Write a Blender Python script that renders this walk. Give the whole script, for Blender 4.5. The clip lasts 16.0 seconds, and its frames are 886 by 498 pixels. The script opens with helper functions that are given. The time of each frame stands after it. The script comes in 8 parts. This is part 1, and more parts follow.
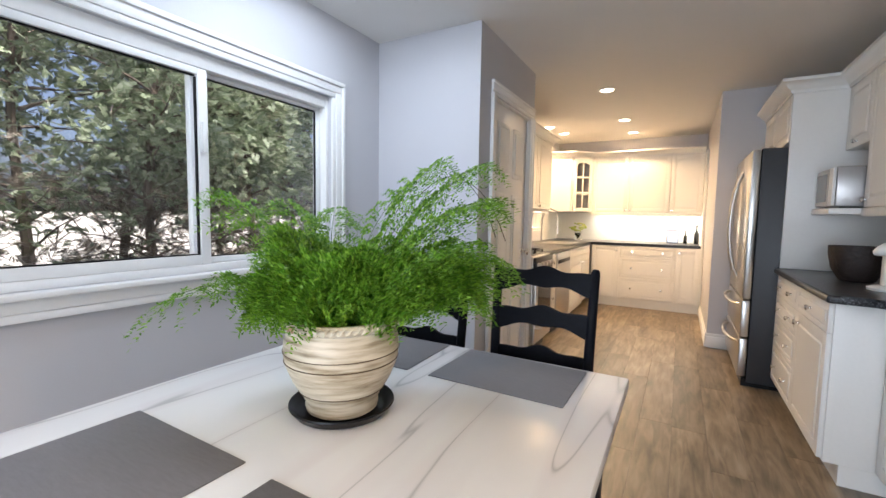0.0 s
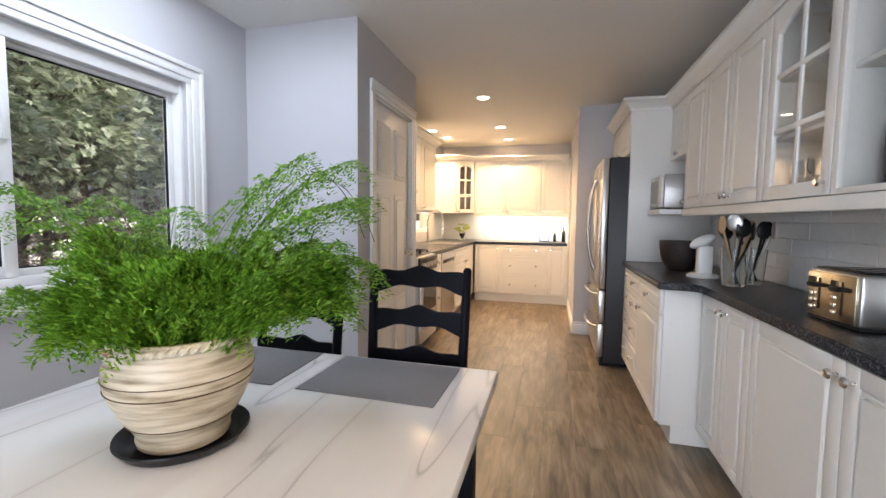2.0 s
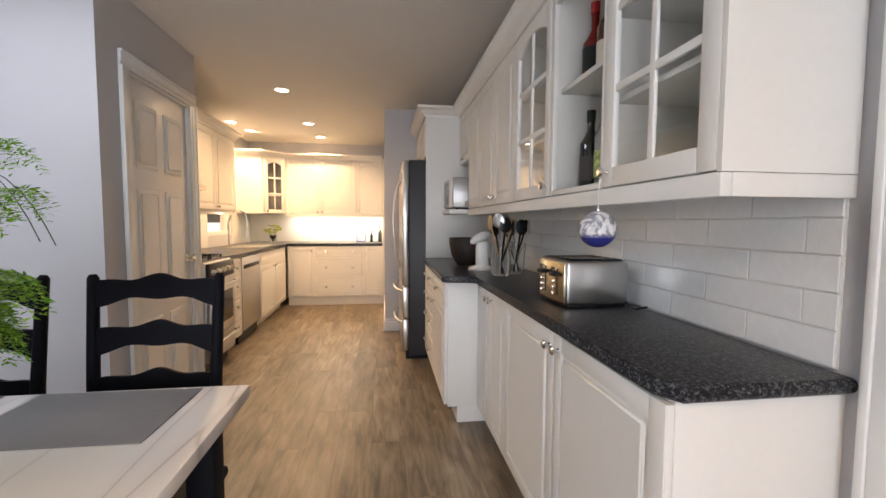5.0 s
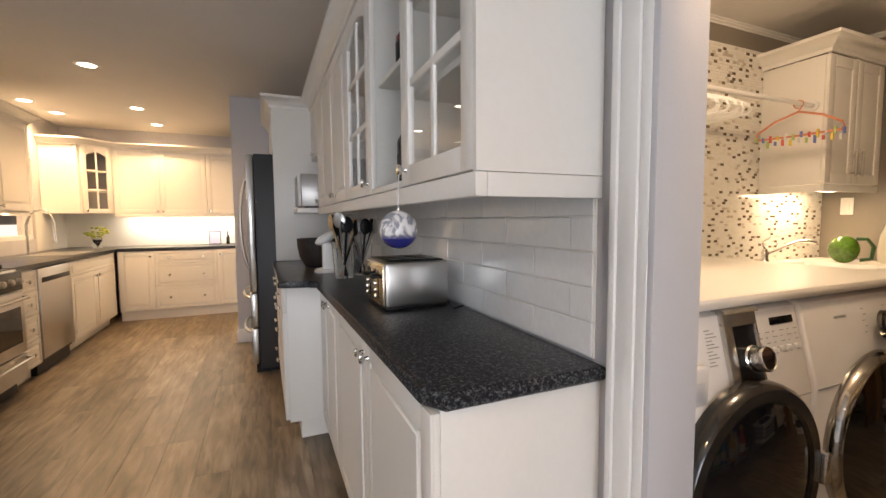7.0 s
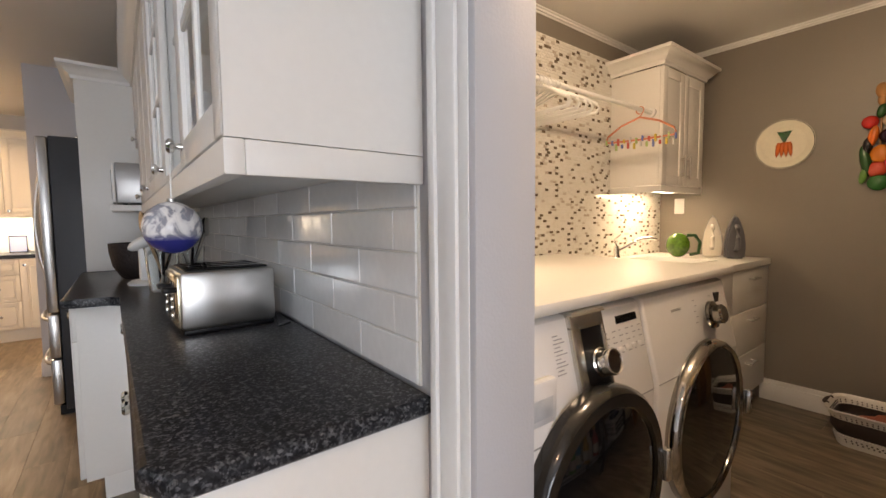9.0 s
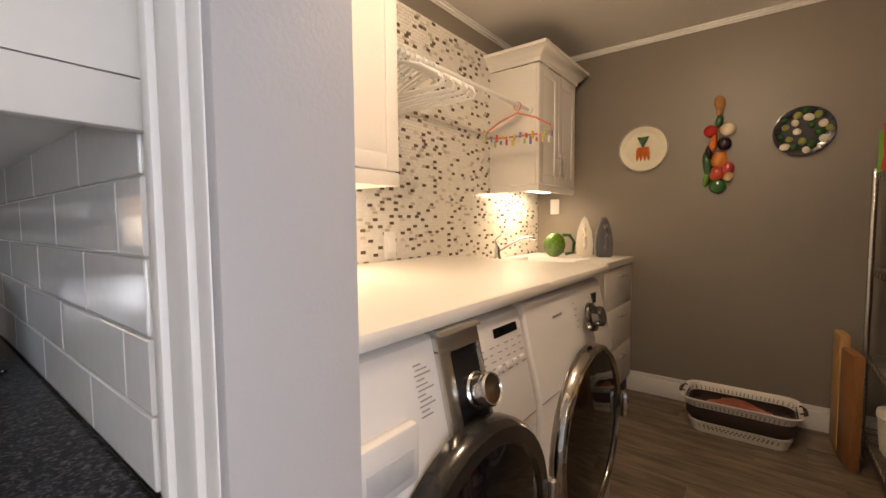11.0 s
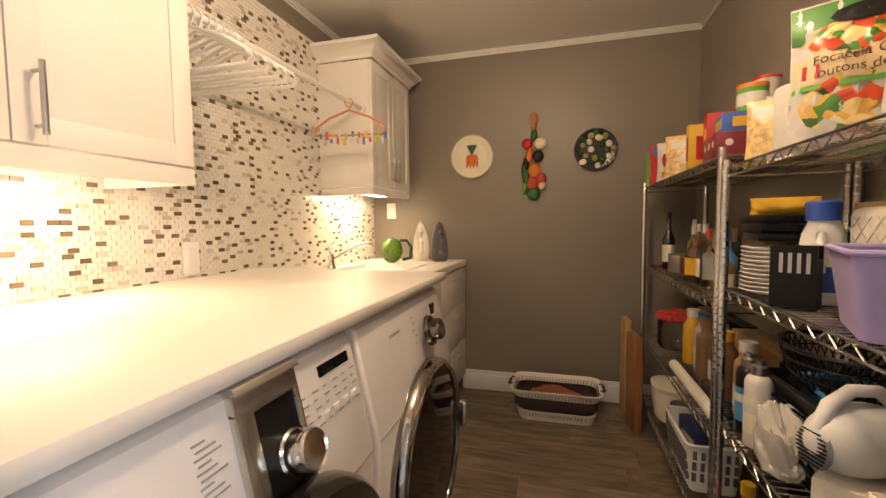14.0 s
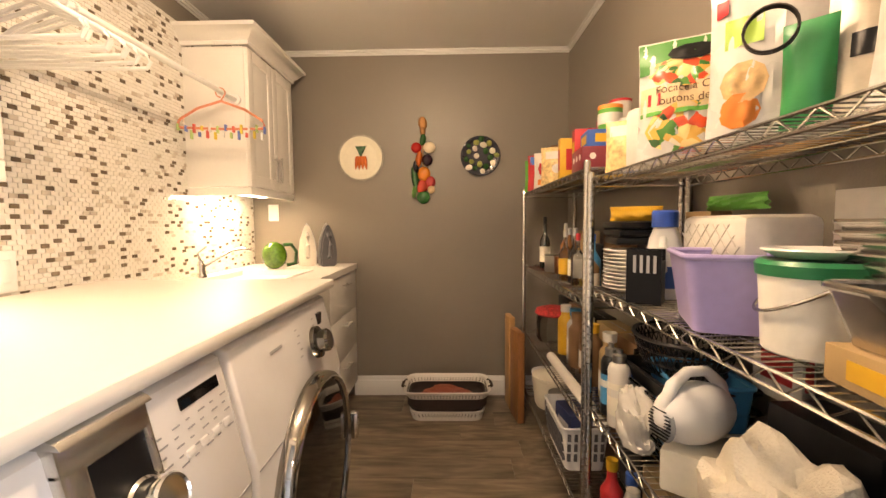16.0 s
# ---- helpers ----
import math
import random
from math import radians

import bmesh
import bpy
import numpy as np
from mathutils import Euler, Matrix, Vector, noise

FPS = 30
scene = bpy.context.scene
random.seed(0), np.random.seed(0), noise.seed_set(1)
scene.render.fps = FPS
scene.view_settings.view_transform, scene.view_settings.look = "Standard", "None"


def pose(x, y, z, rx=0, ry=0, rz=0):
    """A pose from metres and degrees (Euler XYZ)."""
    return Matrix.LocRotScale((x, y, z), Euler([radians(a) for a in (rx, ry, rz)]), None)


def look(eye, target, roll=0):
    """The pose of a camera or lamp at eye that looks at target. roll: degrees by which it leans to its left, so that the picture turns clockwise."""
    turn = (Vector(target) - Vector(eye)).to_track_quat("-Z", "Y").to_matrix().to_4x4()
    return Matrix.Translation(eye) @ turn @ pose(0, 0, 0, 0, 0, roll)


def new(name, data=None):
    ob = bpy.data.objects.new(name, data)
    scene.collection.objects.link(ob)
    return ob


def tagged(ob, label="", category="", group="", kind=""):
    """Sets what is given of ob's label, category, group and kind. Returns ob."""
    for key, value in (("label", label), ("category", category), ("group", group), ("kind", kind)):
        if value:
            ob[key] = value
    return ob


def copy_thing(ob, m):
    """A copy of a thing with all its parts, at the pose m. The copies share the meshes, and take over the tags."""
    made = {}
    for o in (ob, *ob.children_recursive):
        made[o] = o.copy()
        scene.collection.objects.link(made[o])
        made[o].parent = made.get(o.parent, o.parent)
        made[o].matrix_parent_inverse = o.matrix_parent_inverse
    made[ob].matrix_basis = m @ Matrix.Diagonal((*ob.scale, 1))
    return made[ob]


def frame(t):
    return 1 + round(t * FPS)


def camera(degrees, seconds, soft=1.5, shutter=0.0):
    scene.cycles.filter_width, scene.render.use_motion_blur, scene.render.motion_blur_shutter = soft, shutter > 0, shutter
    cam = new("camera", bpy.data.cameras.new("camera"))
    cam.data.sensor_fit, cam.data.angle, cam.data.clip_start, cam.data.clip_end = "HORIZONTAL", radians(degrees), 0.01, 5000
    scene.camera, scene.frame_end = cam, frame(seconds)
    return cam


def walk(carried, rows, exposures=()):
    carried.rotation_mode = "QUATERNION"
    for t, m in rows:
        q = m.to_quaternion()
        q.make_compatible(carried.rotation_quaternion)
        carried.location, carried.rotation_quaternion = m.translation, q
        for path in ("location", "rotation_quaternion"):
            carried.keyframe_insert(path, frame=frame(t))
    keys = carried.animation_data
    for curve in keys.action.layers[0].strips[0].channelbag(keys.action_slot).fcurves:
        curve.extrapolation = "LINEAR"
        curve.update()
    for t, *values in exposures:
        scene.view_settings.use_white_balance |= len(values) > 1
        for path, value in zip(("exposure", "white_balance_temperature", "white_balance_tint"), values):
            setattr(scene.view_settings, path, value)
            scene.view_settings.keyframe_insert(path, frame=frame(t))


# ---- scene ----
cam = camera(93.2, 16.0)
PATH = [
    (0, (0.749, 0.33, 1.241), (-0.231, 2.067, 1.085), 1.0),
    (0.5, (0.757, 0.339, 1.242), (-0.11, 2.135, 1.089), 0.8),
    (1, (0.767, 0.352, 1.243), (0.018, 2.2, 1.093), 0.9),
    (1.5, (0.778, 0.372, 1.239), (0.149, 2.265, 1.095), 0.7),
    (2, (0.794, 0.385, 1.237), (0.288, 2.315, 1.097), 0.7),
    (2.5, (0.813, 0.394, 1.234), (0.436, 2.354, 1.097), 0.6),
    (3, (0.834, 0.402, 1.23), (0.583, 2.381, 1.096), 0.7),
    (3.5, (0.866, 0.414, 1.226), (0.743, 2.405, 1.095), 0.5),
    (4, (0.92, 0.424, 1.223), (0.932, 2.42, 1.096), 0.5),
    (6.5, (1.207, 0.461, 1.24), (1.869, 2.343, 1.102), -0.3),
    (7, (1.298, 0.465, 1.238), (2.082, 2.3, 1.098), -0.4),
    (7.5, (1.374, 0.479, 1.238), (2.27, 2.261, 1.098), -0.5),
    (8, (1.44, 0.512, 1.238), (2.446, 2.235, 1.1), -0.6),
    (8.5, (1.501, 0.542, 1.228), (2.616, 2.197, 1.091), -0.5),
    (9, (1.566, 0.578, 1.219), (2.784, 2.159, 1.084), -0.6),
    (9.2, (1.589, 0.589, 1.215), (2.848, 2.138, 1.087), -0.4),
    (11.5, (1.896, 0.747, 1.192), (3.548, 1.867, 1.065), -0.6),
    (12, (1.936, 0.766, 1.195), (3.652, 1.786, 1.071), -0.6),
    (12.5, (1.968, 0.773, 1.198), (3.747, 1.677, 1.074), -0.6),
    (13, (1.981, 0.777, 1.201), (3.815, 1.564, 1.079), -0.6),
    (13.5, (1.992, 0.775, 1.208), (3.873, 1.443, 1.085), -0.6),
    (14, (2.0, 0.771, 1.214), (3.92, 1.319, 1.091), -0.6),
    (14.5, (2.006, 0.767, 1.22), (3.957, 1.189, 1.096), -0.7),
    (15, (2.011, 0.764, 1.227), (3.985, 1.061, 1.102), -0.6),
    (15.5, (2.016, 0.762, 1.23), (4.004, 0.934, 1.104), -0.6),
    (16, (2.027, 0.768, 1.227), (4.023, 0.81, 1.104), -0.5),
]
walk(cam, [(t, look(eye, target, roll)) for t, eye, target, roll in PATH], [(0, 0.84, 6250, 13), (1.5, 0.82, 6350, 14), (4, 0.77, 6750, 17), (6.5, 0.5, 7050, 17), (8, 0.4, 7000, 17), (9.2, 0.44, 6900, 17), (11.5, 0.36, 6900, 18), (13, 0.38, 6950, 18), (14.5, 0.72, 7200, 18), (16, 1.18, 7150, 18)])

# ---- light ----
world = bpy.data.worlds.new("world")
scene.world = world
world.use_nodes = True
wn = world.node_tree
sky = wn.nodes.new("ShaderNodeTexSky")
sky.sky_type = 'NISHITA'
sky.sun_disc = False
sky.dust_density = 6.0
sky.ozone_density = 0.3
sky.air_density = 0.6
sky.sun_elevation = radians(52)
sky.sun_rotation = radians(68)
wn.links.new(sky.outputs[0], wn.nodes["Background"].inputs[0])
wn.nodes["Background"].inputs[1].default_value = 0.15


def lamp(name, kind, m, energy, color, **more):
    d = bpy.data.lights.new(name, kind)
    d.energy, d.color = energy, color
    if kind == 'AREA':
        d.shape = 'RECTANGLE'
        d.size, d.size_y = more["size"]
    elif kind == 'SUN':
        d.angle = more["angle"]
    else:
        d.shadow_soft_size = more.get("soft", 0.04)
        if kind == 'SPOT':
            d.spot_size, d.spot_blend = radians(more.get("cone", 140)), 0.7
    ob = new(name, d)
    ob.matrix_world = m
    return ob


WARM = (1.0, 0.66, 0.34)
COOLDAY = (0.78, 0.89, 1.0)
lamp("sun_light", 'SUN', look((5, 2, 7), (0, 0, 0)), 5.0, (1.0, 0.96, 0.9), angle=radians(10))
lamp("sky_rooflight", 'AREA', look((-0.62, 1.75, 2.5), (-0.62, 1.75, 0)), 10, COOLDAY, size=(0.62, 0.96))
# Added lamp at an assumed rear opening, for daylight from behind the camera.
lamp("rear_daylight", 'AREA', look((0.4, -2.7, 1.15), (0.4, 2, 1.15)), 76, COOLDAY, size=(2.0, 1.9))
# The last downlight is unseen, added over the dining area behind the camera.
DOWNLIGHTS = [(0.076, 4.635), (0.084, 6.0), (-0.86, 6.05), (-0.78, 6.55), (0.1, 6.85), (0.9, -0.6)]
for lx, ly in DOWNLIGHTS:
    lamp("downlight_lamp", 'SPOT', look((lx, ly, 2.435), (lx, ly, 0)), 42, WARM, soft=0.05, cone=150)
lamp("undercabinet_far", 'AREA', look((0.3, 7.2, 1.325), (0.3, 7.24, 0.9)), 10, (1.0, 0.88, 0.7), size=(1.3, 0.1))
lamp("undercabinet_left", 'AREA', look((-0.9, 5.2, 1.325), (-0.92, 5.2, 0.9)), 2.7, (1.0, 0.8, 0.55), size=(0.1, 0.8))
lamp("undercabinet_laundry", 'AREA', look((2.6, 2.0, 1.345), (2.6, 2.08, 0.9)), 3.2, (1.0, 0.74, 0.45), size=(0.5, 0.06))
lamp("undercabinet_sink", 'AREA', look((4.5, 2.02, 1.385), (4.5, 2.1, 0.9)), 3.4, (1.0, 0.74, 0.45), size=(0.4, 0.06))
lamp("laundry_ceiling_lamp", 'POINT', pose(2.95, 0.92, 2.34), 35, (1.0, 0.76, 0.5), soft=0.07)

# ---- materials ----


def nodes(name):
    m = bpy.data.materials.new(name)
    m.use_nodes = True
    return m, m.node_tree.nodes, m.node_tree.links, m.node_tree.nodes["Principled BSDF"]


def ramp(n, stops, mode='LINEAR'):
    r = n.new("ShaderNodeValToRGB")
    r.color_ramp.interpolation = mode
    e = r.color_ramp.elements
    while len(e) < len(stops):
        e.new(0.5)
    for k, (p, c) in enumerate(stops):
        e[k].position, e[k].color = p, (*c, 1)
    return r


def paint(name, color, rough=0.5, metal=0.0, vary=0.06, scale=3.0, fine=60.0, bump=0.05, coat=0.0, stretch=(1, 1, 1), spec=0.5):
    """A surface with broad and fine variation of colour, gloss and relief."""
    m, n, l, p = nodes(name)
    tc = n.new("ShaderNodeTexCoord")
    mp = n.new("ShaderNodeMapping")
    mp.inputs["Scale"].default_value = stretch
    l.new(tc.outputs["Object"], mp.inputs[0])
    a = n.new("ShaderNodeTexNoise")
    a.inputs["Scale"].default_value, a.inputs["Detail"].default_value = scale, 4
    b = n.new("ShaderNodeTexNoise")
    b.inputs["Scale"].default_value, b.inputs["Detail"].default_value = fine, 3
    l.new(mp.outputs[0], a.inputs[0])
    l.new(mp.outputs[0], b.inputs[0])
    mix = n.new("ShaderNodeMath")
    mix.operation = 'ADD'
    l.new(a.outputs[0], mix.inputs[0])
    l.new(b.outputs[0], mix.inputs[1])
    half = n.new("ShaderNodeMath")
    half.operation = 'MULTIPLY'
    half.inputs[1].default_value = 0.5
    l.new(mix.outputs[0], half.inputs[0])
    r = ramp(n, [(0.3, [c * (1 - vary) for c in color]), (0.7, [min(1, c * (1 + vary)) for c in color])])
    l.new(half.outputs[0], r.inputs[0])
    l.new(r.outputs[0], p.inputs["Base Color"])
    rr = n.new("ShaderNodeMapRange")
    rr.inputs[3].default_value, rr.inputs[4].default_value = max(0.02, rough * 0.85), min(1, rough * 1.15)
    l.new(a.outputs[0], rr.inputs[0])
    l.new(rr.outputs[0], p.inputs["Roughness"])
    p.inputs["Metallic"].default_value = metal
    p.inputs["Coat Weight"].default_value = coat
    p.inputs["Specular IOR Level"].default_value = spec
    if bump:
        bp = n.new("ShaderNodeBump")
        bp.inputs["Strength"].default_value, bp.inputs["Distance"].default_value = bump, 0.01
        l.new(b.outputs[0], bp.inputs["Height"])
        l.new(bp.outputs[0], p.inputs["Normal"])
    return m


def pieces(name, stops, rough, island, bump=0.0, grain=None, metal=0.0):
    """Colour by piece: each object's own random value, or each island's."""
    m, n, l, p = nodes(name)
    if island:
        src = n.new("ShaderNodeNewGeometry").outputs["Random Per Island"]
    else:
        src = n.new("ShaderNodeObjectInfo").outputs["Random"]
    r = ramp(n, stops, 'CONSTANT')
    l.new(src, r.inputs[0])
    tc = n.new("ShaderNodeTexCoord")
    t = n.new("ShaderNodeTexNoise")
    t.inputs["Scale"].default_value, t.inputs["Detail"].default_value = 40, 4
    l.new(tc.outputs["Object"], t.inputs[0])
    mx = n.new("ShaderNodeMix")
    mx.data_type, mx.blend_type = 'RGBA', 'MULTIPLY'
    mx.inputs[0].default_value = 0.12
    l.new(r.outputs[0], mx.inputs[6])
    l.new(t.outputs[0], mx.inputs[7])
    l.new(mx.outputs[2], p.inputs["Base Color"])
    p.inputs["Roughness"].default_value = rough
    p.inputs["Metallic"].default_value = metal
    return m


def plank_wood(name):
    m, n, l, p = nodes(name)
    tc = n.new("ShaderNodeTexCoord")
    oi = n.new("ShaderNodeObjectInfo")
    off = n.new("ShaderNodeVectorMath")
    off.operation = 'SCALE'
    off.inputs[0].default_value = (37, 91, 13)
    l.new(oi.outputs["Random"], off.inputs["Scale"])
    add = n.new("ShaderNodeVectorMath")
    l.new(tc.outputs["Object"], add.inputs[0])
    l.new(off.outputs[0], add.inputs[1])
    mp = n.new("ShaderNodeMapping")
    mp.inputs["Scale"].default_value = (19, 2.6, 19)
    l.new(add.outputs[0], mp.inputs[0])
    g = n.new("ShaderNodeTexNoise")
    g.inputs["Scale"].default_value, g.inputs["Detail"].default_value, g.inputs["Distortion"].default_value = 1.5, 7, 0.6
    l.new(mp.outputs[0], g.inputs[0])
    mp2 = n.new("ShaderNodeMapping")
    mp2.inputs["Scale"].default_value = (7, 2.2, 7)
    l.new(add.outputs[0], mp2.inputs[0])
    k = n.new("ShaderNodeTexNoise")
    k.inputs["Scale"].default_value, k.inputs["Detail"].default_value = 1.2, 4
    l.new(mp2.outputs[0], k.inputs[0])
    s1 = n.new("ShaderNodeMath")
    s1.operation = 'MULTIPLY_ADD'
    s1.inputs[1].default_value = 0.55
    l.new(g.outputs[0], s1.inputs[0])
    s2 = n.new("ShaderNodeMath")
    s2.operation = 'MULTIPLY'
    s2.inputs[1].default_value = 0.45
    l.new(k.outputs[0], s2.inputs[0])
    l.new(s2.outputs[0], s1.inputs[2])
    r = ramp(n, [(0.30, (0.055, 0.040, 0.027)), (0.42, (0.13, 0.098, 0.066)), (0.54, (0.22, 0.172, 0.118)), (0.70, (0.34, 0.275, 0.20))])
    l.new(s1.outputs[0], r.inputs[0])
    tone = n.new("ShaderNodeMapRange")
    tone.inputs[3].default_value, tone.inputs[4].default_value = 0.68, 1.2
    l.new(oi.outputs["Random"], tone.inputs[0])
    mul = n.new("ShaderNodeVectorMath")
    mul.operation = 'SCALE'
    l.new(r.outputs[0], mul.inputs[0])
    l.new(tone.outputs[0], mul.inputs["Scale"])
    l.new(mul.outputs[0], p.inputs["Base Color"])
    p.inputs["Roughness"].default_value = 0.38
    bp = n.new("ShaderNodeBump")
    bp.inputs["Strength"].default_value, bp.inputs["Distance"].default_value = 0.12, 0.004
    l.new(g.outputs[0], bp.inputs["Height"])
    l.new(bp.outputs[0], p.inputs["Normal"])
    return m


def speckle(name):
    """Near-black laminate stone with pale and grey flecks."""
    m, n, l, p = nodes(name)
    tc = n.new("ShaderNodeTexCoord")
    v = n.new("ShaderNodeTexVoronoi")
    v.inputs["Scale"].default_value = 260
    l.new(tc.outputs["Object"], v.inputs[0])
    t = n.new("ShaderNodeTexNoise")
    t.inputs["Scale"].default_value, t.inputs["Detail"].default_value = 90, 6
    l.new(tc.outputs["Object"], t.inputs[0])
    r = ramp(n, [(0.35, (0.008, 0.008, 0.01)), (0.55, (0.022, 0.023, 0.027)), (0.66, (0.075, 0.078, 0.085)), (0.8, (0.17, 0.17, 0.18))])
    mx = n.new("ShaderNodeMath")
    mx.operation = 'MULTIPLY_ADD'
    mx.inputs[1].default_value = 0.35
    sep = n.new("ShaderNodeSeparateColor")
    l.new(v.outputs["Color"], sep.inputs[0])
    l.new(sep.outputs[0], mx.inputs[0])
    k = n.new("ShaderNodeMath")
    k.operation = 'MULTIPLY'
    k.inputs[1].default_value = 0.72
    l.new(t.outputs[0], k.inputs[0])
    l.new(k.outputs[0], mx.inputs[2])
    l.new(mx.outputs[0], r.inputs[0])
    l.new(r.outputs[0], p.inputs["Base Color"])
    p.inputs["Roughness"].default_value = 0.28
    p.inputs["Specular IOR Level"].default_value = 0.22
    return m


def marble(name):
    """White quartz with long thin grey veins."""
    m, n, l, p = nodes(name)
    tc = n.new("ShaderNodeTexCoord")
    mp = n.new("ShaderNodeMapping")
    mp.inputs["Rotation"].default_value = (0, 0, radians(9))
    mp.inputs["Scale"].default_value = (2.1, 0.20, 0)
    l.new(tc.outputs["Object"], mp.inputs[0])
    t = n.new("ShaderNodeTexNoise")
    t.inputs["Scale"].default_value, t.inputs["Detail"].default_value, t.inputs["Distortion"].default_value = 1.9, 2.5, 0.1
    l.new(mp.outputs[0], t.inputs[0])
    d = n.new("ShaderNodeMath")
    d.operation = 'SUBTRACT'
    d.inputs[1].default_value = 0.5
    l.new(t.outputs[0], d.inputs[0])
    a = n.new("ShaderNodeMath")
    a.operation = 'ABSOLUTE'
    l.new(d.outputs[0], a.inputs[0])
    r = ramp(n, [(0.0, (0.50, 0.50, 0.51)), (0.0022, (0.64, 0.64, 0.65)), (0.005, (0.76, 0.74, 0.75)), (0.05, (0.80, 0.80, 0.805))])
    l.new(a.outputs[0], r.inputs[0])
    l.new(r.outputs[0], p.inputs["Base Color"])
    p.inputs["Roughness"].default_value = 0.25
    return m


def glass(name, tint=(1, 1, 1), rough=0.0):
    m, n, l, p = nodes(name)
    p.inputs["Base Color"].default_value = (*tint, 1)
    p.inputs["Transmission Weight"].default_value = 1
    p.inputs["Roughness"].default_value = rough
    p.inputs["IOR"].default_value = 1.45
    return m


def glow(name, color, power):
    m, n, l, p = nodes(name)
    p.inputs["Base Color"].default_value = (0.9, 0.9, 0.9, 1)
    p.inputs["Emission Color"].default_value = (*color, 1)
    p.inputs["Emission Strength"].default_value = power
    return m


M_WALL = paint("grey_wall_paint", (0.52, 0.52, 0.545), 0.6, vary=0.02, fine=180, bump=0.06)
M_TAUPE = paint("taupe_wall_paint", (0.215, 0.19, 0.16), 0.42, vary=0.03, fine=180, bump=0.08)
M_CEIL = paint("ceiling_paint", (0.75, 0.735, 0.71), 0.8, vary=0.02, fine=220, bump=0.08)
M_TRIM = paint("white_trim_paint", (0.78, 0.78, 0.77), 0.35, vary=0.02, bump=0.02)
M_CAB = paint("white_cabinet_foil", (0.78, 0.765, 0.73), 0.38, vary=0.02, bump=0.02)
M_CABIN = paint("cabinet_inside", (0.70, 0.70, 0.67), 0.5, vary=0.03)
M_PLANK = plank_wood("vinyl_plank")
M_SUB = paint("dark_joint", (0.05, 0.04, 0.035), 0.8)
M_STONE = speckle("black_laminate")
M_QUARTZ = marble("veined_quartz")
M_BLACKWOOD = paint("black_painted_wood", (0.005, 0.0055, 0.009), 0.5, vary=0.2, bump=0.05, spec=0.1)
M_STEEL = paint("brushed_steel", (0.54, 0.53, 0.51), 0.3, metal=1, vary=0.04, scale=2, fine=40, bump=0.0, stretch=(12, 12, 1.5))
M_CHROME = paint("chrome", (0.75, 0.75, 0.74), 0.09, metal=1, vary=0.02, bump=0)
M_WIRE = paint("chrome_wire", (0.5, 0.49, 0.47), 0.22, metal=1, vary=0.1, bump=0)
M_DARKSIDE = paint("charcoal_metal", (0.03, 0.031, 0.035), 0.45, vary=0.08)
M_BLACK = paint("black_plastic", (0.007, 0.007, 0.008), 0.35, vary=0.1, bump=0.02, spec=0.22)
M_BLACKGLASS = paint("black_glass", (0.006, 0.006, 0.007), 0.05, vary=0.1, bump=0, coat=0.15, spec=0.35)
M_WHITEPL = paint("white_plastic", (0.78, 0.78, 0.77), 0.32, vary=0.02, bump=0.01)
M_ENAMEL = paint("white_enamel", (0.80, 0.80, 0.81), 0.2, vary=0.015, bump=0, coat=0.3)
M_LAMINATE = paint("cream_laminate", (0.80, 0.78, 0.73), 0.35, vary=0.015, bump=0.01)
M_GLASS = glass("clear_glass")
M_GROUT = paint("grout", (0.79, 0.775, 0.73), 0.8, vary=0.06)
M_TILE = pieces("glazed_tile", [(0, (0.80, 0.81, 0.81)), (0.3, (0.84, 0.85, 0.85)), (0.7, (0.82, 0.825, 0.82))], 0.07, False)
PALE = [(0, (0.80, 0.775, 0.72)), (0.4, (0.77, 0.745, 0.685)), (0.68, (0.81, 0.79, 0.745)), (0.90, (0.62, 0.57, 0.50)), (0.96, (0.53, 0.47, 0.40))]
DARK = [(0, (0.15, 0.115, 0.08)), (0.6, (0.21, 0.165, 0.12))]
M_MOSAIC, M_MOSAIC_DARK = pieces("pale_mosaic_tile", PALE, 0.16, False), pieces("dark_mosaic_tile", DARK, 0.16, False)
M_MOSAIC_ALL, M_MOSAIC_ALLDARK = pieces("pale_mosaic_field", PALE, 0.16, True), pieces("dark_mosaic_field", DARK, 0.16, True)
M_LAMP = glow("lamp_face", (1.0, 0.86, 0.62), 9)
M_STRIP = glow("light_strip", (1.0, 0.85, 0.62), 5.5)

# ---- mesh helpers ----


def box(bm, x0, y0, z0, x1, y1, z1, bev=0.0, seg=2):
    r = bmesh.ops.create_cube(bm, size=1, matrix=Matrix.Translation(((x0 + x1) / 2, (y0 + y1) / 2, (z0 + z1) / 2)) @ Matrix.Diagonal((abs(x1 - x0), abs(y1 - y0), abs(z1 - z0), 1)))
    if bev:
        es = list({e for v in r["verts"] for e in v.link_edges})
        bmesh.ops.bevel(bm, geom=es, offset=bev, segments=seg, affect='EDGES', profile=0.5)
    return bm


def boxes(*specs, bev=0.0):
    bm = bmesh.new()
    for s in specs:
        box(bm, *s, bev=bev)
    return bm


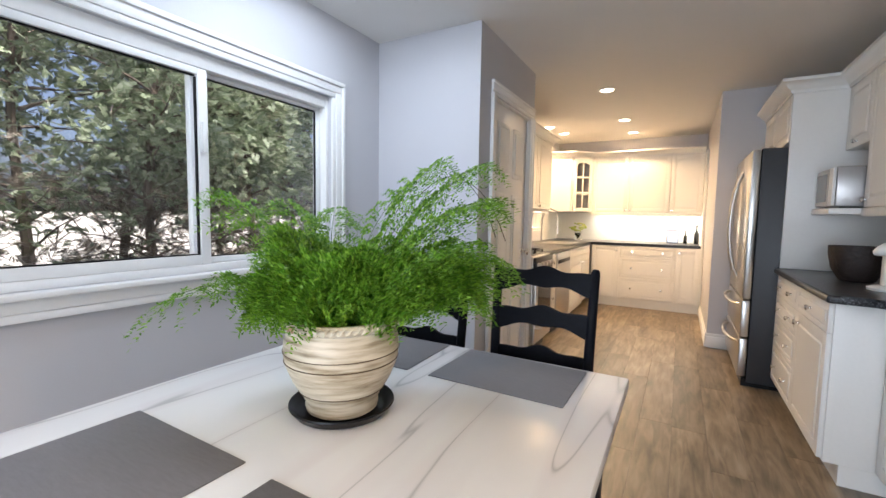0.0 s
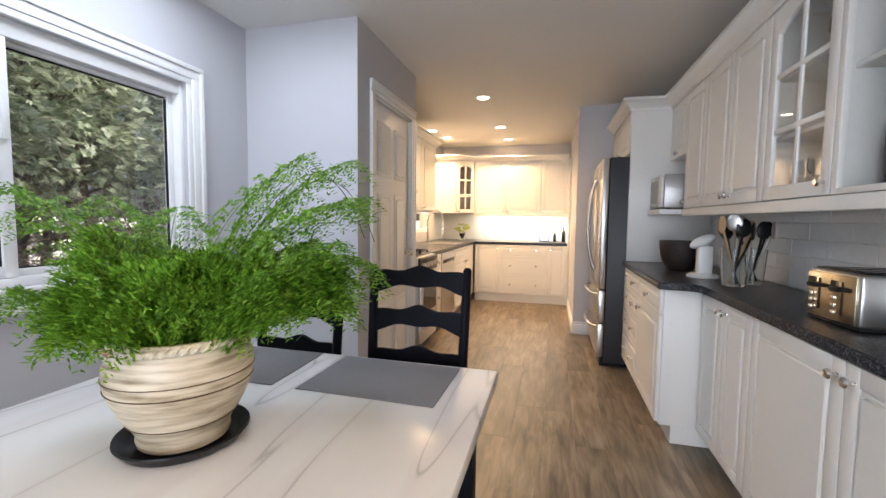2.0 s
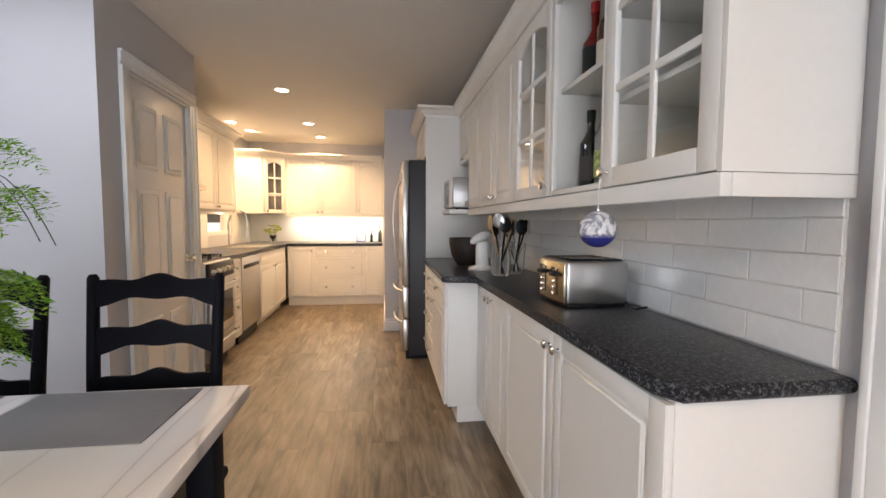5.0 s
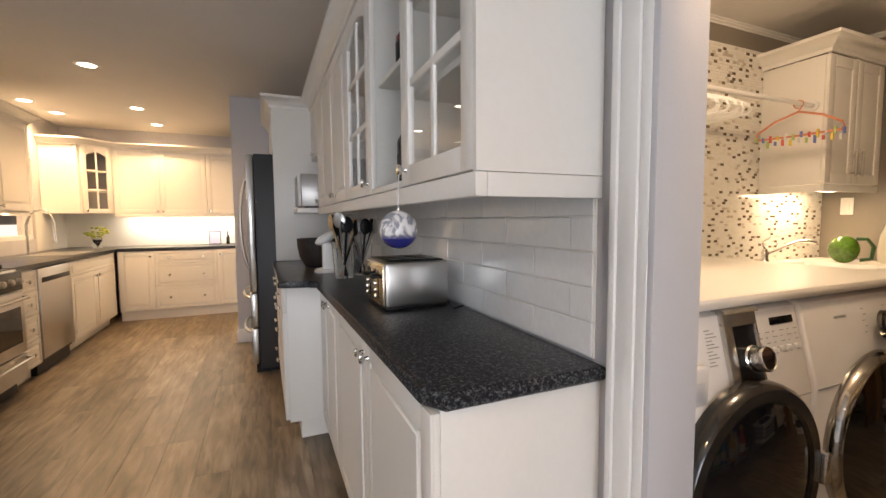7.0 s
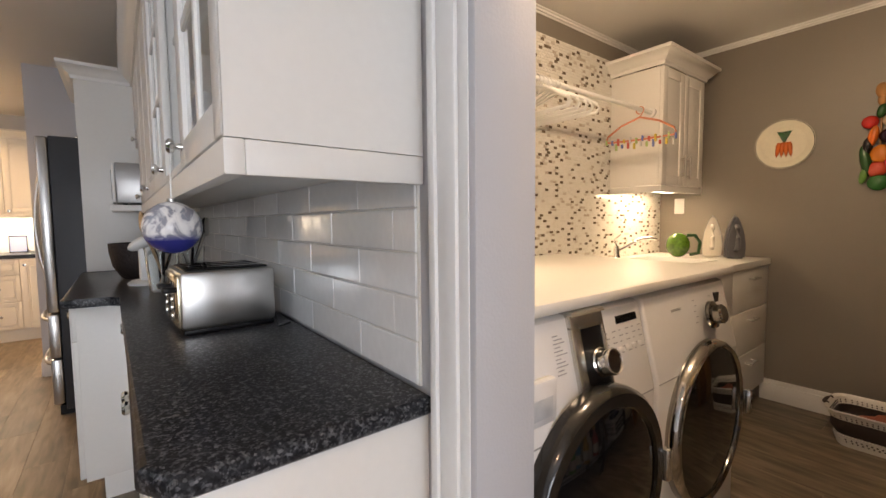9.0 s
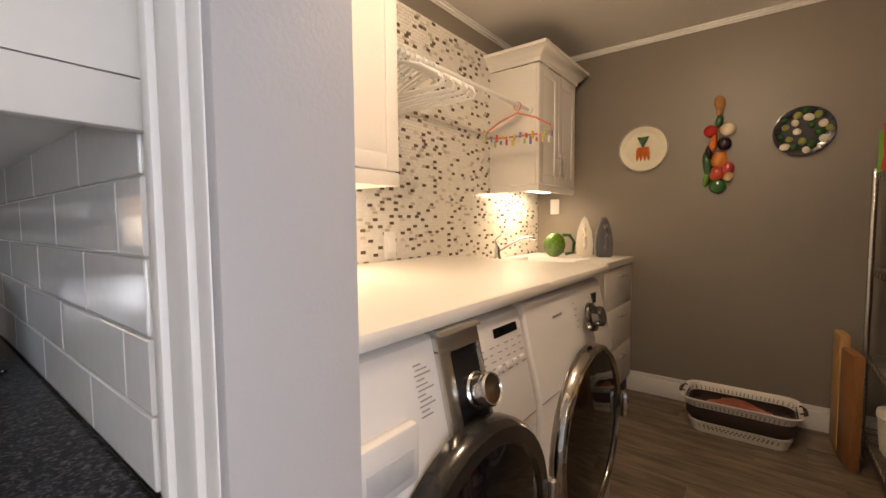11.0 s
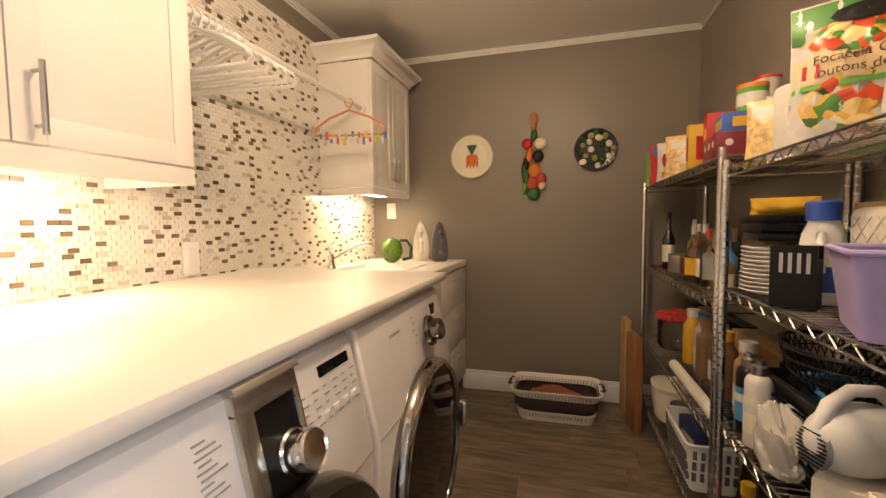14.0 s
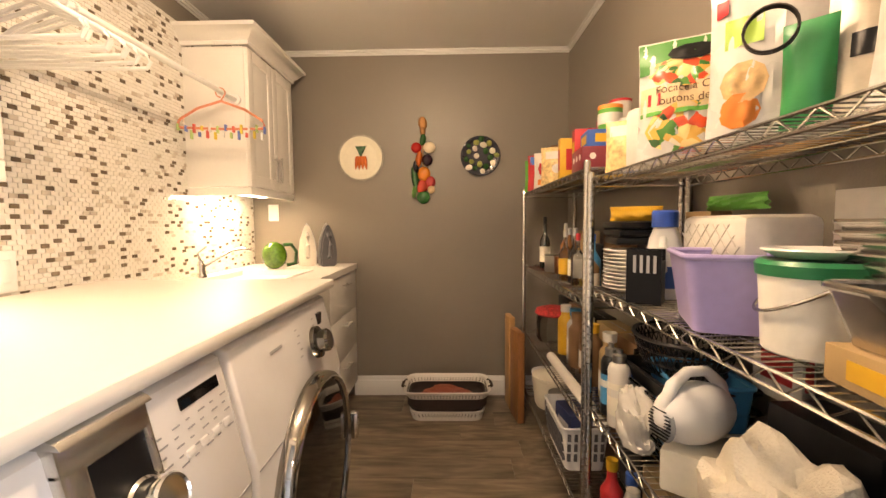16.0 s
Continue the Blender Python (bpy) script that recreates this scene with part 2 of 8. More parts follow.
def lathe(bm, profile, seg=24, m=Matrix()):
    """Turn a profile of (radius, height) round the z axis."""
    rings = []
    for r, z in profile:
        if r < 1e-5:
            rings.append([bm.verts.new(m @ Vector((0, 0, z)))])
        else:
            rings.append([bm.verts.new(m @ Vector((r * math.cos(2 * math.pi * k / seg), r * math.sin(2 * math.pi * k / seg), z))) for k in range(seg)])
    for a, b in zip(rings, rings[1:]):
        for k in range(seg):
            j = (k + 1) % seg
            if len(a) == 1 and len(b) > 1:
                bm.faces.new((a[0], b[j], b[k]))
            elif len(b) == 1 and len(a) > 1:
                bm.faces.new((a[k], a[j], b[0]))
            elif len(a) > 1:
                bm.faces.new((a[k], a[j], b[j], b[k]))
    return bm


def tube(bm, pts, r, seg=8, closed=False):
    """Sweep a round section along a line of points; r may be a list."""
    pts = [Vector(p) for p in pts]
    rings = []
    n = len(pts)
    up = Vector((0.13, 0.21, 1)).normalized()
    for i, p in enumerate(pts):
        a = pts[(i - 1) % n] if closed or i else p
        b = pts[(i + 1) % n] if closed or i < n - 1 else p
        d = (b - a).normalized()
        s = d.cross(up)
        if s.length < 1e-3:
            s = d.cross(Vector((1, 0, 0)))
        s.normalize()
        t = d.cross(s)
        rad = r[i] if isinstance(r, (list, tuple)) else r
        rings.append([bm.verts.new(p + (s * math.cos(2 * math.pi * k / seg) + t * math.sin(2 * math.pi * k / seg)) * rad) for k in range(seg)])
    for i in range(n if closed else n - 1):
        a, b = rings[i], rings[(i + 1) % n]
        for k in range(seg):
            j = (k + 1) % seg
            bm.faces.new((a[k], a[j], b[j], b[k]))
    if not closed:
        bm.faces.new(rings[0][::-1])
        bm.faces.new(rings[-1])
    return bm


def prism(bm, pts, d0, d1, axis="y"):
    """Extrude an outline given in two axes along the third."""
    def at(u, v, d):
        return {"y": (u, d, v), "x": (d, u, v), "z": (u, v, d)}[axis]
    a = [bm.verts.new(at(u, v, d0)) for u, v in pts]
    b = [bm.verts.new(at(u, v, d1)) for u, v in pts]
    n = len(pts)
    bm.faces.new(a)
    bm.faces.new(b[::-1])
    for k in range(n):
        j = (k + 1) % n
        bm.faces.new((a[j], a[k], b[k], b[j]))
    return bm


def part(name, bm, material, parent=None, label="", smooth=True):
    """Link a bmesh, made in the parent's own axes, as one mesh object under it."""
    bmesh.ops.recalc_face_normals(bm, faces=bm.faces)
    me = bpy.data.meshes.new(name)
    bm.to_mesh(me)
    bm.free()
    me.materials.append(material)
    if smooth:
        me.polygons.foreach_set("use_smooth", [True] * len(me.polygons))
        me.set_sharp_from_angle(angle=radians(38))
    ob = new(name, me)
    if parent:
        ob.parent = parent
    if label:
        ob["label"] = label
    return ob


def thing(name, label, category, at=(0, 0, 0), rz=0.0, group="", kind=""):
    ob = new(name)
    ob.empty_display_size = 0.05
    ob.matrix_world = pose(*at, 0, 0, rz)
    return tagged(ob, label, category, group, kind)


def solo(name, bm, material, label, category, at=(0, 0, 0), rz=0.0, group="", kind=""):
    ob = part(name, bm, material)
    ob.matrix_world = pose(*at, 0, 0, rz)
    return tagged(ob, label, category, group, kind)


def structure(name, bm, material, label="", category="", smooth=False):
    ob = part(name, bm, material, smooth=smooth)
    return tagged(ob, label, category, kind="structure")


# ---- the rooms ----
CEIL = 2.46
WX, EX, WT = -1.19, 2.0, 0.112   # window wall, counter wall and its thickness
LX = 4.965                   # laundry end wall
LC = 2.41                    # laundry ceiling
structure("subfloor", boxes((-1.6, -3.0, -0.12, 5.2, 7.6, -0.012)), M_SUB, "dark sub-floor under the planks", "floor")
RX0, RX1, RY0, RY1 = -0.94, -0.3, 1.26, 2.245
structure("ceiling", boxes((-1.6, -3.0, CEIL, 5.2, RY0, CEIL + 0.12), (-1.6, RY1, CEIL, 5.2, 7.6, CEIL + 0.12), (-1.6, RY0, CEIL, RX0, RY1, CEIL + 0.12), (RX1, RY0, CEIL, 5.2, RY1, CEIL + 0.12)), M_CEIL, "flat off-white painted ceiling", "ceiling")
structure("ceiling_laundry", boxes((EX + WT, -0.04, LC, LX, 2.174, CEIL - 0.002)), M_CEIL, "flat off-white laundry ceiling", "ceiling")
# frosted panel added over the rooflight well, to diffuse direct sun
def frosted(name):
    m, n, l, p = nodes(name)
    p.inputs["Base Color"].default_value = (0.8, 0.82, 0.84, 1)
    p.inputs["Roughness"].default_value = 0.4
    t = n.new("ShaderNodeBsdfTranslucent")
    t.inputs[0].default_value = (0.8, 0.82, 0.84, 1)
    mx = n.new("ShaderNodeMixShader")
    mx.inputs[0].default_value = 0.5
    l.new(p.outputs[0], mx.inputs[1])
    l.new(t.outputs[0], mx.inputs[2])
    l.new(mx.outputs[0], n["Material Output"].inputs[0])
    return m


structure("rooflight_diffuser", boxes((RX0 - 0.05, RY0 - 0.05, CEIL + 0.124, RX1 + 0.05, RY1 + 0.05, CEIL + 0.134)), frosted("frosted_acrylic"), "frosted white panel added to diffuse sun in the rooflight", "rooflight")
# window wall with its opening
WY0, WY1, WZ0, WZ1 = -0.1, 2.31, 0.957, 1.97
structure("wall_window", boxes((WX - 0.16, -3.0, 0, WX, WY0, CEIL), (WX - 0.16, WY1, 0, WX, 2.95, CEIL), (WX - 0.16, WY0, 0, WX, WY1, WZ0), (WX - 0.16, WY0, WZ1, WX, WY1, CEIL)), M_WALL, "pale grey painted wall round a wide window", "wall")
structure("wall_bay", boxes((WX, 2.79, 0, -0.39, 2.95, CEIL)), M_WALL, "pale grey painted wall beside the window", "wall")
structure("wall_pantry", boxes((-0.53, 2.95, 0, -0.39, 3.05, CEIL), (-0.53, 3.05, 2.06, -0.39, 3.78, CEIL), (-0.53, 3.78, 0, -0.39, 3.9, CEIL)), M_WALL, "pale grey painted wall with a pantry door", "wall")
structure("wall_kitchen_left", boxes((-1.22, 3.78, 0, -0.53, 3.9, CEIL), (-1.22, 3.9, 0, -1.06, 5.75, CEIL), (-1.22, 5.75, 0, -1.06, 6.6, 1.05), (-1.22, 5.75, 1.95, -1.06, 6.6, CEIL), (-1.22, 6.6, 0, -1.06, 7.5, CEIL)), M_WALL, "painted kitchen wall behind the cooker", "wall")
structure("wall_kitchen_far", boxes((-1.06, 7.38, 0, 1.03, 7.5, CEIL)), M_WALL, "painted kitchen end wall", "wall")
structure("wall_fridge", boxes((1.03, 5.15, 0, 1.15, 7.5, CEIL), (1.15, 5.15, 0, 2.0, 5.27, CEIL)), M_WALL, "grey painted wall end beside the fridge", "wall")
OY0, OY1 = 0.225, 1.045         # laundry door opening
structure("wall_counter", boxes((EX, OY1 + 0.02, 0, EX + WT, 5.27, CEIL), (EX, OY0 - 0.02, 2.06, EX + WT, OY1 + 0.02, CEIL), (EX, -3.0, 0, EX + WT, OY0 - 0.02, CEIL)), M_WALL, "grey painted wall with the laundry doorway", "wall")
# Unseen rear wall; its opening is assumed, to admit daylight.
structure("wall_rear", boxes((WX, -3.0, 0, -0.6, -2.85, CEIL), (1.4, -3.0, 0, EX, -2.85, CEIL), (-0.6, -3.0, 2.1, 1.4, -2.85, CEIL)), M_WALL, "plain grey wall with an assumed daylight opening", "wall")
structure("wall_laundry_tiled", boxes((EX + WT, 2.174, 0, LX + 0.12, 2.3, CEIL)), M_TAUPE, "taupe painted laundry wall behind the tiles", "wall")
structure("wall_laundry_end", boxes((LX, -0.16, 0, LX + 0.12, 2.174, CEIL)), M_TAUPE, "taupe painted end wall of the laundry", "wall")
structure("wall_laundry_shelves", boxes((EX + WT, -0.16, 0, LX, -0.04, CEIL)), M_TAUPE, "taupe painted wall behind the wire shelves", "wall")


def skirting(name, x0, y0, x1, y1, nx, ny, h=0.14):
    """A board along the wall with a thinner moulded top; nx, ny point into the room."""
    bm = bmesh.new()
    for lo, hi, t in ((0, h - 0.03, 0.016), (h - 0.03, h, 0.009)):
        box(bm, min(x0, x0 + nx * t, x1), min(y0, y0 + ny * t, y1), lo, max(x1, x1 + nx * t, x0), max(y1, y1 + ny * t, y0), hi, bev=0.003)
    return structure(name, bm, M_TRIM, "white moulded skirting board", "baseboard", smooth=True)


skirting("baseboard_end", LX, 0.0, LX, 1.47, -1, 0)
skirting("baseboard_laundry_side", EX + 0.14, -0.04, LX - 0.02, -0.04, 0, 1)
skirting("baseboard_fridge", 1.03, 5.15, 1.24, 5.15, 0, -1)
skirting("baseboard_fridge_side", 1.03, 5.16, 1.03, 6.7, -1, 0)
skirting("baseboard_window", WX, -2.85, WX, 2.77, 1, 0)
skirting("baseboard_bay", WX + 0.02, 2.79, -0.40, 2.79, 0, -1)


def crown(name, pts, z, nx, ny, mat=M_TRIM):
    """A stepped cornice along a wall line."""
    (x0, y0), (x1, y1) = pts
    bm = bmesh.new()
    for lo, hi, t in ((z - 0.034, z - 0.024, 0.007), (z - 0.024, z - 0.010, 0.015), (z - 0.010, z - 0.001, 0.024)):
        box(bm, min(x0, x1, x0 + nx * t), min(y0, y1, y0 + ny * t), lo, max(x0, x1, x0 + nx * t), max(y0, y1, y0 + ny * t), hi, bev=0.003)
    return structure(name, bm, mat, "white ceiling cornice", "trim", smooth=True)


crown("cornice_end", ((LX, -0.04), (LX, 2.174)), LC, -1, 0)
crown("cornice_shelves", ((EX + WT, -0.04), (LX - 0.03, -0.04)), LC, 0, 1)
crown("cornice_tiled", ((EX + WT, 2.174), (LX - 0.03, 2.174)), LC, 0, -1)

# laundry doorway: lining and moulded casing
bm = boxes((EX - 0.012, OY1, 0, EX + WT + 0.012, OY1 + 0.02, 2.06), (EX - 0.012, OY0 - 0.02, 0, EX + WT + 0.012, OY0, 2.06), (EX - 0.012, OY0, 2.04, EX + WT + 0.012, OY1, 2.06), bev=0.002)
structure("door_1_lining", bm, M_WALL, "pale grey painted door lining", "door frame", smooth=True)


def casing(bm, x, side, y0, y1, z0, z1, w, flip):
    """One moulded strip of a door casing on a wall face x = const."""
    for a, b, t in ((0, w * 0.28, 0.012), (w * 0.28, w * 0.8, 0.018), (w * 0.8, w, 0.024)):
        if z1 - z0 > y1 - y0:
            ya, yb = (y0 + a, y0 + b) if not flip else (y1 - b, y1 - a)
            box(bm, min(x, x + side * t), ya, z0, max(x, x + side * t), yb, z1, bev=0.003)
        else:
            box(bm, min(x, x + side * t), y0, z0 + a, max(x, x + side * t), y1, z0 + b, bev=0.003)


bm = bmesh.new()
casing(bm, EX - 0.002, -1, OY1 + 0.014, OY1 + 0.104, 0, 2.054, 0.09, False)
casing(bm, EX - 0.002, -1, OY0 - 0.104, OY0 - 0.014, 0, 2.054, 0.09, True)
casing(bm, EX - 0.002, -1, OY0 - 0.104, OY1 + 0.104, 2.056, 2.146, 0.09, False)
structure("door_1_casing", bm, M_TRIM, "white moulded casing round the laundry doorway", "door frame", smooth=True)

# ---- window with sliding sash ----
win = thing("window_1", "wide white vinyl sliding window with moulded casing", "window", kind="structure")
bm = bmesh.new()
CW = 0.1
for a, b, t in ((0, 0.03, 0.014), (0.03, 0.075, 0.02), (0.075, CW, 0.03)):
    box(bm, WX, WY0 - b, WZ0 - 0.02, WX + t, WY0 - a, WZ1 + a, bev=0.003)
    box(bm, WX, WY1 + a, WZ0 - 0.02, WX + t, WY1 + b, WZ1 + a, bev=0.003)
    box(bm, WX, WY0 - b, WZ1 + a, WX + t, WY1 + b, WZ1 + b, bev=0.003)
part("window_casing", bm, M_TRIM, win)
bm = boxes((WX - 0.02, WY0 - 0.12, WZ0 - 0.022, WX + 0.05, WY1 + 0.12, WZ0), (WX, WY0 - 0.1, WZ0 - 0.07, WX + 0.022, WY1 + 0.1, WZ0 - 0.023), (WX, WY0 - 0.1, WZ0 - 0.1, WX + 0.03, WY1 + 0.1, WZ0 - 0.071), bev=0.004)
part("window_sill", bm, M_TRIM, win)
FX0, FX1 = WX - 0.11, WX - 0.02
bm = boxes((FX0, WY0, WZ0, FX1, WY0 + 0.045, WZ1), (FX0, WY1 - 0.025, WZ0, FX1, WY1, WZ1), (FX0, WY0 + 0.045, WZ1 - 0.068, FX1, WY1 - 0.025, WZ1), (FX0, WY0 + 0.045, WZ0, FX1, WY1 - 0.025, WZ0 + 0.035), bev=0.003)
part("window_frame", bm, M_TRIM, win)
MULL = 1.505


def sash(y0, y1, x0, x1, w):
    bm = boxes((x0, y0, WZ0 + 0.036, x1, y0 + w, WZ1 - 0.069), (x0, y1 - w, WZ0 + 0.036, x1, y1, WZ1 - 0.069), (x0, y0 + w, WZ0 + 0.036, x1, y1 - w, WZ0 + 0.036 + w), (x0, y0 + w, WZ1 - 0.069 - w * 0.7, x1, y1 - w, WZ1 - 0.069), bev=0.003)
    sa = part("sash", bm, M_TRIM, win)
    seal = part("seal", boxes((x0 + 0.012, y0 + w - 0.001, WZ0 + 0.036 + w, x1 - 0.012, y0 + w + 0.006, WZ1 - 0.078 - w * 0.7), (x0 + 0.012, y1 - w - 0.006, WZ0 + 0.036 + w, x1 - 0.012, y1 - w + 0.001, WZ1 - 0.078 - w * 0.7), (x0 + 0.013, y0 + w + 0.006, WZ1 - 0.076 - w * 0.7, x1 - 0.013, y1 - w - 0.006, WZ1 - 0.0695 - w * 0.7), (x0 + 0.013, y0 + w + 0.006, WZ0 + 0.0365 + w, x1 - 0.013, y1 - w - 0.006, WZ0 + 0.042 + w)), M_BLACK, sa, "black rubber glazing seal")
    pane = part("pane", boxes(((x0 + x1) / 2 - 0.003, y0 + w - 0.002, WZ0 + 0.034 + w, (x0 + x1) / 2 + 0.003, y1 - w + 0.002, WZ1 - 0.068 - w * 0.7)), M_GLASS, sa, "clear glass", smooth=False)
    pane.visible_shadow = False


sash(WY0 + 0.046, MULL + 0.03, FX0 + 0.045, FX1 - 0.004, 0.045)
sash(MULL - 0.03, WY1 - 0.026, FX0 + 0.004, FX0 + 0.043, 0.028)
part("latch", boxes((FX1 - 0.004, MULL - 0.005, 1.52, FX1 + 0.012, MULL + 0.018, 1.66), bev=0.004), M_TRIM, win)

# window over the kitchen sink
kw = thing("window_2", "white kitchen window over the sink", "window", kind="structure")
part("window_frame", boxes((-1.2, 5.75, 1.05, -1.08, 5.8, 1.95), (-1.2, 6.55, 1.05, -1.08, 6.6, 1.95), (-1.2, 5.8, 1.9, -1.08, 6.55, 1.95), (-1.2, 5.8, 1.05, -1.08, 6.55, 1.1), bev=0.003), M_TRIM, kw)
part("pane", boxes((-1.15, 5.8, 1.1, -1.144, 6.55, 1.9)), M_GLASS, kw, smooth=False).visible_shadow = False

# unseen white bars before the rear lamp, added to stripe its reflections
rear_bars = thing("door_3", "unseen white frame added to stripe reflections of the rear lamp", "door", kind="structure")
for x0, x1 in ((-0.6, -0.52), (0.34, 0.46), (1.32, 1.4)):
    part("stile", boxes((x0, -2.66, 0.0, x1, -2.6, 2.1), bev=0.003), M_TRIM, rear_bars)
part("head_rail", boxes((-0.52, -2.66, 2.02, 1.32, -2.6, 2.1), bev=0.003), M_TRIM, rear_bars)
part("bottom_rail", boxes((-0.52, -2.66, 0.0, 1.32, -2.6, 0.14), bev=0.003), M_TRIM, rear_bars)

# ---- cabinet parts, in the cabinet's own axes: x across, front towards -y ----


def knob(parent, u, z, y=-0.02):
    m = Matrix.Translation((u, y, z)) @ Matrix.Rotation(radians(90), 4, 'X')
    bm = lathe(bmesh.new(), [(0, 0), (0.0085, 0), (0.006, 0.008), (0.006, 0.013), (0.0145, 0.018), (0.016, 0.024), (0.011, 0.030), (0, 0.031)], 14, m)
    part("knob", bm, M_CHROME, parent, "polished chrome knob")


def bar_handle(parent, u, z, length, y=-0.02, across=False):
    bm = bmesh.new()
    h = length / 2
    if across:
        tube(bm, [(u - h, y - 0.03, z), (u + h, y - 0.03, z)], 0.006, 10)
        ends = [(u - h * 0.75, z), (u + h * 0.75, z)]
    else:
        tube(bm, [(u, y - 0.03, z - h), (u, y - 0.03, z + h)], 0.006, 10)
        ends = [(u, z - h * 0.75), (u, z + h * 0.75)]
    for a, b in ends:
        tube(bm, [(a, y, b), (a, y - 0.03, b)], 0.0045, 8)
    part("handle", bm, M_STEEL, parent, "brushed steel bar handle")


def arch(u0, u1, z0, z1, rise, n=10):
    """Outline whose top swells into a low arch."""
    pts = [(u0, z0), (u1, z0)]
    for k in range(n + 1):
        f = 1 - k / n
        pts.append((u0 + (u1 - u0) * f, z1 - rise + rise * math.sin(math.pi * f) ** 0.8))
    return pts


def front(parent, u0, u1, z0, z1, style="raised", hold=None, name="door", material=None):
    mat = material or M_CAB
    g = 0.0015
    u0, u1, z0, z1 = u0 + g, u1 - g, z0 + g, z1 - g
    fr = 0.055
    if style == "drawer":
        fr = min(0.032, (z1 - z0) * 0.2)
    if style == "shaker":
        fr = 0.06
    if style == "flat":
        ob = part(name, boxes((u0, -0.02, z0, u1, 0, z1), bev=0.003), mat, parent)
    elif style.startswith("glass"):
        ob = part(name, boxes((u0, -0.021, z0, u0 + fr, 0, z1), bev=0.003), mat, parent)
        part("stile", boxes((u1 - fr, -0.021, z0, u1, 0, z1), bev=0.003), mat, ob)
        part("rail", boxes((u0 + fr, -0.021, z0, u1 - fr, 0, z0 + fr), bev=0.003), mat, ob)
        if style == "glass":
            bm = boxes((u0 + fr, -0.021, z1 - fr, u1 - fr, 0, z1), bev=0.003)
        else:
            pts = [(u0 + fr, z1), (u1 - fr, z1)]
            for k in range(13):
                f = 1 - k / 12
                pts.append((u0 + fr + (u1 - u0 - 2 * fr) * f, z1 - fr - 0.05 + 0.05 * math.sin(math.pi * f) ** 0.8))
            bm = prism(bmesh.new(), pts, -0.021, 0)
        part("rail", bm, mat, ob)
        um = (u0 + u1) / 2
        part("muntin", boxes((um - 0.011, -0.017, z0 + fr, um + 0.011, -0.004, z1 - fr), bev=0.003), mat, ob)
        for k in (1, 2):
            zz = z0 + fr + (z1 - z0 - 2 * fr) * k / 3
            part("muntin", boxes((u0 + fr, -0.0165, zz - 0.011, u1 - fr, -0.0045, zz + 0.011), bev=0.003), mat, ob)
        p = part("pane", boxes((u0 + fr - 0.004, -0.012, z0 + fr - 0.004, u1 - fr + 0.004, -0.008, z1 - fr + 0.002)), M_GLASS, ob, "clear glass pane", smooth=False)
        p.visible_shadow = False
    else:
        ob = part(name, boxes((u0, -0.015, z0, u1, 0, z1), bev=0.003), mat, parent)
        for nm, s in (("stile", (u0, z0, u0 + fr, z1)), ("stile", (u1 - fr, z0, u1, z1)), ("rail", (u0 + fr, z0, u1 - fr, z0 + fr)), ("rail", (u0 + fr, z1 - fr, u1 - fr, z1))):
            part(nm, boxes((s[0], -0.021, s[1], s[2], -0.0145, s[3]), bev=0.0022), mat, ob)
        i = fr + 0.012
        if style == "arched":
            bm = bmesh.new()
            for y0, k in ((-0.019, 0.0), (-0.023, 0.018)):
                prism(bm, arch(u0 + i + k, u1 - i - k, z0 + i + k, z1 - i - k, 0.05), y0, -0.0145)
            part("raised_panel", bm, mat, ob)
        elif style != "shaker":
            part("raised_panel", box(bmesh.new(), u0 + i, -0.024, z0 + i, u1 - i, -0.0145, z1 - i, bev=0.008, seg=1), mat, ob)
    if hold:
        kind, u, z = hold[:3]
        if kind == "knob":
            knob(ob, u, z)
        elif kind == "knobs":
            knob(ob, u, z)
            knob(ob, hold[3], z)
        elif kind == "bar":
            bar_handle(ob, u, z, 0.15)
        else:
            bar_handle(ob, u, z, 0.13, across=True)
    return ob


def carcass(c, w, d, h, t=0.018, shelves=()):
    """Open-fronted cabinet of boards, each a part of c."""
    for nm, s in (("side_board", (0, 0, 0, t, d, h)), ("side_board", (w - t, 0, 0, w, d, h)), ("bottom_board", (t, 0, 0, w - t, d, t)), ("top_board", (t, 0, h - t, w - t, d, h)), ("back_board", (t, d - 0.008, t, w - t, d, h - t))):
        part(nm, boxes(s), M_CABIN, c, smooth=False)
    for z in shelves:
        part("shelf", boxes((t, 0.015, z, w - t, d - 0.009, z + t), bev=0.001), M_CABIN, c)


def base_cabinet(name, label, at, rz, w, d, h=0.87, toe=0.1, inset=0.06, group=""):
    c = thing(name, label, "cabinet", at, rz, group)
    part("body", boxes((0, 0, toe, w, d, h), bev=0.0015), M_CAB, c)
    part("plinth", boxes((0, inset, 0, w, d, toe)), M_CAB, c)
    return c


# ---- counter run on the right ----
G1 = "white cabinets of the side run"
# deep drawer unit beside the fridge: local x runs from y=4.11 towards the camera
c = base_cabinet("drawer_cabinet", "white raised-panel drawer unit beside the fridge", (1.40, 4.11, 0), -90, 0.60, 0.6, group=G1)
for z0, z1 in ((0.11, 0.36), (0.36, 0.56), (0.56, 0.72), (0.72, 0.865)):
    front(c, 0.0, 0.6, z0, z1, "drawer", ("knobs", 0.15, (z0 + z1) / 2, 0.45), "drawer")
c = base_cabinet("base_cabinet", "white raised-panel base unit with a plain end panel", (1.40, 3.51, 0), -90, 0.60, 0.6, group=G1)
front(c, 0.0, 0.59, 0.11, 0.72, "raised", ("knob", 0.07, 0.66))
front(c, 0.0, 0.59, 0.72, 0.865, "drawer", ("knob", 0.3, 0.79), "drawer")
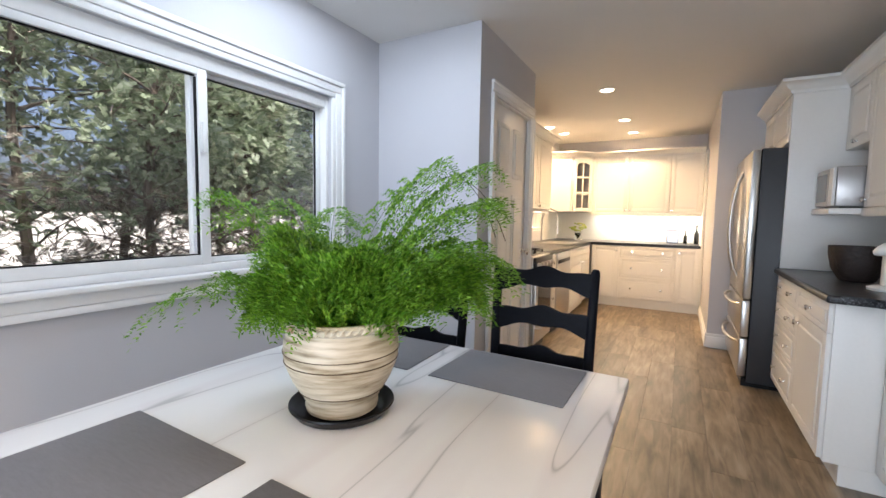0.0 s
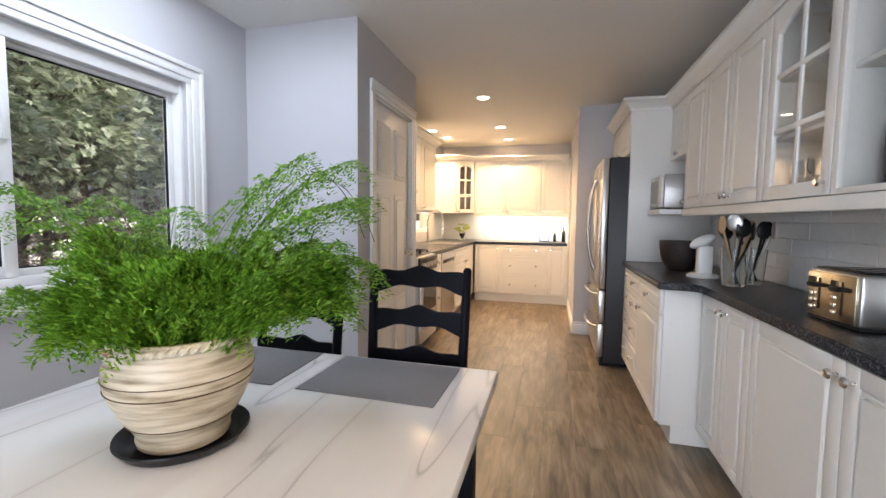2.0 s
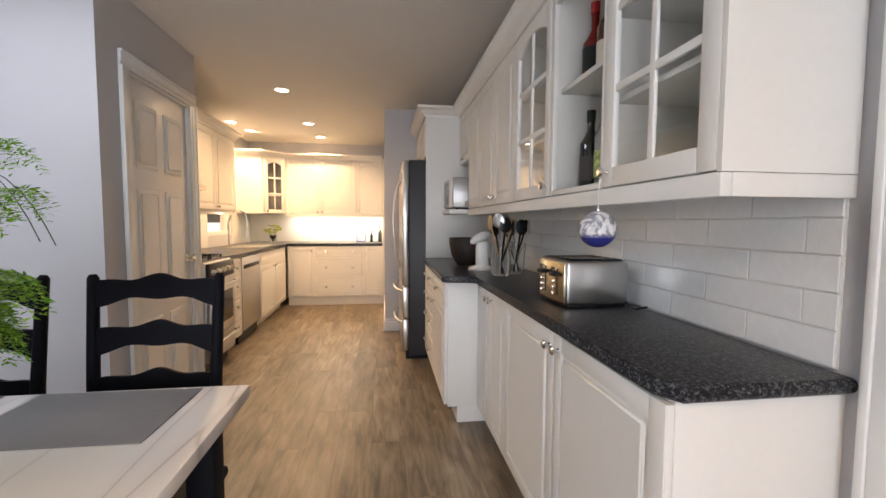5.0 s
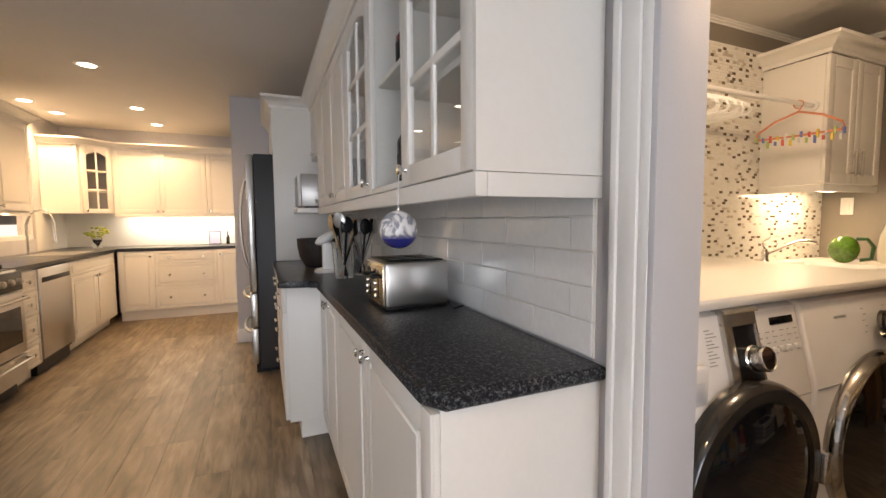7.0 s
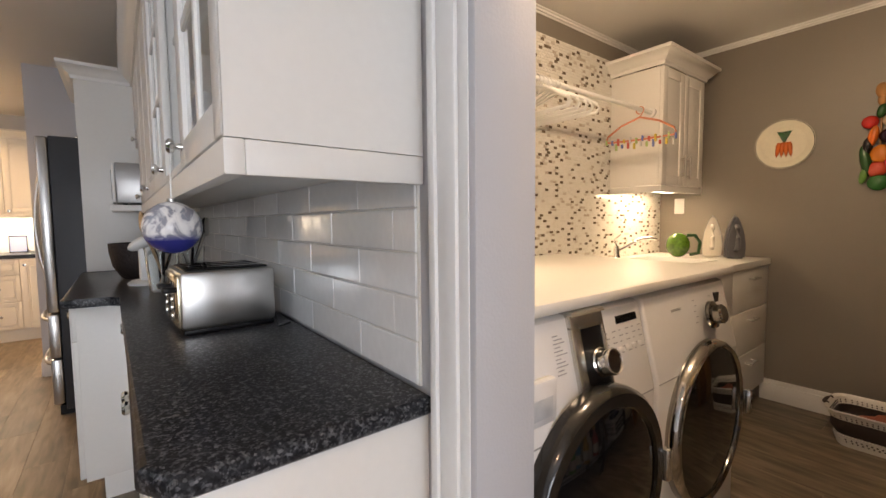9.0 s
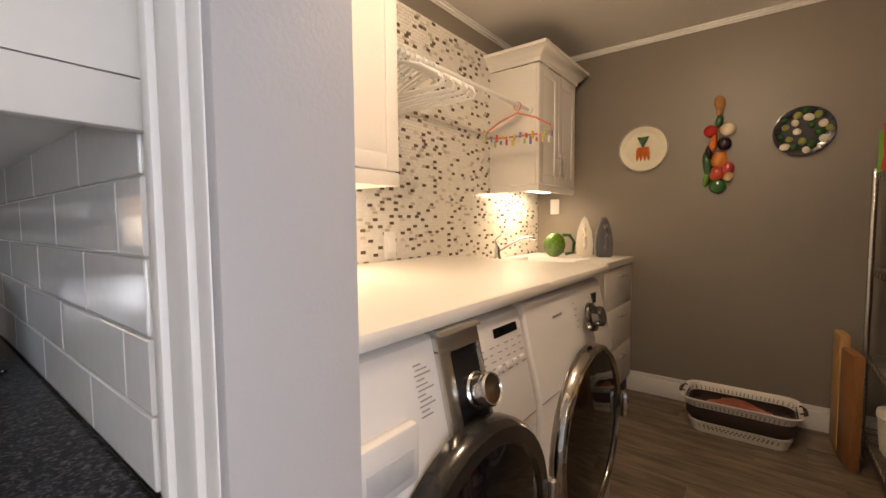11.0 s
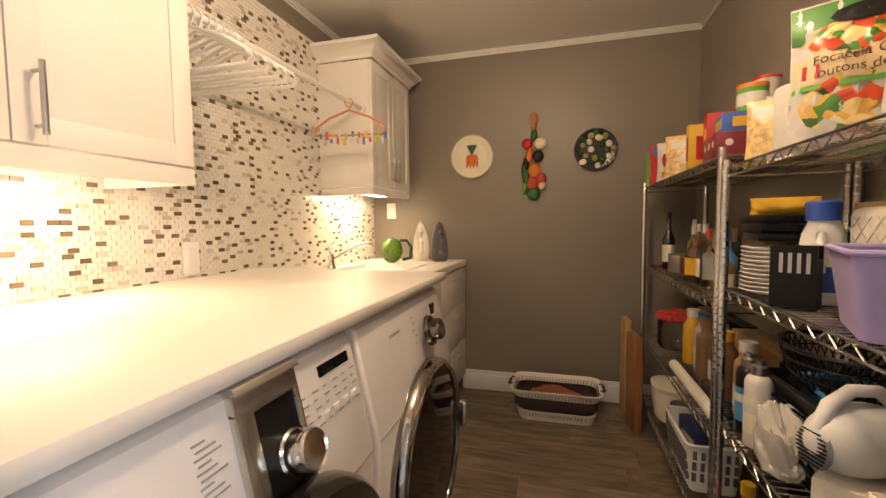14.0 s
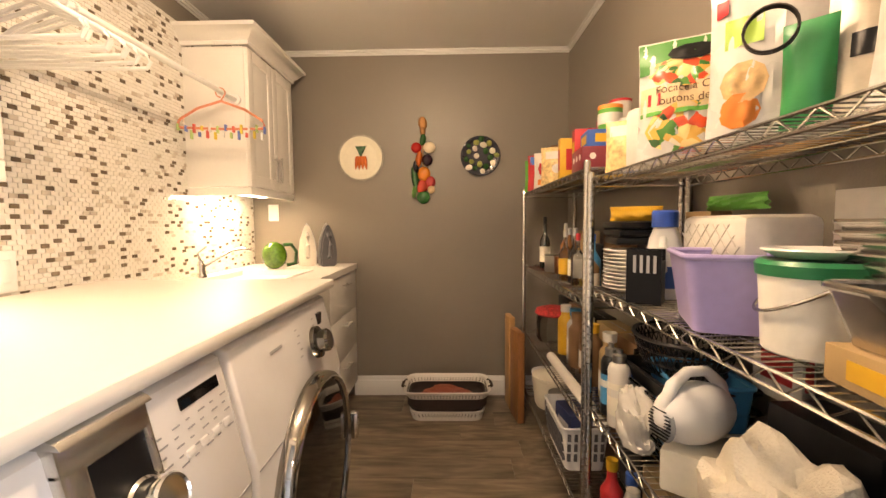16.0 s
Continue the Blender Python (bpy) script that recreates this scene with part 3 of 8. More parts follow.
# shallow units
for y1, y0, kk in ((2.89, 2.31, None), (2.31, 1.19, None)):
    w = y1 - y0
    c = base_cabinet("base_cabinet", "shallow white base unit with raised-panel doors", (1.60, y1, 0), -90, w, 0.4, group=G1)
    if w < 0.8:
        front(c, 0, w / 2, 0.11, 0.865, "raised", ("knob", w / 2 - 0.035, 0.815))
        front(c, w / 2, w, 0.11, 0.865, "raised", ("knob", w / 2 + 0.035, 0.815))
    else:
        front(c, 0, w / 2, 0.11, 0.865, "raised", ("knob", w / 2 - 0.035, 0.815))
        front(c, w / 2, w, 0.11, 0.865, "raised", ("knob", w / 2 + 0.035, 0.815))


def slab(outline, z0, z1, rnd=0.014):
    bm = prism(bmesh.new(), outline, z0, z1, "z")
    es = [e for e in bm.edges if abs(e.verts[0].co.z - e.verts[1].co.z) < 1e-5]
    bmesh.ops.bevel(bm, geom=es, offset=rnd, segments=3, affect='EDGES', profile=0.5)
    return bm


solo("worktop", slab([(1.995, 4.12), (1.355, 4.12), (1.355, 2.87), (1.40, 2.85), (1.52, 2.86), (1.565, 2.82), (1.565, 1.22), (1.60, 1.165), (1.995, 1.165)], 0.872, 0.91), M_STONE, "black speckled laminate worktop with a rolled edge", "worktop")

# upper units
G2 = "white wall cabinets of the side run"
UZ0, UZ1, UX = 1.335, 2.13, 1.70


def wall_cabinet(y1, y0, label, shelves=(), solid=False, x=UX, z0=UZ0, z1=UZ1, deep=None):
    c = thing("wall_cabinet", label, "cabinet", (x, y1, z0), -90, G2)
    w, h, d = y1 - y0, z1 - z0, (deep or EX - x) - 0.002
    if solid:
        part("body", boxes((0, 0, 0, w, d, h), bev=0.001), M_CAB, c)
    else:
        carcass(c, w, d, h, shelves=shelves)
    return c, w, h


c, w, h = wall_cabinet(1.655, 1.205, "white wall cabinet with a six-pane glass door", (0.25, 0.5))
front(c, 0, w, 0, h, "glass", ("knob", 0.03, 0.045))
part("side_panel", boxes((w, -0.02, -0.002, w + 0.012, EX - UX - 0.003, h)), M_CAB, c)
c, w, h = wall_cabinet(2.07, 1.657, "open white shelf niche holding bottles", (0.40,))
part("frame", boxes((0, -0.02, 0, 0.03, 0, h), (w - 0.012, -0.02, 0, w, 0, h), (0.03, -0.02, 0, w - 0.012, 0, 0.02), (0.03, -0.02, h - 0.06, w - 0.012, 0, h), bev=0.002), M_CAB, c)
c, w, h = wall_cabinet(2.54, 2.072, "white wall cabinet with an arched six-pane glass door", (0.25, 0.5))
front(c, 0, w, 0, h, "glass_arch", ("knob", w - 0.03, 0.045))
for y1, y0, side in ((2.93, 2.542, 1), (3.32, 2.932, 0), (3.70, 3.322, 1)):
    c, w, h = wall_cabinet(y1, y0, "white raised-panel wall cabinet", solid=True)
    front(c, 0, w, 0, h, "raised", ("knob", w - 0.03 if side == 0 else 0.03, 0.045))
c, w, h = wall_cabinet(4.105, 3.702, "small white wall cabinet above the microwave", solid=True, z0=1.72)
front(c, 0, w, 0, h, "raised", ("knob", 0.2, 0.035))
c, w, h = wall_cabinet(5.14, 4.135, "white wall cabinet above the fridge", solid=True, x=1.40, z0=1.80, z1=UZ1)
front(c, 0, w / 2, 0, h, "raised", ("knob", w / 2 - 0.03, 0.04))
front(c, w / 2, w, 0, h, "raised", ("knob", w / 2 + 0.03, 0.04))
solo("fridge_side_panel", boxes((1.385, 4.112, 0.912, EX - 0.002, 4.133, UZ1), bev=0.001), M_CAB, "tall white panel between worktop and fridge", "panel")
solo("light_valance", boxes((UX - 0.022, 1.192, 1.283, UX + 0.005, 3.72, UZ0 - 0.003), (UX + 0.005, 1.192, 1.283, EX - 0.002, 1.21, UZ0 - 0.003), (UX + 0.005, 1.21, 1.318, EX - 0.002, 3.72, UZ0 - 0.003), bev=0.003), M_CAB, "white pelmet board under the wall cabinets", "pelmet")
solo("microwave_shelf", boxes((1.53, 3.722, 1.295, EX - 0.002, 4.11, 1.333), bev=0.005), M_CAB, "thick white shelf under the microwave", "shelf")


def cornice(name, line, z0, label):
    """A flared crown moulding swept along a plan line; offsets grow with height."""
    prof = [(0.0, 0.0), (0.012, 0.0), (0.014, 0.02), (0.024, 0.027), (0.036, 0.038), (0.056, 0.064), (0.074, 0.071), (0.074, 0.09), (0.0, 0.09)]
    bm = bmesh.new()
    rows = []
    n = len(line)
    for i, (x, y) in enumerate(line):
        p = Vector((x, y))
        a = (p - Vector(line[i - 1])).normalized() if i else None
        b = (Vector(line[i + 1]) - p).normalized() if i < n - 1 else None
        na = Vector((a.y, -a.x)) if a else None
        nb = Vector((b.y, -b.x)) if b else None
        if na and nb:
            m = (na + nb).normalized()
            m /= max(0.35, m.dot(na))
        else:
            m = na or nb
        rows.append([bm.verts.new((x + m.x * o, y + m.y * o, z0 + z)) for o, z in prof])
    k = len(prof)
    for r0, r1 in zip(rows, rows[1:]):
        for j in range(k):
            bm.faces.new((r0[j], r0[(j + 1) % k], r1[(j + 1) % k], r1[j]))
    bm.faces.new(rows[0])
    bm.faces.new(rows[-1][::-1])
    return solo(name, bm, M_CAB, label, "moulding")


cornice("crown_moulding", [(1.38, 5.14), (1.38, 4.112), (UX - 0.02, 4.112), (UX - 0.02, 1.2), (EX - 0.002, 1.2)], UZ1, "white flared crown moulding on the wall cabinets")

# ---- fridge ----
f = thing("fridge", "stainless french-door fridge with dark side panels", "fridge", (1.24, 5.08, 0), -90)
W = 0.94
part("cabinet", boxes((0, 0, 0.03, W, 0.72, 1.77), bev=0.006), M_DARKSIDE, f, "charcoal painted steel body")
for u0, u1 in ((0.004, W / 2 - 0.003), (W / 2 + 0.003, W - 0.004)):
    part("door", boxes((u0, -0.06, 0.66, u1, -0.004, 1.765), bev=0.014), M_STEEL, f)
for z0, z1 in ((0.37, 0.652), (0.07, 0.362)):
    part("drawer", boxes((0.004, -0.06, z0, W - 0.004, -0.004, z1), bev=0.012), M_STEEL, f)
for u in (W / 2 - 0.05, W / 2 + 0.05):
    bm = tube(bmesh.new(), [(u, -0.055 - 0.075 * math.sin(math.pi * k / 14) ** 0.6, 0.78 + 0.86 * k / 14) for k in range(15)], 0.012, 10)
    part("handle", bm, M_STEEL, f, "curved steel handle")
for z in (0.60, 0.31):
    bm = tube(bmesh.new(), [(0.12 + (W - 0.24) * k / 12, -0.055 - 0.065 * math.sin(math.pi * k / 12) ** 0.5, z) for k in range(13)], 0.012, 10)
    part("handle", bm, M_STEEL, f, "curved steel handle")
part("kick_plate", boxes((0.01, -0.03, 0, W - 0.01, 0.5, 0.06)), M_BLACK, f)

# ---- microwave ----
mw = thing("microwave", "small silver-grey microwave oven on a white shelf", "microwave", (1.56, 4.09, 1.334), -90)
part("body", boxes((0, 0, 0.008, 0.36, 0.36, 0.25), bev=0.008), paint("silver_microwave", (0.36, 0.35, 0.34), 0.3, metal=0.6, vary=0.04, bump=0), mw)
part("door", boxes((0.005, -0.018, 0.014, 0.27, -0.001, 0.244), bev=0.005), paint("silver_grey_plastic", (0.42, 0.42, 0.42), 0.35), mw, "silver-grey door")
part("door_window", boxes((0.03, -0.021, 0.04, 0.24, -0.017, 0.215)), paint("grey_mesh_glass", (0.22, 0.22, 0.22), 0.2), mw, "grey meshed window")
part("control_panel", boxes((0.275, -0.018, 0.014, 0.355, -0.001, 0.244), bev=0.004), M_WHITEPL, mw)
for k in range(4):
    part("foot", boxes((0.03 + 0.28 * (k % 2), 0.03 + 0.27 * (k // 2), 0, 0.055 + 0.28 * (k % 2), 0.055 + 0.27 * (k // 2), 0.008)), M_BLACK, mw)

# ---- far kitchen run ----
G3 = "cream-lit white cabinets of the far kitchen"
FY = 6.74
for x0, x1, kind in ((-0.36, 0.02, "door"), (0.02, 0.72, "drawers"), (0.72, 1.0, "door")):
    c = base_cabinet("base_cabinet", "white raised-panel base unit of the kitchen", (x0, FY, 0), 0, x1 - x0, 0.62, toe=0.12, inset=0.025, group=G3)
    w = x1 - x0
    if kind == "door":
        front(c, 0, w, 0.13, 0.865, "raised", ("knob", w - 0.04 if x0 < 0 else 0.04, 0.80))
    else:
        for z0, z1 in ((0.13, 0.42), (0.42, 0.70), (0.70, 0.865)):
            front(c, 0, w, z0, z1, "drawer", ("knobs", 0.16, (z0 + z1) / 2, w - 0.16), "drawer")
solo("tall_gable_board", boxes((1.0, 6.72, 0, 1.028, 7.37, 2.15), bev=0.002), M_CAB, "tall white end panel of the kitchen run", "panel")
# left run: local x runs away from the camera
for y0, y1, kind in ((4.46, 4.79, "drawers"), (5.42, 6.68, "doors")):
    c = base_cabinet("base_cabinet", "white raised-panel base unit beside the dishwasher", (-0.40, y0, 0), 90, y1 - y0, 0.64, group=G3)
    w = y1 - y0
    if kind == "drawers":
        for z0, z1 in ((0.11, 0.31), (0.31, 0.51), (0.51, 0.70), (0.70, 0.865)):
            front(c, 0, w, z0, z1, "drawer", ("knob", w / 2, (z0 + z1) / 2), "drawer")
    else:
        front(c, 0, w, 0.72, 0.865, "drawer", None, "false_drawer")
        front(c, 0, w / 2, 0.11, 0.72, "raised", ("knob", w / 2 - 0.04, 0.67))
        front(c, w / 2, w, 0.11, 0.72, "raised", ("knob", w / 2 + 0.04, 0.67))
dw = thing("dishwasher", "stainless steel dishwasher with a black kick plate", "dishwasher", (-0.40, 4.795, 0), 90)
part("body", boxes((0.0, 0.0, 0.1, 0.62, 0.58, 0.868)), M_DARKSIDE, dw)
part("door", boxes((0.006, -0.03, 0.13, 0.614, -0.001, 0.865), bev=0.008), M_STEEL, dw)
part("pocket_handle", boxes((0.05, -0.034, 0.75, 0.57, -0.028, 0.79), bev=0.002), M_BLACK, dw, "dark recessed grip")
part("kick_plate", boxes((0.0, 0.02, 0, 0.62, 0.5, 0.1)), M_BLACK, dw)
solo("kitchen_worktop", slab([(-1.055, 4.46), (-0.37, 4.46), (-0.37, 6.72), (0.998, 6.72), (0.998, 7.375), (-1.055, 7.375)], 0.872, 0.91), M_STONE, "black speckled laminate worktop turning the corner", "worktop")
# far wall cabinets
FU = 7.05
for x0, x1, st in ((-0.44, 0.06, "arched"), (0.062, 0.60, "arched"), (0.602, 0.998, "arched")):
    c = thing("wall_cabinet", "white arched-panel wall cabinet lit from below", "cabinet", (x0, FU, 1.345), 0, G3)
    w = x1 - x0
    part("body", boxes((0, 0, 0, w, 0.325, 0.80), bev=0.001), M_CAB, c)
    front(c, 0, w, 0, 0.80, st, ("knob", w - 0.03 if x0 < 0 else 0.03, 0.03))
c = thing("corner_wall_cabinet", "white corner wall cabinet with an arched glass door", "cabinet", (0, 0, 1.345), 0, G3)
body = [(-1.055, 6.765), (-0.70, 6.765), (-0.70, 6.78), (-0.445, 7.05), (-0.445, 7.375), (-1.055, 7.375)]
bm = bmesh.new()
prism(bm, body, 0, 0.018, "z")
prism(bm, body, 0.782, 0.80, "z")
prism(bm, [(-0.85, 6.95), (-0.72, 6.80), (-0.47, 7.06), (-0.6, 7.2)], 0.26, 0.272, "z")
prism(bm, [(-0.85, 6.95), (-0.72, 6.80), (-0.47, 7.06), (-0.6, 7.2)], 0.52, 0.532, "z")
box(bm, -1.055, 6.765, 0.018, -0.70, 6.783, 0.782)
box(bm, -0.463, 7.05, 0.018, -0.445, 7.375, 0.782)
part("body", bm, M_CAB, c)
sub = part("door_frame", boxes((0, 0, 0, 0.02, 0.004, 0.8), (0.352, 0, 0, 0.372, 0.004, 0.8)), M_CAB, c)
sub.matrix_basis = pose(-0.70, 6.78, 0, 0, 0, 46.6)
dd = front(c, 0.02, 0.352, 0, 0.8, "glass_arch", ("knob", 0.05, 0.03))
dd.matrix_basis = pose(-0.70, 6.78, 0, 0, 0, 46.6)
for y0, y1 in ((3.93, 4.5), (4.502, 5.06), (5.062, 5.62)):
    z0 = 1.345 if y0 > 4.4 else 1.62
    c = thing("wall_cabinet", "white raised-panel wall cabinet above the cooker side", "cabinet", (-0.71, y0, z0), 90, G3)
    part("body", boxes((0, 0, 0, y1 - y0, 0.343, 2.145 - z0), bev=0.001), M_CAB, c)
    front(c, 0, y1 - y0, 0, 2.145 - z0, "raised", ("knob", 0.03, 0.035))
cornice("crown_moulding", [(-1.055, 6.765), (-0.70, 6.765), (-0.445, 7.03), (0.998, 7.03)], 2.145, "white crown moulding of the far kitchen cabinets")
cornice("crown_moulding", [(-0.69, 3.93), (-0.69, 5.63), (-1.055, 5.63)], 2.145, "white crown moulding above the cooker side")
solo("light_pelmet", boxes((-0.44, 7.03, 1.30, 0.998, 7.055, 1.343), bev=0.003), M_CAB, "white pelmet strip hiding the cabinet lights", "pelmet")
solo("light_pelmet", boxes((-0.735, 4.502, 1.30, -0.71, 5.62, 1.343), bev=0.003), M_CAB, "white pelmet strip hiding the cabinet lights", "pelmet")
solo("range_hood", prism(bmesh.new(), [(-1.05, 1.50), (-0.56, 1.50), (-0.56, 1.54), (-0.70, 1.615), (-1.05, 1.615)], 3.94, 4.5, "y"), M_STEEL, "slim stainless hood above the cooker", "hood")
# backsplash behind the far worktop
M_SPLASH = paint("cream_gloss_splash", (0.76, 0.75, 0.70), 0.2, vary=0.03)
structure("backsplash_far", boxes((-1.055, 7.368, 0.912, 0.998, 7.378, 1.343), (-1.058, 4.0, 0.912, -1.05, 5.75, 1.343), (-1.058, 6.6, 0.912, -1.05, 7.366, 1.343)), M_SPLASH, "cream tiled splashback", "backsplash")

# ---- cooker ----
ck = thing("cooker", "stainless gas cooker with black knobs and oven window", "cooker", (-0.36, 3.91, 0), 90)
CWD = 0.545
part("body", boxes((0, 0, 0.1, CWD, 0.66, 0.9), bev=0.003), M_STEEL, ck)
part("oven_door", boxes((0.01, -0.035, 0.30, CWD - 0.01, -0.001, 0.745), bev=0.008), M_STEEL, ck)
part("oven_window", boxes((0.07, -0.038, 0.38, CWD - 0.07, -0.034, 0.64)), M_BLACKGLASS, ck, "dark oven glass")
part("control_panel", boxes((0, -0.03, 0.755, CWD, -0.001, 0.89), bev=0.006), M_BLACK, ck, "black front panel")
part("drawer", boxes((0.01, -0.03, 0.11, CWD - 0.01, -0.001, 0.29), bev=0.006), M_STEEL, ck)
for z in (0.70, 0.255):
    part("handle", tube(bmesh.new(), [(0.03, -0.035, z), (0.05, -0.075, z), (CWD - 0.05, -0.075, z), (CWD - 0.03, -0.035, z)], 0.011, 8), M_STEEL, ck, "steel bar handle")
for k in range(5):
    m = Matrix.Translation((0.06 + k * 0.105, -0.03, 0.82)) @ Matrix.Rotation(radians(90), 4, 'X')
    part("knob", lathe(bmesh.new(), [(0.024, 0), (0.022, 0.02), (0.012, 0.028), (0, 0.028)], 14, m), M_STEEL, ck)
bm = boxes((0.02, 0.02, 0.9, CWD - 0.02, 0.62, 0.907))
part("hob", bm, M_BLACK, ck, "black enamelled hob")
bm = bmesh.new()
for i in range(2):
    for j in range(2):
        cx, cy = 0.14 + 0.265 * i, 0.18 + 0.28 * j
        for a in range(2):
            box(bm, cx - (0.11 if a else 0.006), cy - (0.006 if a else 0.11), 0.925, cx + (0.11 if a else 0.006), cy + (0.006 if a else 0.11), 0.937)
        for dx, dy in ((-0.11, -0.11), (0.11, -0.11), (0.11, 0.11), (-0.11, 0.11)):
            box(bm, cx + dx - 0.006, cy + dy - 0.006, 0.907, cx + dx + 0.006, cy + dy + 0.006, 0.937)
        for s in (-0.11, 0.104):
            box(bm, cx - 0.11, cy + s, 0.925, cx + 0.11, cy + s + 0.008, 0.937)
            box(bm, cx + s, cy - 0.11, 0.925, cx + s + 0.008, cy + 0.11, 0.937)
part("grate", bm, M_BLACK, ck, "cast iron pan supports")
part("kick_plate", boxes((0.01, 0.04, 0, CWD - 0.01, 0.6, 0.1)), M_BLACK, ck)

# ---- pantry door ----
pd = thing("door_2", "white six-panel pantry door, closed, in a moulded casing", "door", kind="structure")
bm = boxes((-0.445, 3.053, 0.008, -0.41, 3.777, 2.047), bev=0.002)
part("door_leaf", bm, M_TRIM, pd)
for z0, z1 in ((0.12, 0.62), (0.80, 1.42), (1.54, 1.92)):
    for y0, y1 in ((3.13, 3.375), (3.455, 3.70)):
        bm = box(bmesh.new(), -0.412, y0, z0, -0.404, y1, z1, bev=0.006, seg=1)
        box(bm, -0.406, y0 + 0.03, z0 + 0.03, -0.398, y1 - 0.03, z1 - 0.03, bev=0.009, seg=1)
        part("raised_panel", bm, M_TRIM, pd)
bm = bmesh.new()
casing(bm, -0.388, 1, 2.96, 3.045, 0, 2.065, 0.085, True)
casing(bm, -0.388, 1, 3.785, 3.87, 0, 2.065, 0.085, False)
casing(bm, -0.388, 1, 2.96, 3.87, 2.065, 2.15, 0.085, False)
part("casing", bm, M_TRIM, pd)
part("lining", boxes((-0.525, 3.05, 0, -0.387, 3.0525, 2.047), (-0.525, 3.7775, 0, -0.387, 3.78, 2.047), (-0.525, 3.0525, 2.0475, -0.387, 3.7775, 2.06)), M_TRIM, pd)
m = Matrix.Translation((-0.41, 3.72, 0.96)) @ Matrix.Rotation(radians(90), 4, 'Y')
part("door_knob", lathe(bmesh.new(), [(0.028, 0), (0.026, 0.006), (0.01, 0.01), (0.01, 0.03), (0.027, 0.042), (0.03, 0.055), (0.018, 0.066), (0, 0.067)], 16, m), M_CHROME, pd, "chrome knob")

# ---- downlights ----
for lx, ly in DOWNLIGHTS:
    d = thing("ceiling_downlight", "round recessed ceiling light, switched on, white trim", "ceiling light", (lx, ly, CEIL), 0, "recessed kitchen lights")
    part("trim_ring", lathe(bmesh.new(), [(0.058, -0.001), (0.058, -0.004), (0.082, -0.006), (0.084, -0.001)], 28), M_TRIM, d)
    part("diffuser", lathe(bmesh.new(), [(0, -0.003), (0.058, -0.003)], 28), M_LAMP, d, "glowing warm lamp face").visible_shadow = False

# ---- dining table, mats, chairs ----
TX0, TX1, TY0, TY1, TZ = -0.487, 0.64, 0.47, 1.675, 0.765
tb = thing("dining_table", "square dining table with a white veined stone top on dark legs", "table", (0, 0, 0))
part("tabletop", boxes((TX0, TY0, TZ - 0.035, TX1, TY1, TZ), bev=0.004), M_QUARTZ, tb, "white quartz top with grey veins")
part("apron", boxes((TX0 + 0.07, TY0 + 0.07, TZ - 0.12, TX1 - 0.07, TY0 + 0.09, TZ - 0.036), (TX0 + 0.07, TY1 - 0.09, TZ - 0.12, TX1 - 0.07, TY1 - 0.07, TZ - 0.036), (TX0 + 0.07, TY0 + 0.09, TZ - 0.12, TX0 + 0.09, TY1 - 0.09, TZ - 0.036), (TX1 - 0.09, TY0 + 0.09, TZ - 0.12, TX1 - 0.07, TY1 - 0.09, TZ - 0.036)), M_BLACKWOOD, tb)
for x in (TX0 + 0.09, TX1 - 0.09):
    for y in (TY0 + 0.09, TY1 - 0.09):
        part("leg", boxes((x - 0.035, y - 0.035, 0, x + 0.035, y + 0.035, TZ - 0.036), bev=0.005), M_BLACKWOOD, tb)
M_MAT = paint("grey_woven_mat", (0.20, 0.193, 0.207), 0.75, vary=0.15, scale=30, fine=300, bump=0.4, stretch=(1, 6, 1))
for x0, y0, rz in ((0.117, 1.372, -1.0), (-0.36, 1.365, 1.5), (-0.350, 0.528, -0.5), (0.136, 0.515, -0.4)):
    solo("placemat", boxes((0, 0, 0, 0.4, 0.29, 0.003), bev=0.001), M_MAT, "grey woven rectangular placemat on the table", "placemat", (x0, y0, TZ + 0.0005), rz, "table mats")


def wavy_slat(w, h, t):
    """A ladder-back slat whose edges swell and dip."""
    bm = bmesh.new()
    n = 24
    top, bot = [], []
    for k in range(n + 1):
        f = k / n
        s = 0.35 + 0.35 * math.cos(2 * math.pi * (f - 0.5) * 2) * math.exp(-((f - 0.5) * 3) ** 2) + 0.3 * math.sin(math.pi * f)
        top.append((-w / 2 + w * f, h * (0.5 + 0.42 * s) - 0.2 * h))
        bot.append((-w / 2 + w * f, -h * 0.5 + h * 0.28 * math.sin(math.pi * f) ** 2 - 0.1 * h * math.cos(4 * math.pi * f)))
    pts = bot + top[::-1]
    prism(bm, pts, -t / 2, t / 2)
    for v in bm.verts:
        v.co.y += 0.022 * (1 - (2 * v.co.x / w) ** 2)
    return bm


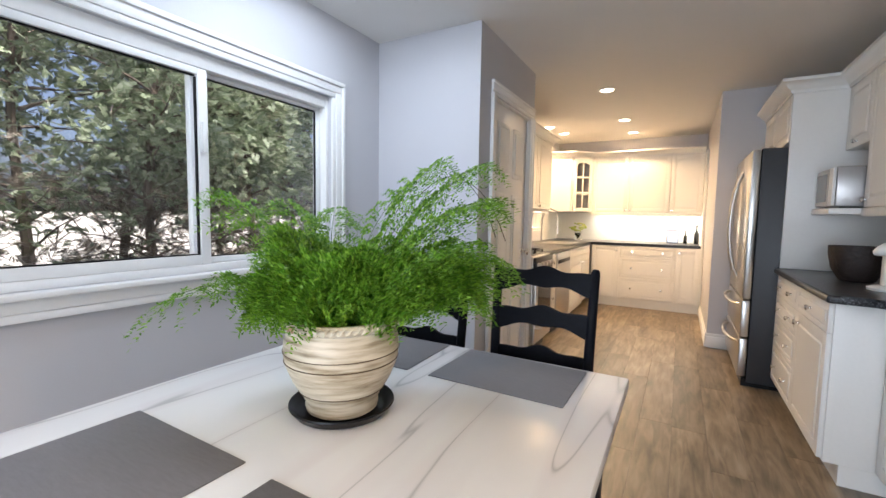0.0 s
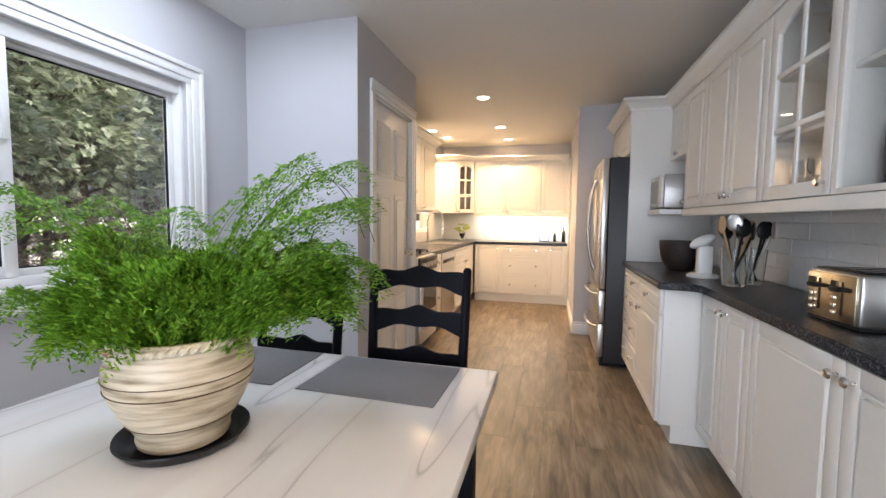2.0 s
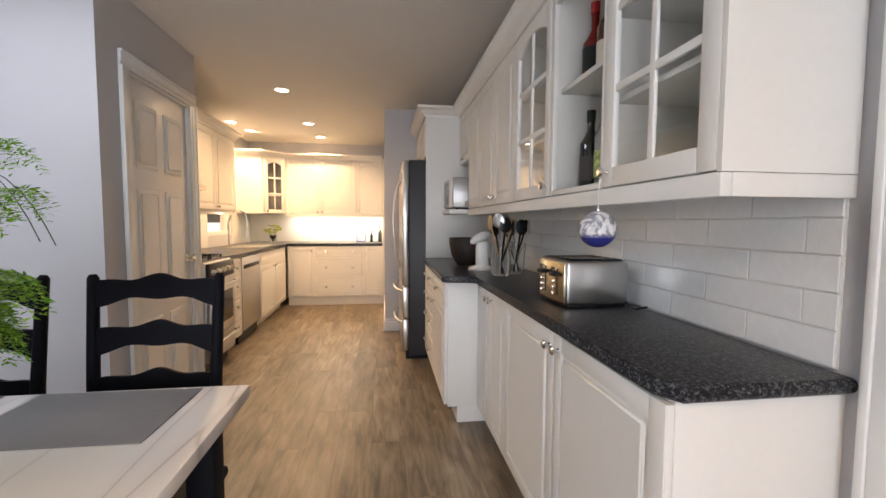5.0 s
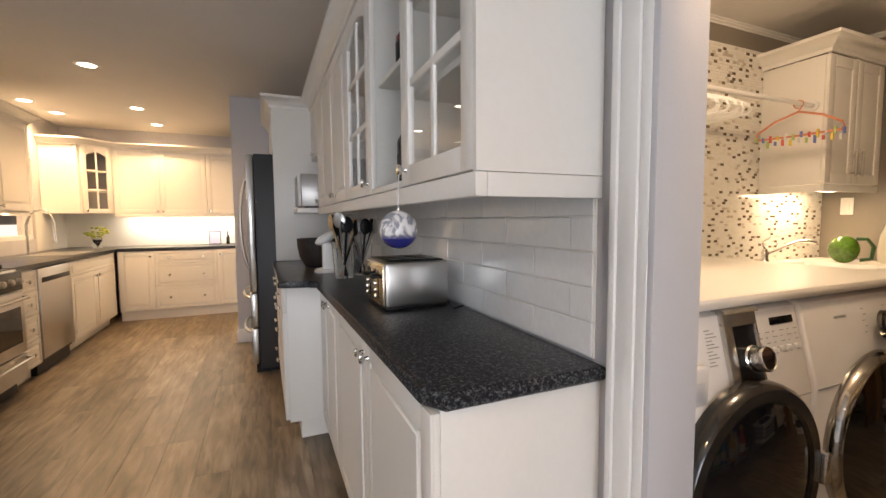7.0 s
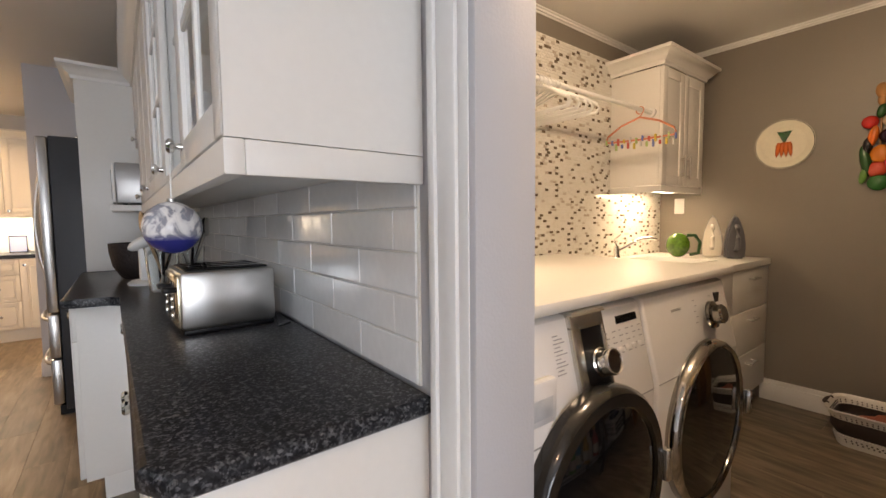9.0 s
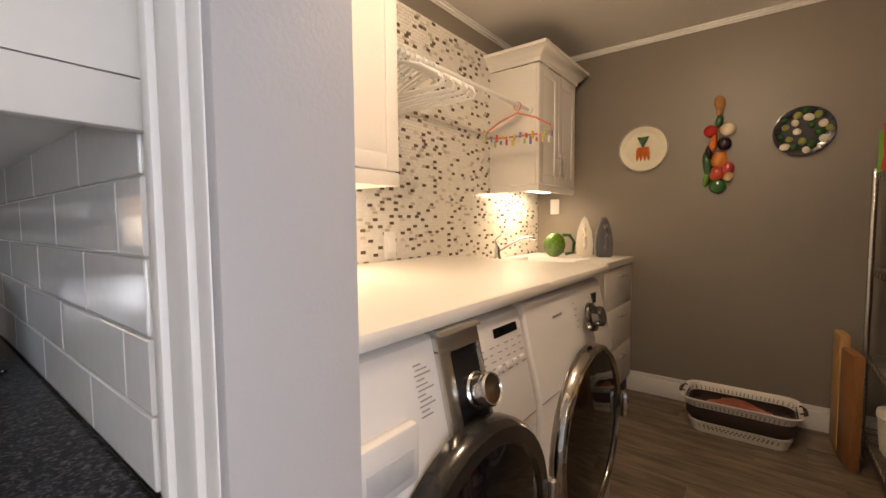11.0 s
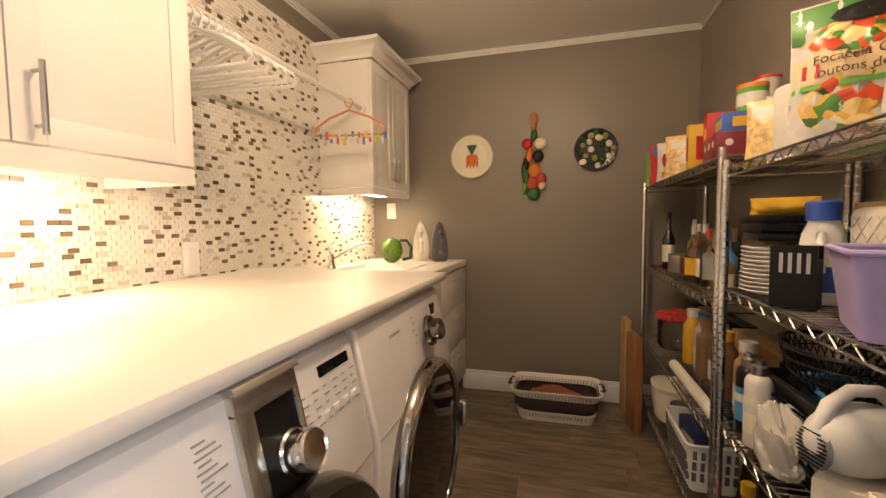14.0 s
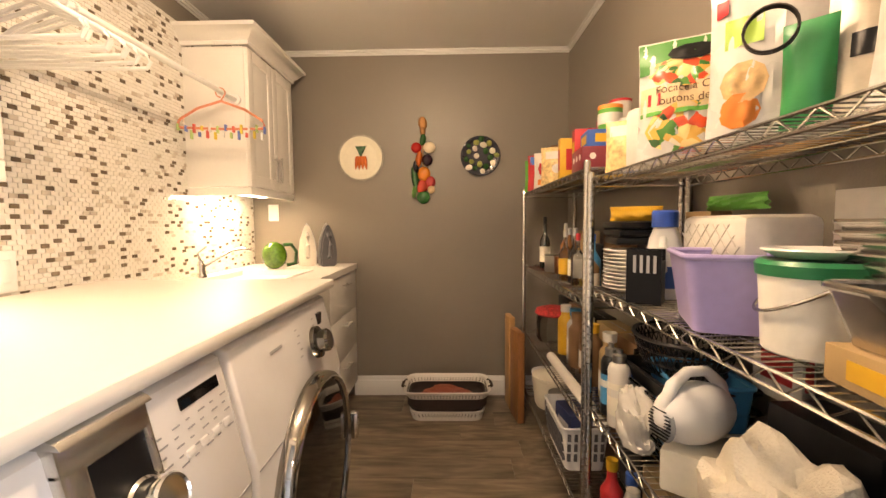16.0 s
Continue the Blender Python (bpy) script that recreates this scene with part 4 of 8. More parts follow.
def ladder_chair():
    """Seat towards -y, ladder back at +y."""
    c = thing("dining_chair", "black painted ladder-back chair with wavy slats", "chair", (0, 0, 0), 0, "chairs at the table")
    for s in (-1, 1):
        part("back_post", tube(bmesh.new(), [(s * 0.165, 0.0, 0), (s * 0.168, 0.0, 0.45), (s * 0.172, 0.02, 0.75), (s * 0.178, 0.05, 1.055), (s * 0.179, 0.051, 1.066)], [0.017, 0.019, 0.018, 0.016, 0.009], 10), M_BLACKWOOD, c)
        part("leg", tube(bmesh.new(), [(s * 0.19, -0.37, 0), (s * 0.19, -0.37, 0.44)], [0.015, 0.019], 10), M_BLACKWOOD, c)
        part("stretcher", tube(bmesh.new(), [(s * 0.18, -0.37, 0.2), (s * 0.167, 0.0, 0.2)], 0.01, 8), M_BLACKWOOD, c)
    part("stretcher", tube(bmesh.new(), [(-0.19, -0.37, 0.26), (0.19, -0.37, 0.26)], 0.01, 8), M_BLACKWOOD, c)
    for z, y in ((0.72, 0.012), (0.868, 0.026), (1.012, 0.040)):
        sl = part("slat", wavy_slat(0.345, 0.078, 0.013), M_BLACKWOOD, c)
        sl.matrix_basis = pose(0, y, z, -5)
    bm = boxes((-0.21, -0.39, 0.435, 0.21, 0.0, 0.47), bev=0.014)
    part("seat", bm, M_BLACKWOOD, c)
    return c


chair = ladder_chair()
chair.matrix_world = pose(0.326, 1.79, 0, 0, 0, 1)
copy_thing(chair, pose(-0.165, 1.79, 0, 0, 0, -2))

# ---- laundry counters and cabinets ----
LY = 2.165
G4 = "white laundry cabinets"
c = thing("laundry_wall_cabinet", "white shaker wall cabinet with steel bar handles", "cabinet", (2.145, 1.84, 1.385), 0, G4)
part("body", boxes((0, 0, 0, 0.86, LY - 1.84, 0.84), bev=0.001), M_CAB, c)
front(c, 0, 0.43, 0, 0.84, "shaker", ("bar", 0.388, 0.094))
front(c, 0.43, 0.86, 0, 0.84, "shaker", ("bar", 0.472, 0.094))
part("light_pelmet", boxes((0, -0.02, -0.052, 0.86, 0.0, -0.004), (0.842, 0.0, -0.052, 0.86, LY - 1.84, -0.004), bev=0.002), M_CAB, c)
part("light_strip", boxes((0.15, 0.12, -0.03, 0.75, 0.17, -0.002)), M_STRIP, c, "glowing strip light")
c = thing("laundry_wall_cabinet", "white shaker wall cabinet with a crown above the sink", "cabinet", (4.23, 1.84, 1.43), 0, G4)
part("body", boxes((0, 0, 0, 0.60, LY - 1.84, 0.72), bev=0.001), M_CAB, c)
front(c, 0, 0.30, 0, 0.72, "shaker", ("bar", 0.265, 0.12))
front(c, 0.30, 0.60, 0, 0.72, "shaker", ("bar", 0.335, 0.12))
part("light_pelmet", boxes((0, -0.02, -0.045, 0.60, 0.0, -0.004), (0, 0.0, -0.045, 0.018, LY - 1.84, -0.004), bev=0.002), M_CAB, c)
part("light_strip", boxes((0.1, 0.12, -0.03, 0.5, 0.17, -0.002)), M_STRIP, c, "glowing strip light")
cornice("crown_moulding", [(4.23, LY), (4.23, 1.82), (4.83, 1.82), (4.83, LY)][::1], 2.155, "white crown moulding on the laundry cabinet")
solo("laundry_worktop", boxes((2.12, 1.235, 0.976, 3.672, LY, 1.012), bev=0.011), M_LAMINATE, "cream laminate worktop over the washing machines", "worktop")
c = base_cabinet("sink_cabinet", "white drawer unit with steel handles below the sink", (3.705, 1.47, 0), 0, 1.255, LY - 1.47, h=0.91)
part("gable", boxes((-0.03, -0.1, 0.0, -0.004, LY - 1.47, 0.972)), M_CAB, c)
for z0, z1 in ((0.11, 0.38), (0.38, 0.65), (0.65, 0.905)):
    front(c, 0, 0.627, z0, z1, "flat", ("across", 0.31, z1 - 0.06), "drawer")
    front(c, 0.627, 1.255, z0, z1, "flat", ("across", 0.94, z1 - 0.06), "drawer")
SX0, SX1, SY0, SY1 = 4.02, 4.5, 1.62, 2.02
bm = boxes((3.676, 1.44, 0.912, SX0, LY, 0.95), (SX1, 1.44, 0.912, LX - 0.003, LY, 0.95), (SX0, 1.44, 0.912, SX1, SY0, 0.95), (SX0, SY1, 0.912, SX1, LY, 0.95))
solo("sink_worktop", bm, M_LAMINATE, "cream laminate worktop round the laundry sink", "worktop")
sink = thing("laundry_sink", "white inset laundry sink in the cream worktop", "sink")
part("rim", boxes((SX0 - 0.02, SY0 - 0.02, 0.951, SX1 + 0.02, SY0, 0.957), (SX0 - 0.02, SY1, 0.951, SX1 + 0.02, SY1 + 0.02, 0.957), (SX0 - 0.02, SY0, 0.951, SX0, SY1, 0.957), (SX1, SY0, 0.951, SX1 + 0.02, SY1, 0.957)), M_WHITEPL, sink)
part("basin", boxes((SX0, SY0, 0.926, SX0 + 0.004, SY1, 0.9505), (SX1 - 0.004, SY0, 0.926, SX1, SY1, 0.9505), (SX0, SY0, 0.921, SX1, SY1, 0.926)), M_WHITEPL, sink)


def tap(name, label, at, rz, h, reach, mat):
    t = thing(name, label, "tap", at, rz)
    part("base", lathe(bmesh.new(), [(0.028, 0), (0.026, 0.012), (0.02, 0.02), (0.019, 0.07), (0.012, 0.09), (0, 0.092)], 18), mat, t)
    part("spout", tube(bmesh.new(), [(0, 0, 0.05), (0, -reach * 0.25, h * 0.6), (0, -reach * 0.6, h * 0.95), (0, -reach * 0.85, h), (0, -reach, h * 0.93)], [0.011, 0.011, 0.0105, 0.011, 0.013], 12), mat, t)
    part("lever", tube(bmesh.new(), [(0, 0, 0.08), (0, 0.015, 0.13), (0.0, -0.03, 0.165)], [0.008, 0.006, 0.006], 8), mat, t)
    return t


tap("laundry_tap", "chrome single-lever tap with a long low spout", (4.2, 2.09, 0.95), 55, 0.14, 0.27, M_CHROME)

# mosaic: grout bed, the nearest tiles singly, the rest joined
mos = structure("mosaic_wall", boxes((EX + WT + 0.002, 2.1655, 0.952, LX - 0.002, 2.1735, 2.27)), M_GROUT, "mosaic splashback of small cream, grey and brown glass tiles", "tiled wall")
rod = thing("hanging_rod", "white hanging rod between two cabinets with end sockets", "rod", (0, 0, 0))
part("pole", tube(bmesh.new(), [(3.008, 1.885, 1.875), (4.228, 1.885, 1.875)], 0.0125, 14), M_WHITEPL, rod)
part("socket", tube(bmesh.new(), [(4.212, 1.885, 1.875), (4.229, 1.885, 1.875)], 0.028, 16), M_WHITEPL, rod)
part("socket", tube(bmesh.new(), [(3.007, 1.885, 1.875), (3.024, 1.885, 1.875)], 0.028, 16), M_WHITEPL, rod)

# ---- washing machines ----


def machine_shell(bm, w, d, h):
    """Body with a sloping control panel at the top of its front."""
    prism(bm, [(0.03, 0.012), (d, 0.012), (d, h), (0.085, h), (0.06, h - 0.012), (0.0, h - 0.27), (0.0, 0.03)], 0, w, "x")
    es = [e for e in bm.edges if abs(e.verts[0].co.x - e.verts[1].co.x) < 1e-5]
    bmesh.ops.bevel(bm, geom=es, offset=0.012, segments=3, affect='EDGES', profile=0.5)
    return bm


def ring(bm, r0, r1, y0, y1, cx, cz, seg=48):
    """A rounded ring round the y axis."""
    m = Matrix.Translation((cx, 0, cz)) @ Matrix.Rotation(radians(90), 4, 'X')
    lathe(bm, [(r0, -y1), (r0, -y0 - 0.008), (r0 + 0.008, -y0), (r1 - 0.016, -y0), (r1 - 0.004, -y0 - 0.012), (r1, -y0 - 0.03), (r1, -y1)][::1], seg, m)
    return bm


M_INK = paint("grey_print", (0.3, 0.31, 0.33), 0.5, vary=0.02, bump=0)


def marks(bm, rows, slope):
    """Short printed bars lying on the sloping panel."""
    for u, z, w in rows:
        box(bm, u, 0, z, u + w, 0.0012, z + 0.0026)
    for v in bm.verts:
        v.co.y += slope(v.co.z)
    return bm


MW, MH, MD = 0.686, 0.968, 0.80


def panel_y(z):
    return -0.0015 + max(0.0, (z - (MH - 0.27)) * 0.06 / 0.258)


def on_panel(bm):
    """Lean a mesh made upright at y = 0 against the sloping panel."""
    for v in bm.verts:
        v.co.y += (v.co.z - (MH - 0.27)) * 0.06 / 0.258
    return bm


def machine(name, label, at, washer):
    w = thing(name, label, "washing machine" if washer else "tumble dryer", at, 0)
    part("body", machine_shell(bmesh.new(), MW, MD, MH), M_ENAMEL, w)
    cx, cz = MW / 2 + 0.012, 0.475
    part("panel_seam", boxes((0.01, -0.0015, MH - 0.283, MW - 0.01, 0.004, MH - 0.279)), M_INK, w)
    if washer:
        dr = part("door", ring(bmesh.new(), 0.248, 0.305, -0.05, 0.0, cx, cz), paint("smoke_rim", (0.02, 0.019, 0.018), 0.16, metal=0.2, vary=0.05, bump=0, coat=0.3), w, "dark glossy grey door rim")
    else:
        dr = part("door", ring(bmesh.new(), 0.272, 0.30, -0.045, 0.0, cx, cz), paint("smoked_chrome", (0.42, 0.40, 0.37), 0.1, metal=1, vary=0.02, bump=0), w, "chrome door rim")
    m = Matrix.Translation((cx, 0, cz)) @ Matrix.Rotation(radians(90), 4, 'X')
    part("door_glass", lathe(bmesh.new(), [(0.0, 0.066 if washer else 0.05), (0.1, 0.063 if washer else 0.048), (0.19, 0.055 if washer else 0.042), (0.252 if washer else 0.272, 0.042 if washer else 0.034), (0.252 if washer else 0.272, 0.0)], 48, m), M_BLACKGLASS, dr, "black convex door glass")
    bm = boxes((cx + 0.285, -0.068, cz - 0.05, cx + 0.315, -0.04, cz + 0.05), bev=0.008)
    part("door_grip", bm, M_CHROME, dr, "chrome door grip")
    for k in range(4):
        part("foot", boxes((0.04 + 0.56 * (k % 2), 0.06 + 0.62 * (k // 2), 0, 0.08 + 0.56 * (k % 2), 0.1 + 0.62 * (k // 2), 0.014)), M_BLACK, w)
    if washer:
        silver = paint("satin_silver", (0.62, 0.60, 0.56), 0.26, metal=0.95, vary=0.03, bump=0)
        pod = part("dial_pod", on_panel(boxes((0.302, -0.016, MH - 0.24, 0.340, 0.004, MH - 0.030), (0.440, -0.016, MH - 0.24, 0.453, 0.004, MH - 0.030), (0.302, -0.016, MH - 0.046, 0.453, 0.006, MH + 0.002), bev=0.006)), silver, w, "brushed steel dial surround")
        lip = bmesh.new()
        prism(lip, [(0.036, MH - 0.006), (0.042, MH + 0.002), (0.054, MH + 0.0065), (0.105, MH + 0.0065), (0.105, MH - 0.003), (0.05, MH - 0.004)], 0.302, 0.453, "x")
        part("top_lip", lip, silver, pod, "steel lip folded over the top")
        part("dial_window", on_panel(boxes((0.338, -0.009, MH - 0.24, 0.442, 0.004, MH - 0.044))), M_BLACK, pod, "black display panel")
        ax = Matrix.Translation((0.402, 0.022, MH - 0.142)) @ Matrix.Rotation(radians(73), 4, 'X')
        part("dial", lathe(bmesh.new(), [(0.040, 0), (0.040, 0.012), (0.036, 0.016), (0.036, 0.048), (0.033, 0.053), (0.030, 0.050), (0, 0.050)], 32, ax), M_CHROME, pod, "chrome programme dial")
        part("display", on_panel(boxes((0.534, -0.002, MH - 0.062, 0.652, 0.004, MH - 0.040))), M_BLACKGLASS, w, "black narrow display")
        rows = [(0.235 + 0.004 * (k % 2), MH - 0.05 - 0.0095 * k, 0.022 + 0.012 * (k % 3)) for k in range(11)]
        for r in range(5):
            for q in range(6):
                rows.append((0.468 + 0.036 * q, MH - 0.082 - 0.016 * r, 0.010 + 0.009 * ((q + r) % 2)))
        tagged(part("printed_mark", marks(bmesh.new(), rows, panel_y), M_INK, w, "small grey printed markings"), kind="stuff")
        for q in range(4):
            part("button", on_panel(boxes((0.522 + 0.038 * q, -0.003, MH - 0.142, 0.546 + 0.038 * q, 0.003, MH - 0.127), bev=0.0025)), M_ENAMEL, w)
        bm = boxes((0.02, panel_y(MH - 0.2) - 0.008, MH - 0.245, 0.205, panel_y(MH - 0.2) + 0.02, MH - 0.13), bev=0.01)
        dp = part("detergent_drawer", bm, M_ENAMEL, w)
        part("drawer_grip", boxes((0.075, panel_y(MH - 0.2) - 0.0095, MH - 0.222, 0.185, panel_y(MH - 0.2) - 0.006, MH - 0.172), bev=0.0015), paint("pale_grip", (0.55, 0.57, 0.6), 0.3), dp, "recessed grey grip")
    else:
        ax = Matrix.Translation((0.435, 0.01, MH - 0.115)) @ Matrix.Rotation(radians(77), 4, 'X')
        part("dial", lathe(bmesh.new(), [(0.052, 0), (0.05, 0.012), (0.036, 0.016), (0.036, 0.04), (0.03, 0.047), (0, 0.045)], 28, ax), paint("dark_chrome", (0.32, 0.31, 0.29), 0.12, metal=1, vary=0.03, bump=0), w, "dark chrome programme dial")
        part("display", boxes((0.555, panel_y(MH - 0.07) - 0.003, MH - 0.09, 0.595, panel_y(MH - 0.04) + 0.004, MH - 0.05)), M_BLACKGLASS, w, "small black display")
        bm = bmesh.new()
        marks(bm, [(0.18, MH - 0.072, 0.075), (0.18, MH - 0.0765, 0.075), (0.33, MH - 0.235, 0.04)] + [(0.355 + 0.012 * (k % 2), MH - 0.06 - 0.02 * k, 0.018) for k in range(5)] + [(0.505, MH - 0.06 - 0.02 * k, 0.018) for k in range(5)], panel_y)
        tagged(part("printed_mark", bm, M_INK, w, "small grey printed markings"), kind="stuff")
    return w


machine("washing_machine", "white front-loading washing machine with a black door", (2.19, 1.192, 0), True)
machine("tumble_dryer", "white front-loading dryer with a chrome-rimmed door", (2.895, 1.192, 0), False)

# ---- potted fern ----
M_POT = None


def pot_clay():
    m, n, l, p = nodes("crackled_cream_pot")
    tc = n.new("ShaderNodeTexCoord")
    mp = n.new("ShaderNodeMapping")
    mp.inputs["Scale"].default_value = (6, 6, 55)
    l.new(tc.outputs["Object"], mp.inputs[0])
    a = n.new("ShaderNodeTexNoise")
    a.inputs["Scale"].default_value, a.inputs["Detail"].default_value = 1.4, 6
    l.new(mp.outputs[0], a.inputs[0])
    r = ramp(n, [(0.3, (0.20, 0.145, 0.085)), (0.42, (0.42, 0.35, 0.24)), (0.55, (0.60, 0.53, 0.40)), (0.75, (0.70, 0.64, 0.52))])
    l.new(a.outputs[0], r.inputs[0])
    b = n.new("ShaderNodeTexNoise")
    b.inputs["Scale"].default_value = 9
    l.new(tc.outputs["Object"], b.inputs[0])
    blot = ramp(n, [(0.70, (0, 0, 0)), (0.74, (1, 1, 1))])
    l.new(b.outputs[0], blot.inputs[0])
    mx = n.new("ShaderNodeMix")
    mx.data_type = 'RGBA'
    mx.inputs[7].default_value = (0.62, 0.22, 0.10, 1)
    l.new(blot.outputs[0], mx.inputs[0])
    l.new(r.outputs[0], mx.inputs[6])
    l.new(mx.outputs[2], p.inputs["Base Color"])
    p.inputs["Roughness"].default_value = 0.4
    bp = n.new("ShaderNodeBump")
    bp.inputs["Strength"].default_value, bp.inputs["Distance"].default_value = 0.25, 0.004
    l.new(a.outputs[0], bp.inputs["Height"])
    l.new(bp.outputs[0], p.inputs["Normal"])
    return m


def leafy(name, stops, island=True, trans=0.25):
    m, n, l, p = nodes(name)
    g = n.new("ShaderNodeNewGeometry")
    r = ramp(n, stops)
    l.new(g.outputs["Random Per Island"], r.inputs[0])
    l.new(r.outputs[0], p.inputs["Base Color"])
    p.inputs["Roughness"].default_value = 0.5
    t = n.new("ShaderNodeBsdfTranslucent")
    l.new(r.outputs[0], t.inputs[0])
    mx = n.new("ShaderNodeMixShader")
    mx.inputs[0].default_value = trans
    l.new(p.outputs[0], mx.inputs[1])
    l.new(t.outputs[0], mx.inputs[2])
    l.new(mx.outputs[0], n["Material Output"].inputs[0])
    return m


M_POT = pot_clay()
M_FERN = leafy("fern_leaf", [(0.0, (0.08, 0.20, 0.014)), (0.5, (0.17, 0.385, 0.03)), (1.0, (0.35, 0.59, 0.07))], trans=0.44)
M_STEM = paint("fern_stem", (0.09, 0.16, 0.03), 0.5)
M_DRYSTEM = paint("dry_stem", (0.11, 0.09, 0.07), 0.7)
M_SOIL = paint("potting_soil", (0.02, 0.013, 0.009), 0.95, vary=0.4, scale=30, bump=0.6)
PX, PY = 0.050, 1.080
fern = thing("potted_fern", "bushy green asparagus fern in a cream glazed pot", "plant", (PX, PY, TZ + 0.001))
sauc = part("saucer", lathe(bmesh.new(), [(0, 0.004), (0.095, 0.004), (0.108, 0.010), (0.121, 0.024), (0.125, 0.026), (0.126, 0.022), (0.112, 0.004), (0.095, 0.0), (0, 0.0)], 48), M_BLACK, fern, "black glazed saucer")
prof = [(0.0, 0.012), (0.088, 0.008), (0.094, 0.012), (0.097, 0.022), (0.095, 0.034), (0.104, 0.05), (0.128, 0.085), (0.146, 0.125), (0.152, 0.155), (0.150, 0.18), (0.142, 0.205), (0.139, 0.212), (0.146, 0.216), (0.152, 0.222), (0.153, 0.23), (0.148, 0.236), (0.138, 0.236), (0.132, 0.226), (0.13, 0.21), (0.0, 0.21)]
prof = [(r * 0.90, z) for r, z in prof]
pot = part("pot", lathe(bmesh.new(), prof, 64), M_POT, fern, "cream crackled pot with brown bands")
bm = bmesh.new()
for k in range(52):
    a = 2 * math.pi * k / 52
    tube(bm, [(0.1355 * math.cos(a - 0.03), 0.1355 * math.sin(a - 0.03), 0.218), (0.139 * math.cos(a + 0.02), 0.139 * math.sin(a + 0.02), 0.226), (0.1355 * math.cos(a + 0.07), 0.1355 * math.sin(a + 0.07), 0.235)], 0.0035, 5)
part("rope_rim", bm, M_POT, pot, "twisted rope rim")
bm = bmesh.new()
for z, rr in ((0.062, 0.1022), (0.135, 0.1345), (0.158, 0.1372)):
    lathe(bm, [(rr - 0.002, z - 0.002), (rr + 0.001, z), (rr - 0.002, z + 0.002)], 64)
part("band", bm, paint("brown_band", (0.10, 0.06, 0.03), 0.5), pot, "thin incised brown bands")
part("soil", lathe(bmesh.new(), [(0, 0.222), (0.08, 0.219), (0.122, 0.212)], 32), M_SOIL, fern)


def fern_mesh(fronds, seed):
    """Arching stems with flat feathery side sprays of needle leaves."""
    rng = np.random.default_rng(seed)
    V, F, SV, SF = [], [], [], []
    up = np.array((0.0, 0.0, 1.0))

    def leaf(p, d, w, length):
        n0 = len(V)
        V.extend([p - w, p + d * length * 0.5 + w * 0.15 - w, p + d * length, p + d * length * 0.45 + w])
        F.append((n0, n0 + 1, n0 + 2, n0 + 3))

    for az, lean, length, droop, dens, start in fronds:
        h = np.array((math.cos(az), math.sin(az), 0.0))
        pts, p = [], np.array((0.06 * math.cos(az) * rng.random(), 0.06 * math.sin(az) * rng.random(), 0.21))
        n = 22
        ang = lean
        side_turn = rng.normal(0, 0.012)
        for k in range(n):
            pts.append(p.copy())
            d = h * math.sin(ang) + up * math.cos(ang)
            p = p + d * length / n
            ang += droop / n * (0.4 + 1.2 * k / n)
            h = np.array((h[0] * math.cos(side_turn) - h[1] * math.sin(side_turn), h[0] * math.sin(side_turn) + h[1] * math.cos(side_turn), 0))
        SV.append(pts)
        for k in range(int(n * start), n - 1):
            t = pts[k + 1] - pts[k]
            t = t / np.linalg.norm(t)
            s = np.cross(t, up)
            s = s / (np.linalg.norm(s) + 1e-6)
            f = (k - n * start) / (n - n * start)
            bl = (0.085 * math.sin(math.pi * min(1, f * 0.85 + 0.15)) + 0.02) * (0.8 + 0.4 * rng.random())
            for sg in (-1, 1):
                for rep in range(dens):
                    base = pts[k] + (pts[k + 1] - pts[k]) * (rep + rng.random()) / dens
                    bd = s * sg * 0.85 + t * 0.55 + up * rng.normal(0, 0.16)
                    bd = bd / np.linalg.norm(bd)
                    nl = 13
                    q = base.copy()
                    for j in range(nl):
                        q = q + bd * bl / nl
                        q[2] -= 0.0006 * j
                        for lg in (-1, 1):
                            ld = t * 0.75 * lg + bd * 0.7 + rng.normal(0, 0.22, 3)
                            ld = ld / np.linalg.norm(ld)
                            w = np.cross(ld, up + rng.normal(0, 0.3, 3))
                            w = w / (np.linalg.norm(w) + 1e-6) * 0.0027
                            leaf(q, ld, w, 0.010 + 0.009 * rng.random())
    return V, F, SV


rng = np.random.default_rng(5)
fronds = []
for k in range(84):
    az = rng.uniform(0, 2 * math.pi)
    near = abs((az - 5.45 + math.pi) % (2 * math.pi) - math.pi) < 0.95
    fronds.append((az, rng.uniform(0.1, 0.55) if near else rng.uniform(0.15, 0.95), rng.uniform(0.13, 0.22) if near else rng.uniform(0.16, 0.30), rng.uniform(0.3, 0.8) if near else rng.uniform(0.35, 0.95), 2, 0.12))
for k in range(20):
    az = rng.uniform(0.25, 1.25)
    fronds.append((az, rng.uniform(0.5, 0.95), rng.uniform(0.26, 0.40), rng.uniform(0.8, 1.6), 2, 0.2))
# a few long stragglers towards the far side and towards the window
fronds += [(1.15, 0.30, 0.56, 0.9, 2, 0.38), (0.75, 0.35, 0.60, 1.1, 2, 0.35), (0.95, 0.5, 0.56, 1.2, 2, 0.4), (0.55, 0.45, 0.52, 1.3, 2, 0.3), (1.45, 0.25, 0.48, 1.1, 1, 0.45),
           (3.3, 0.62, 0.50, 0.55, 2, 0.40), (3.0, 0.55, 0.46, 0.7, 2, 0.42), (3.7, 0.95, 0.46, 1.5, 1, 0.72), (2.5, 0.5, 0.44, 0.9, 2, 0.3), (0.3, 0.6, 0.45, 1.7, 2, 0.4)]
V, F, SV = fern_mesh(fronds, 11)
me = bpy.data.meshes.new("foliage")
me.from_pydata([tuple(v) for v in V], [], F)
me.materials.append(M_FERN)
ob = new("foliage", me)
ob.parent = fern
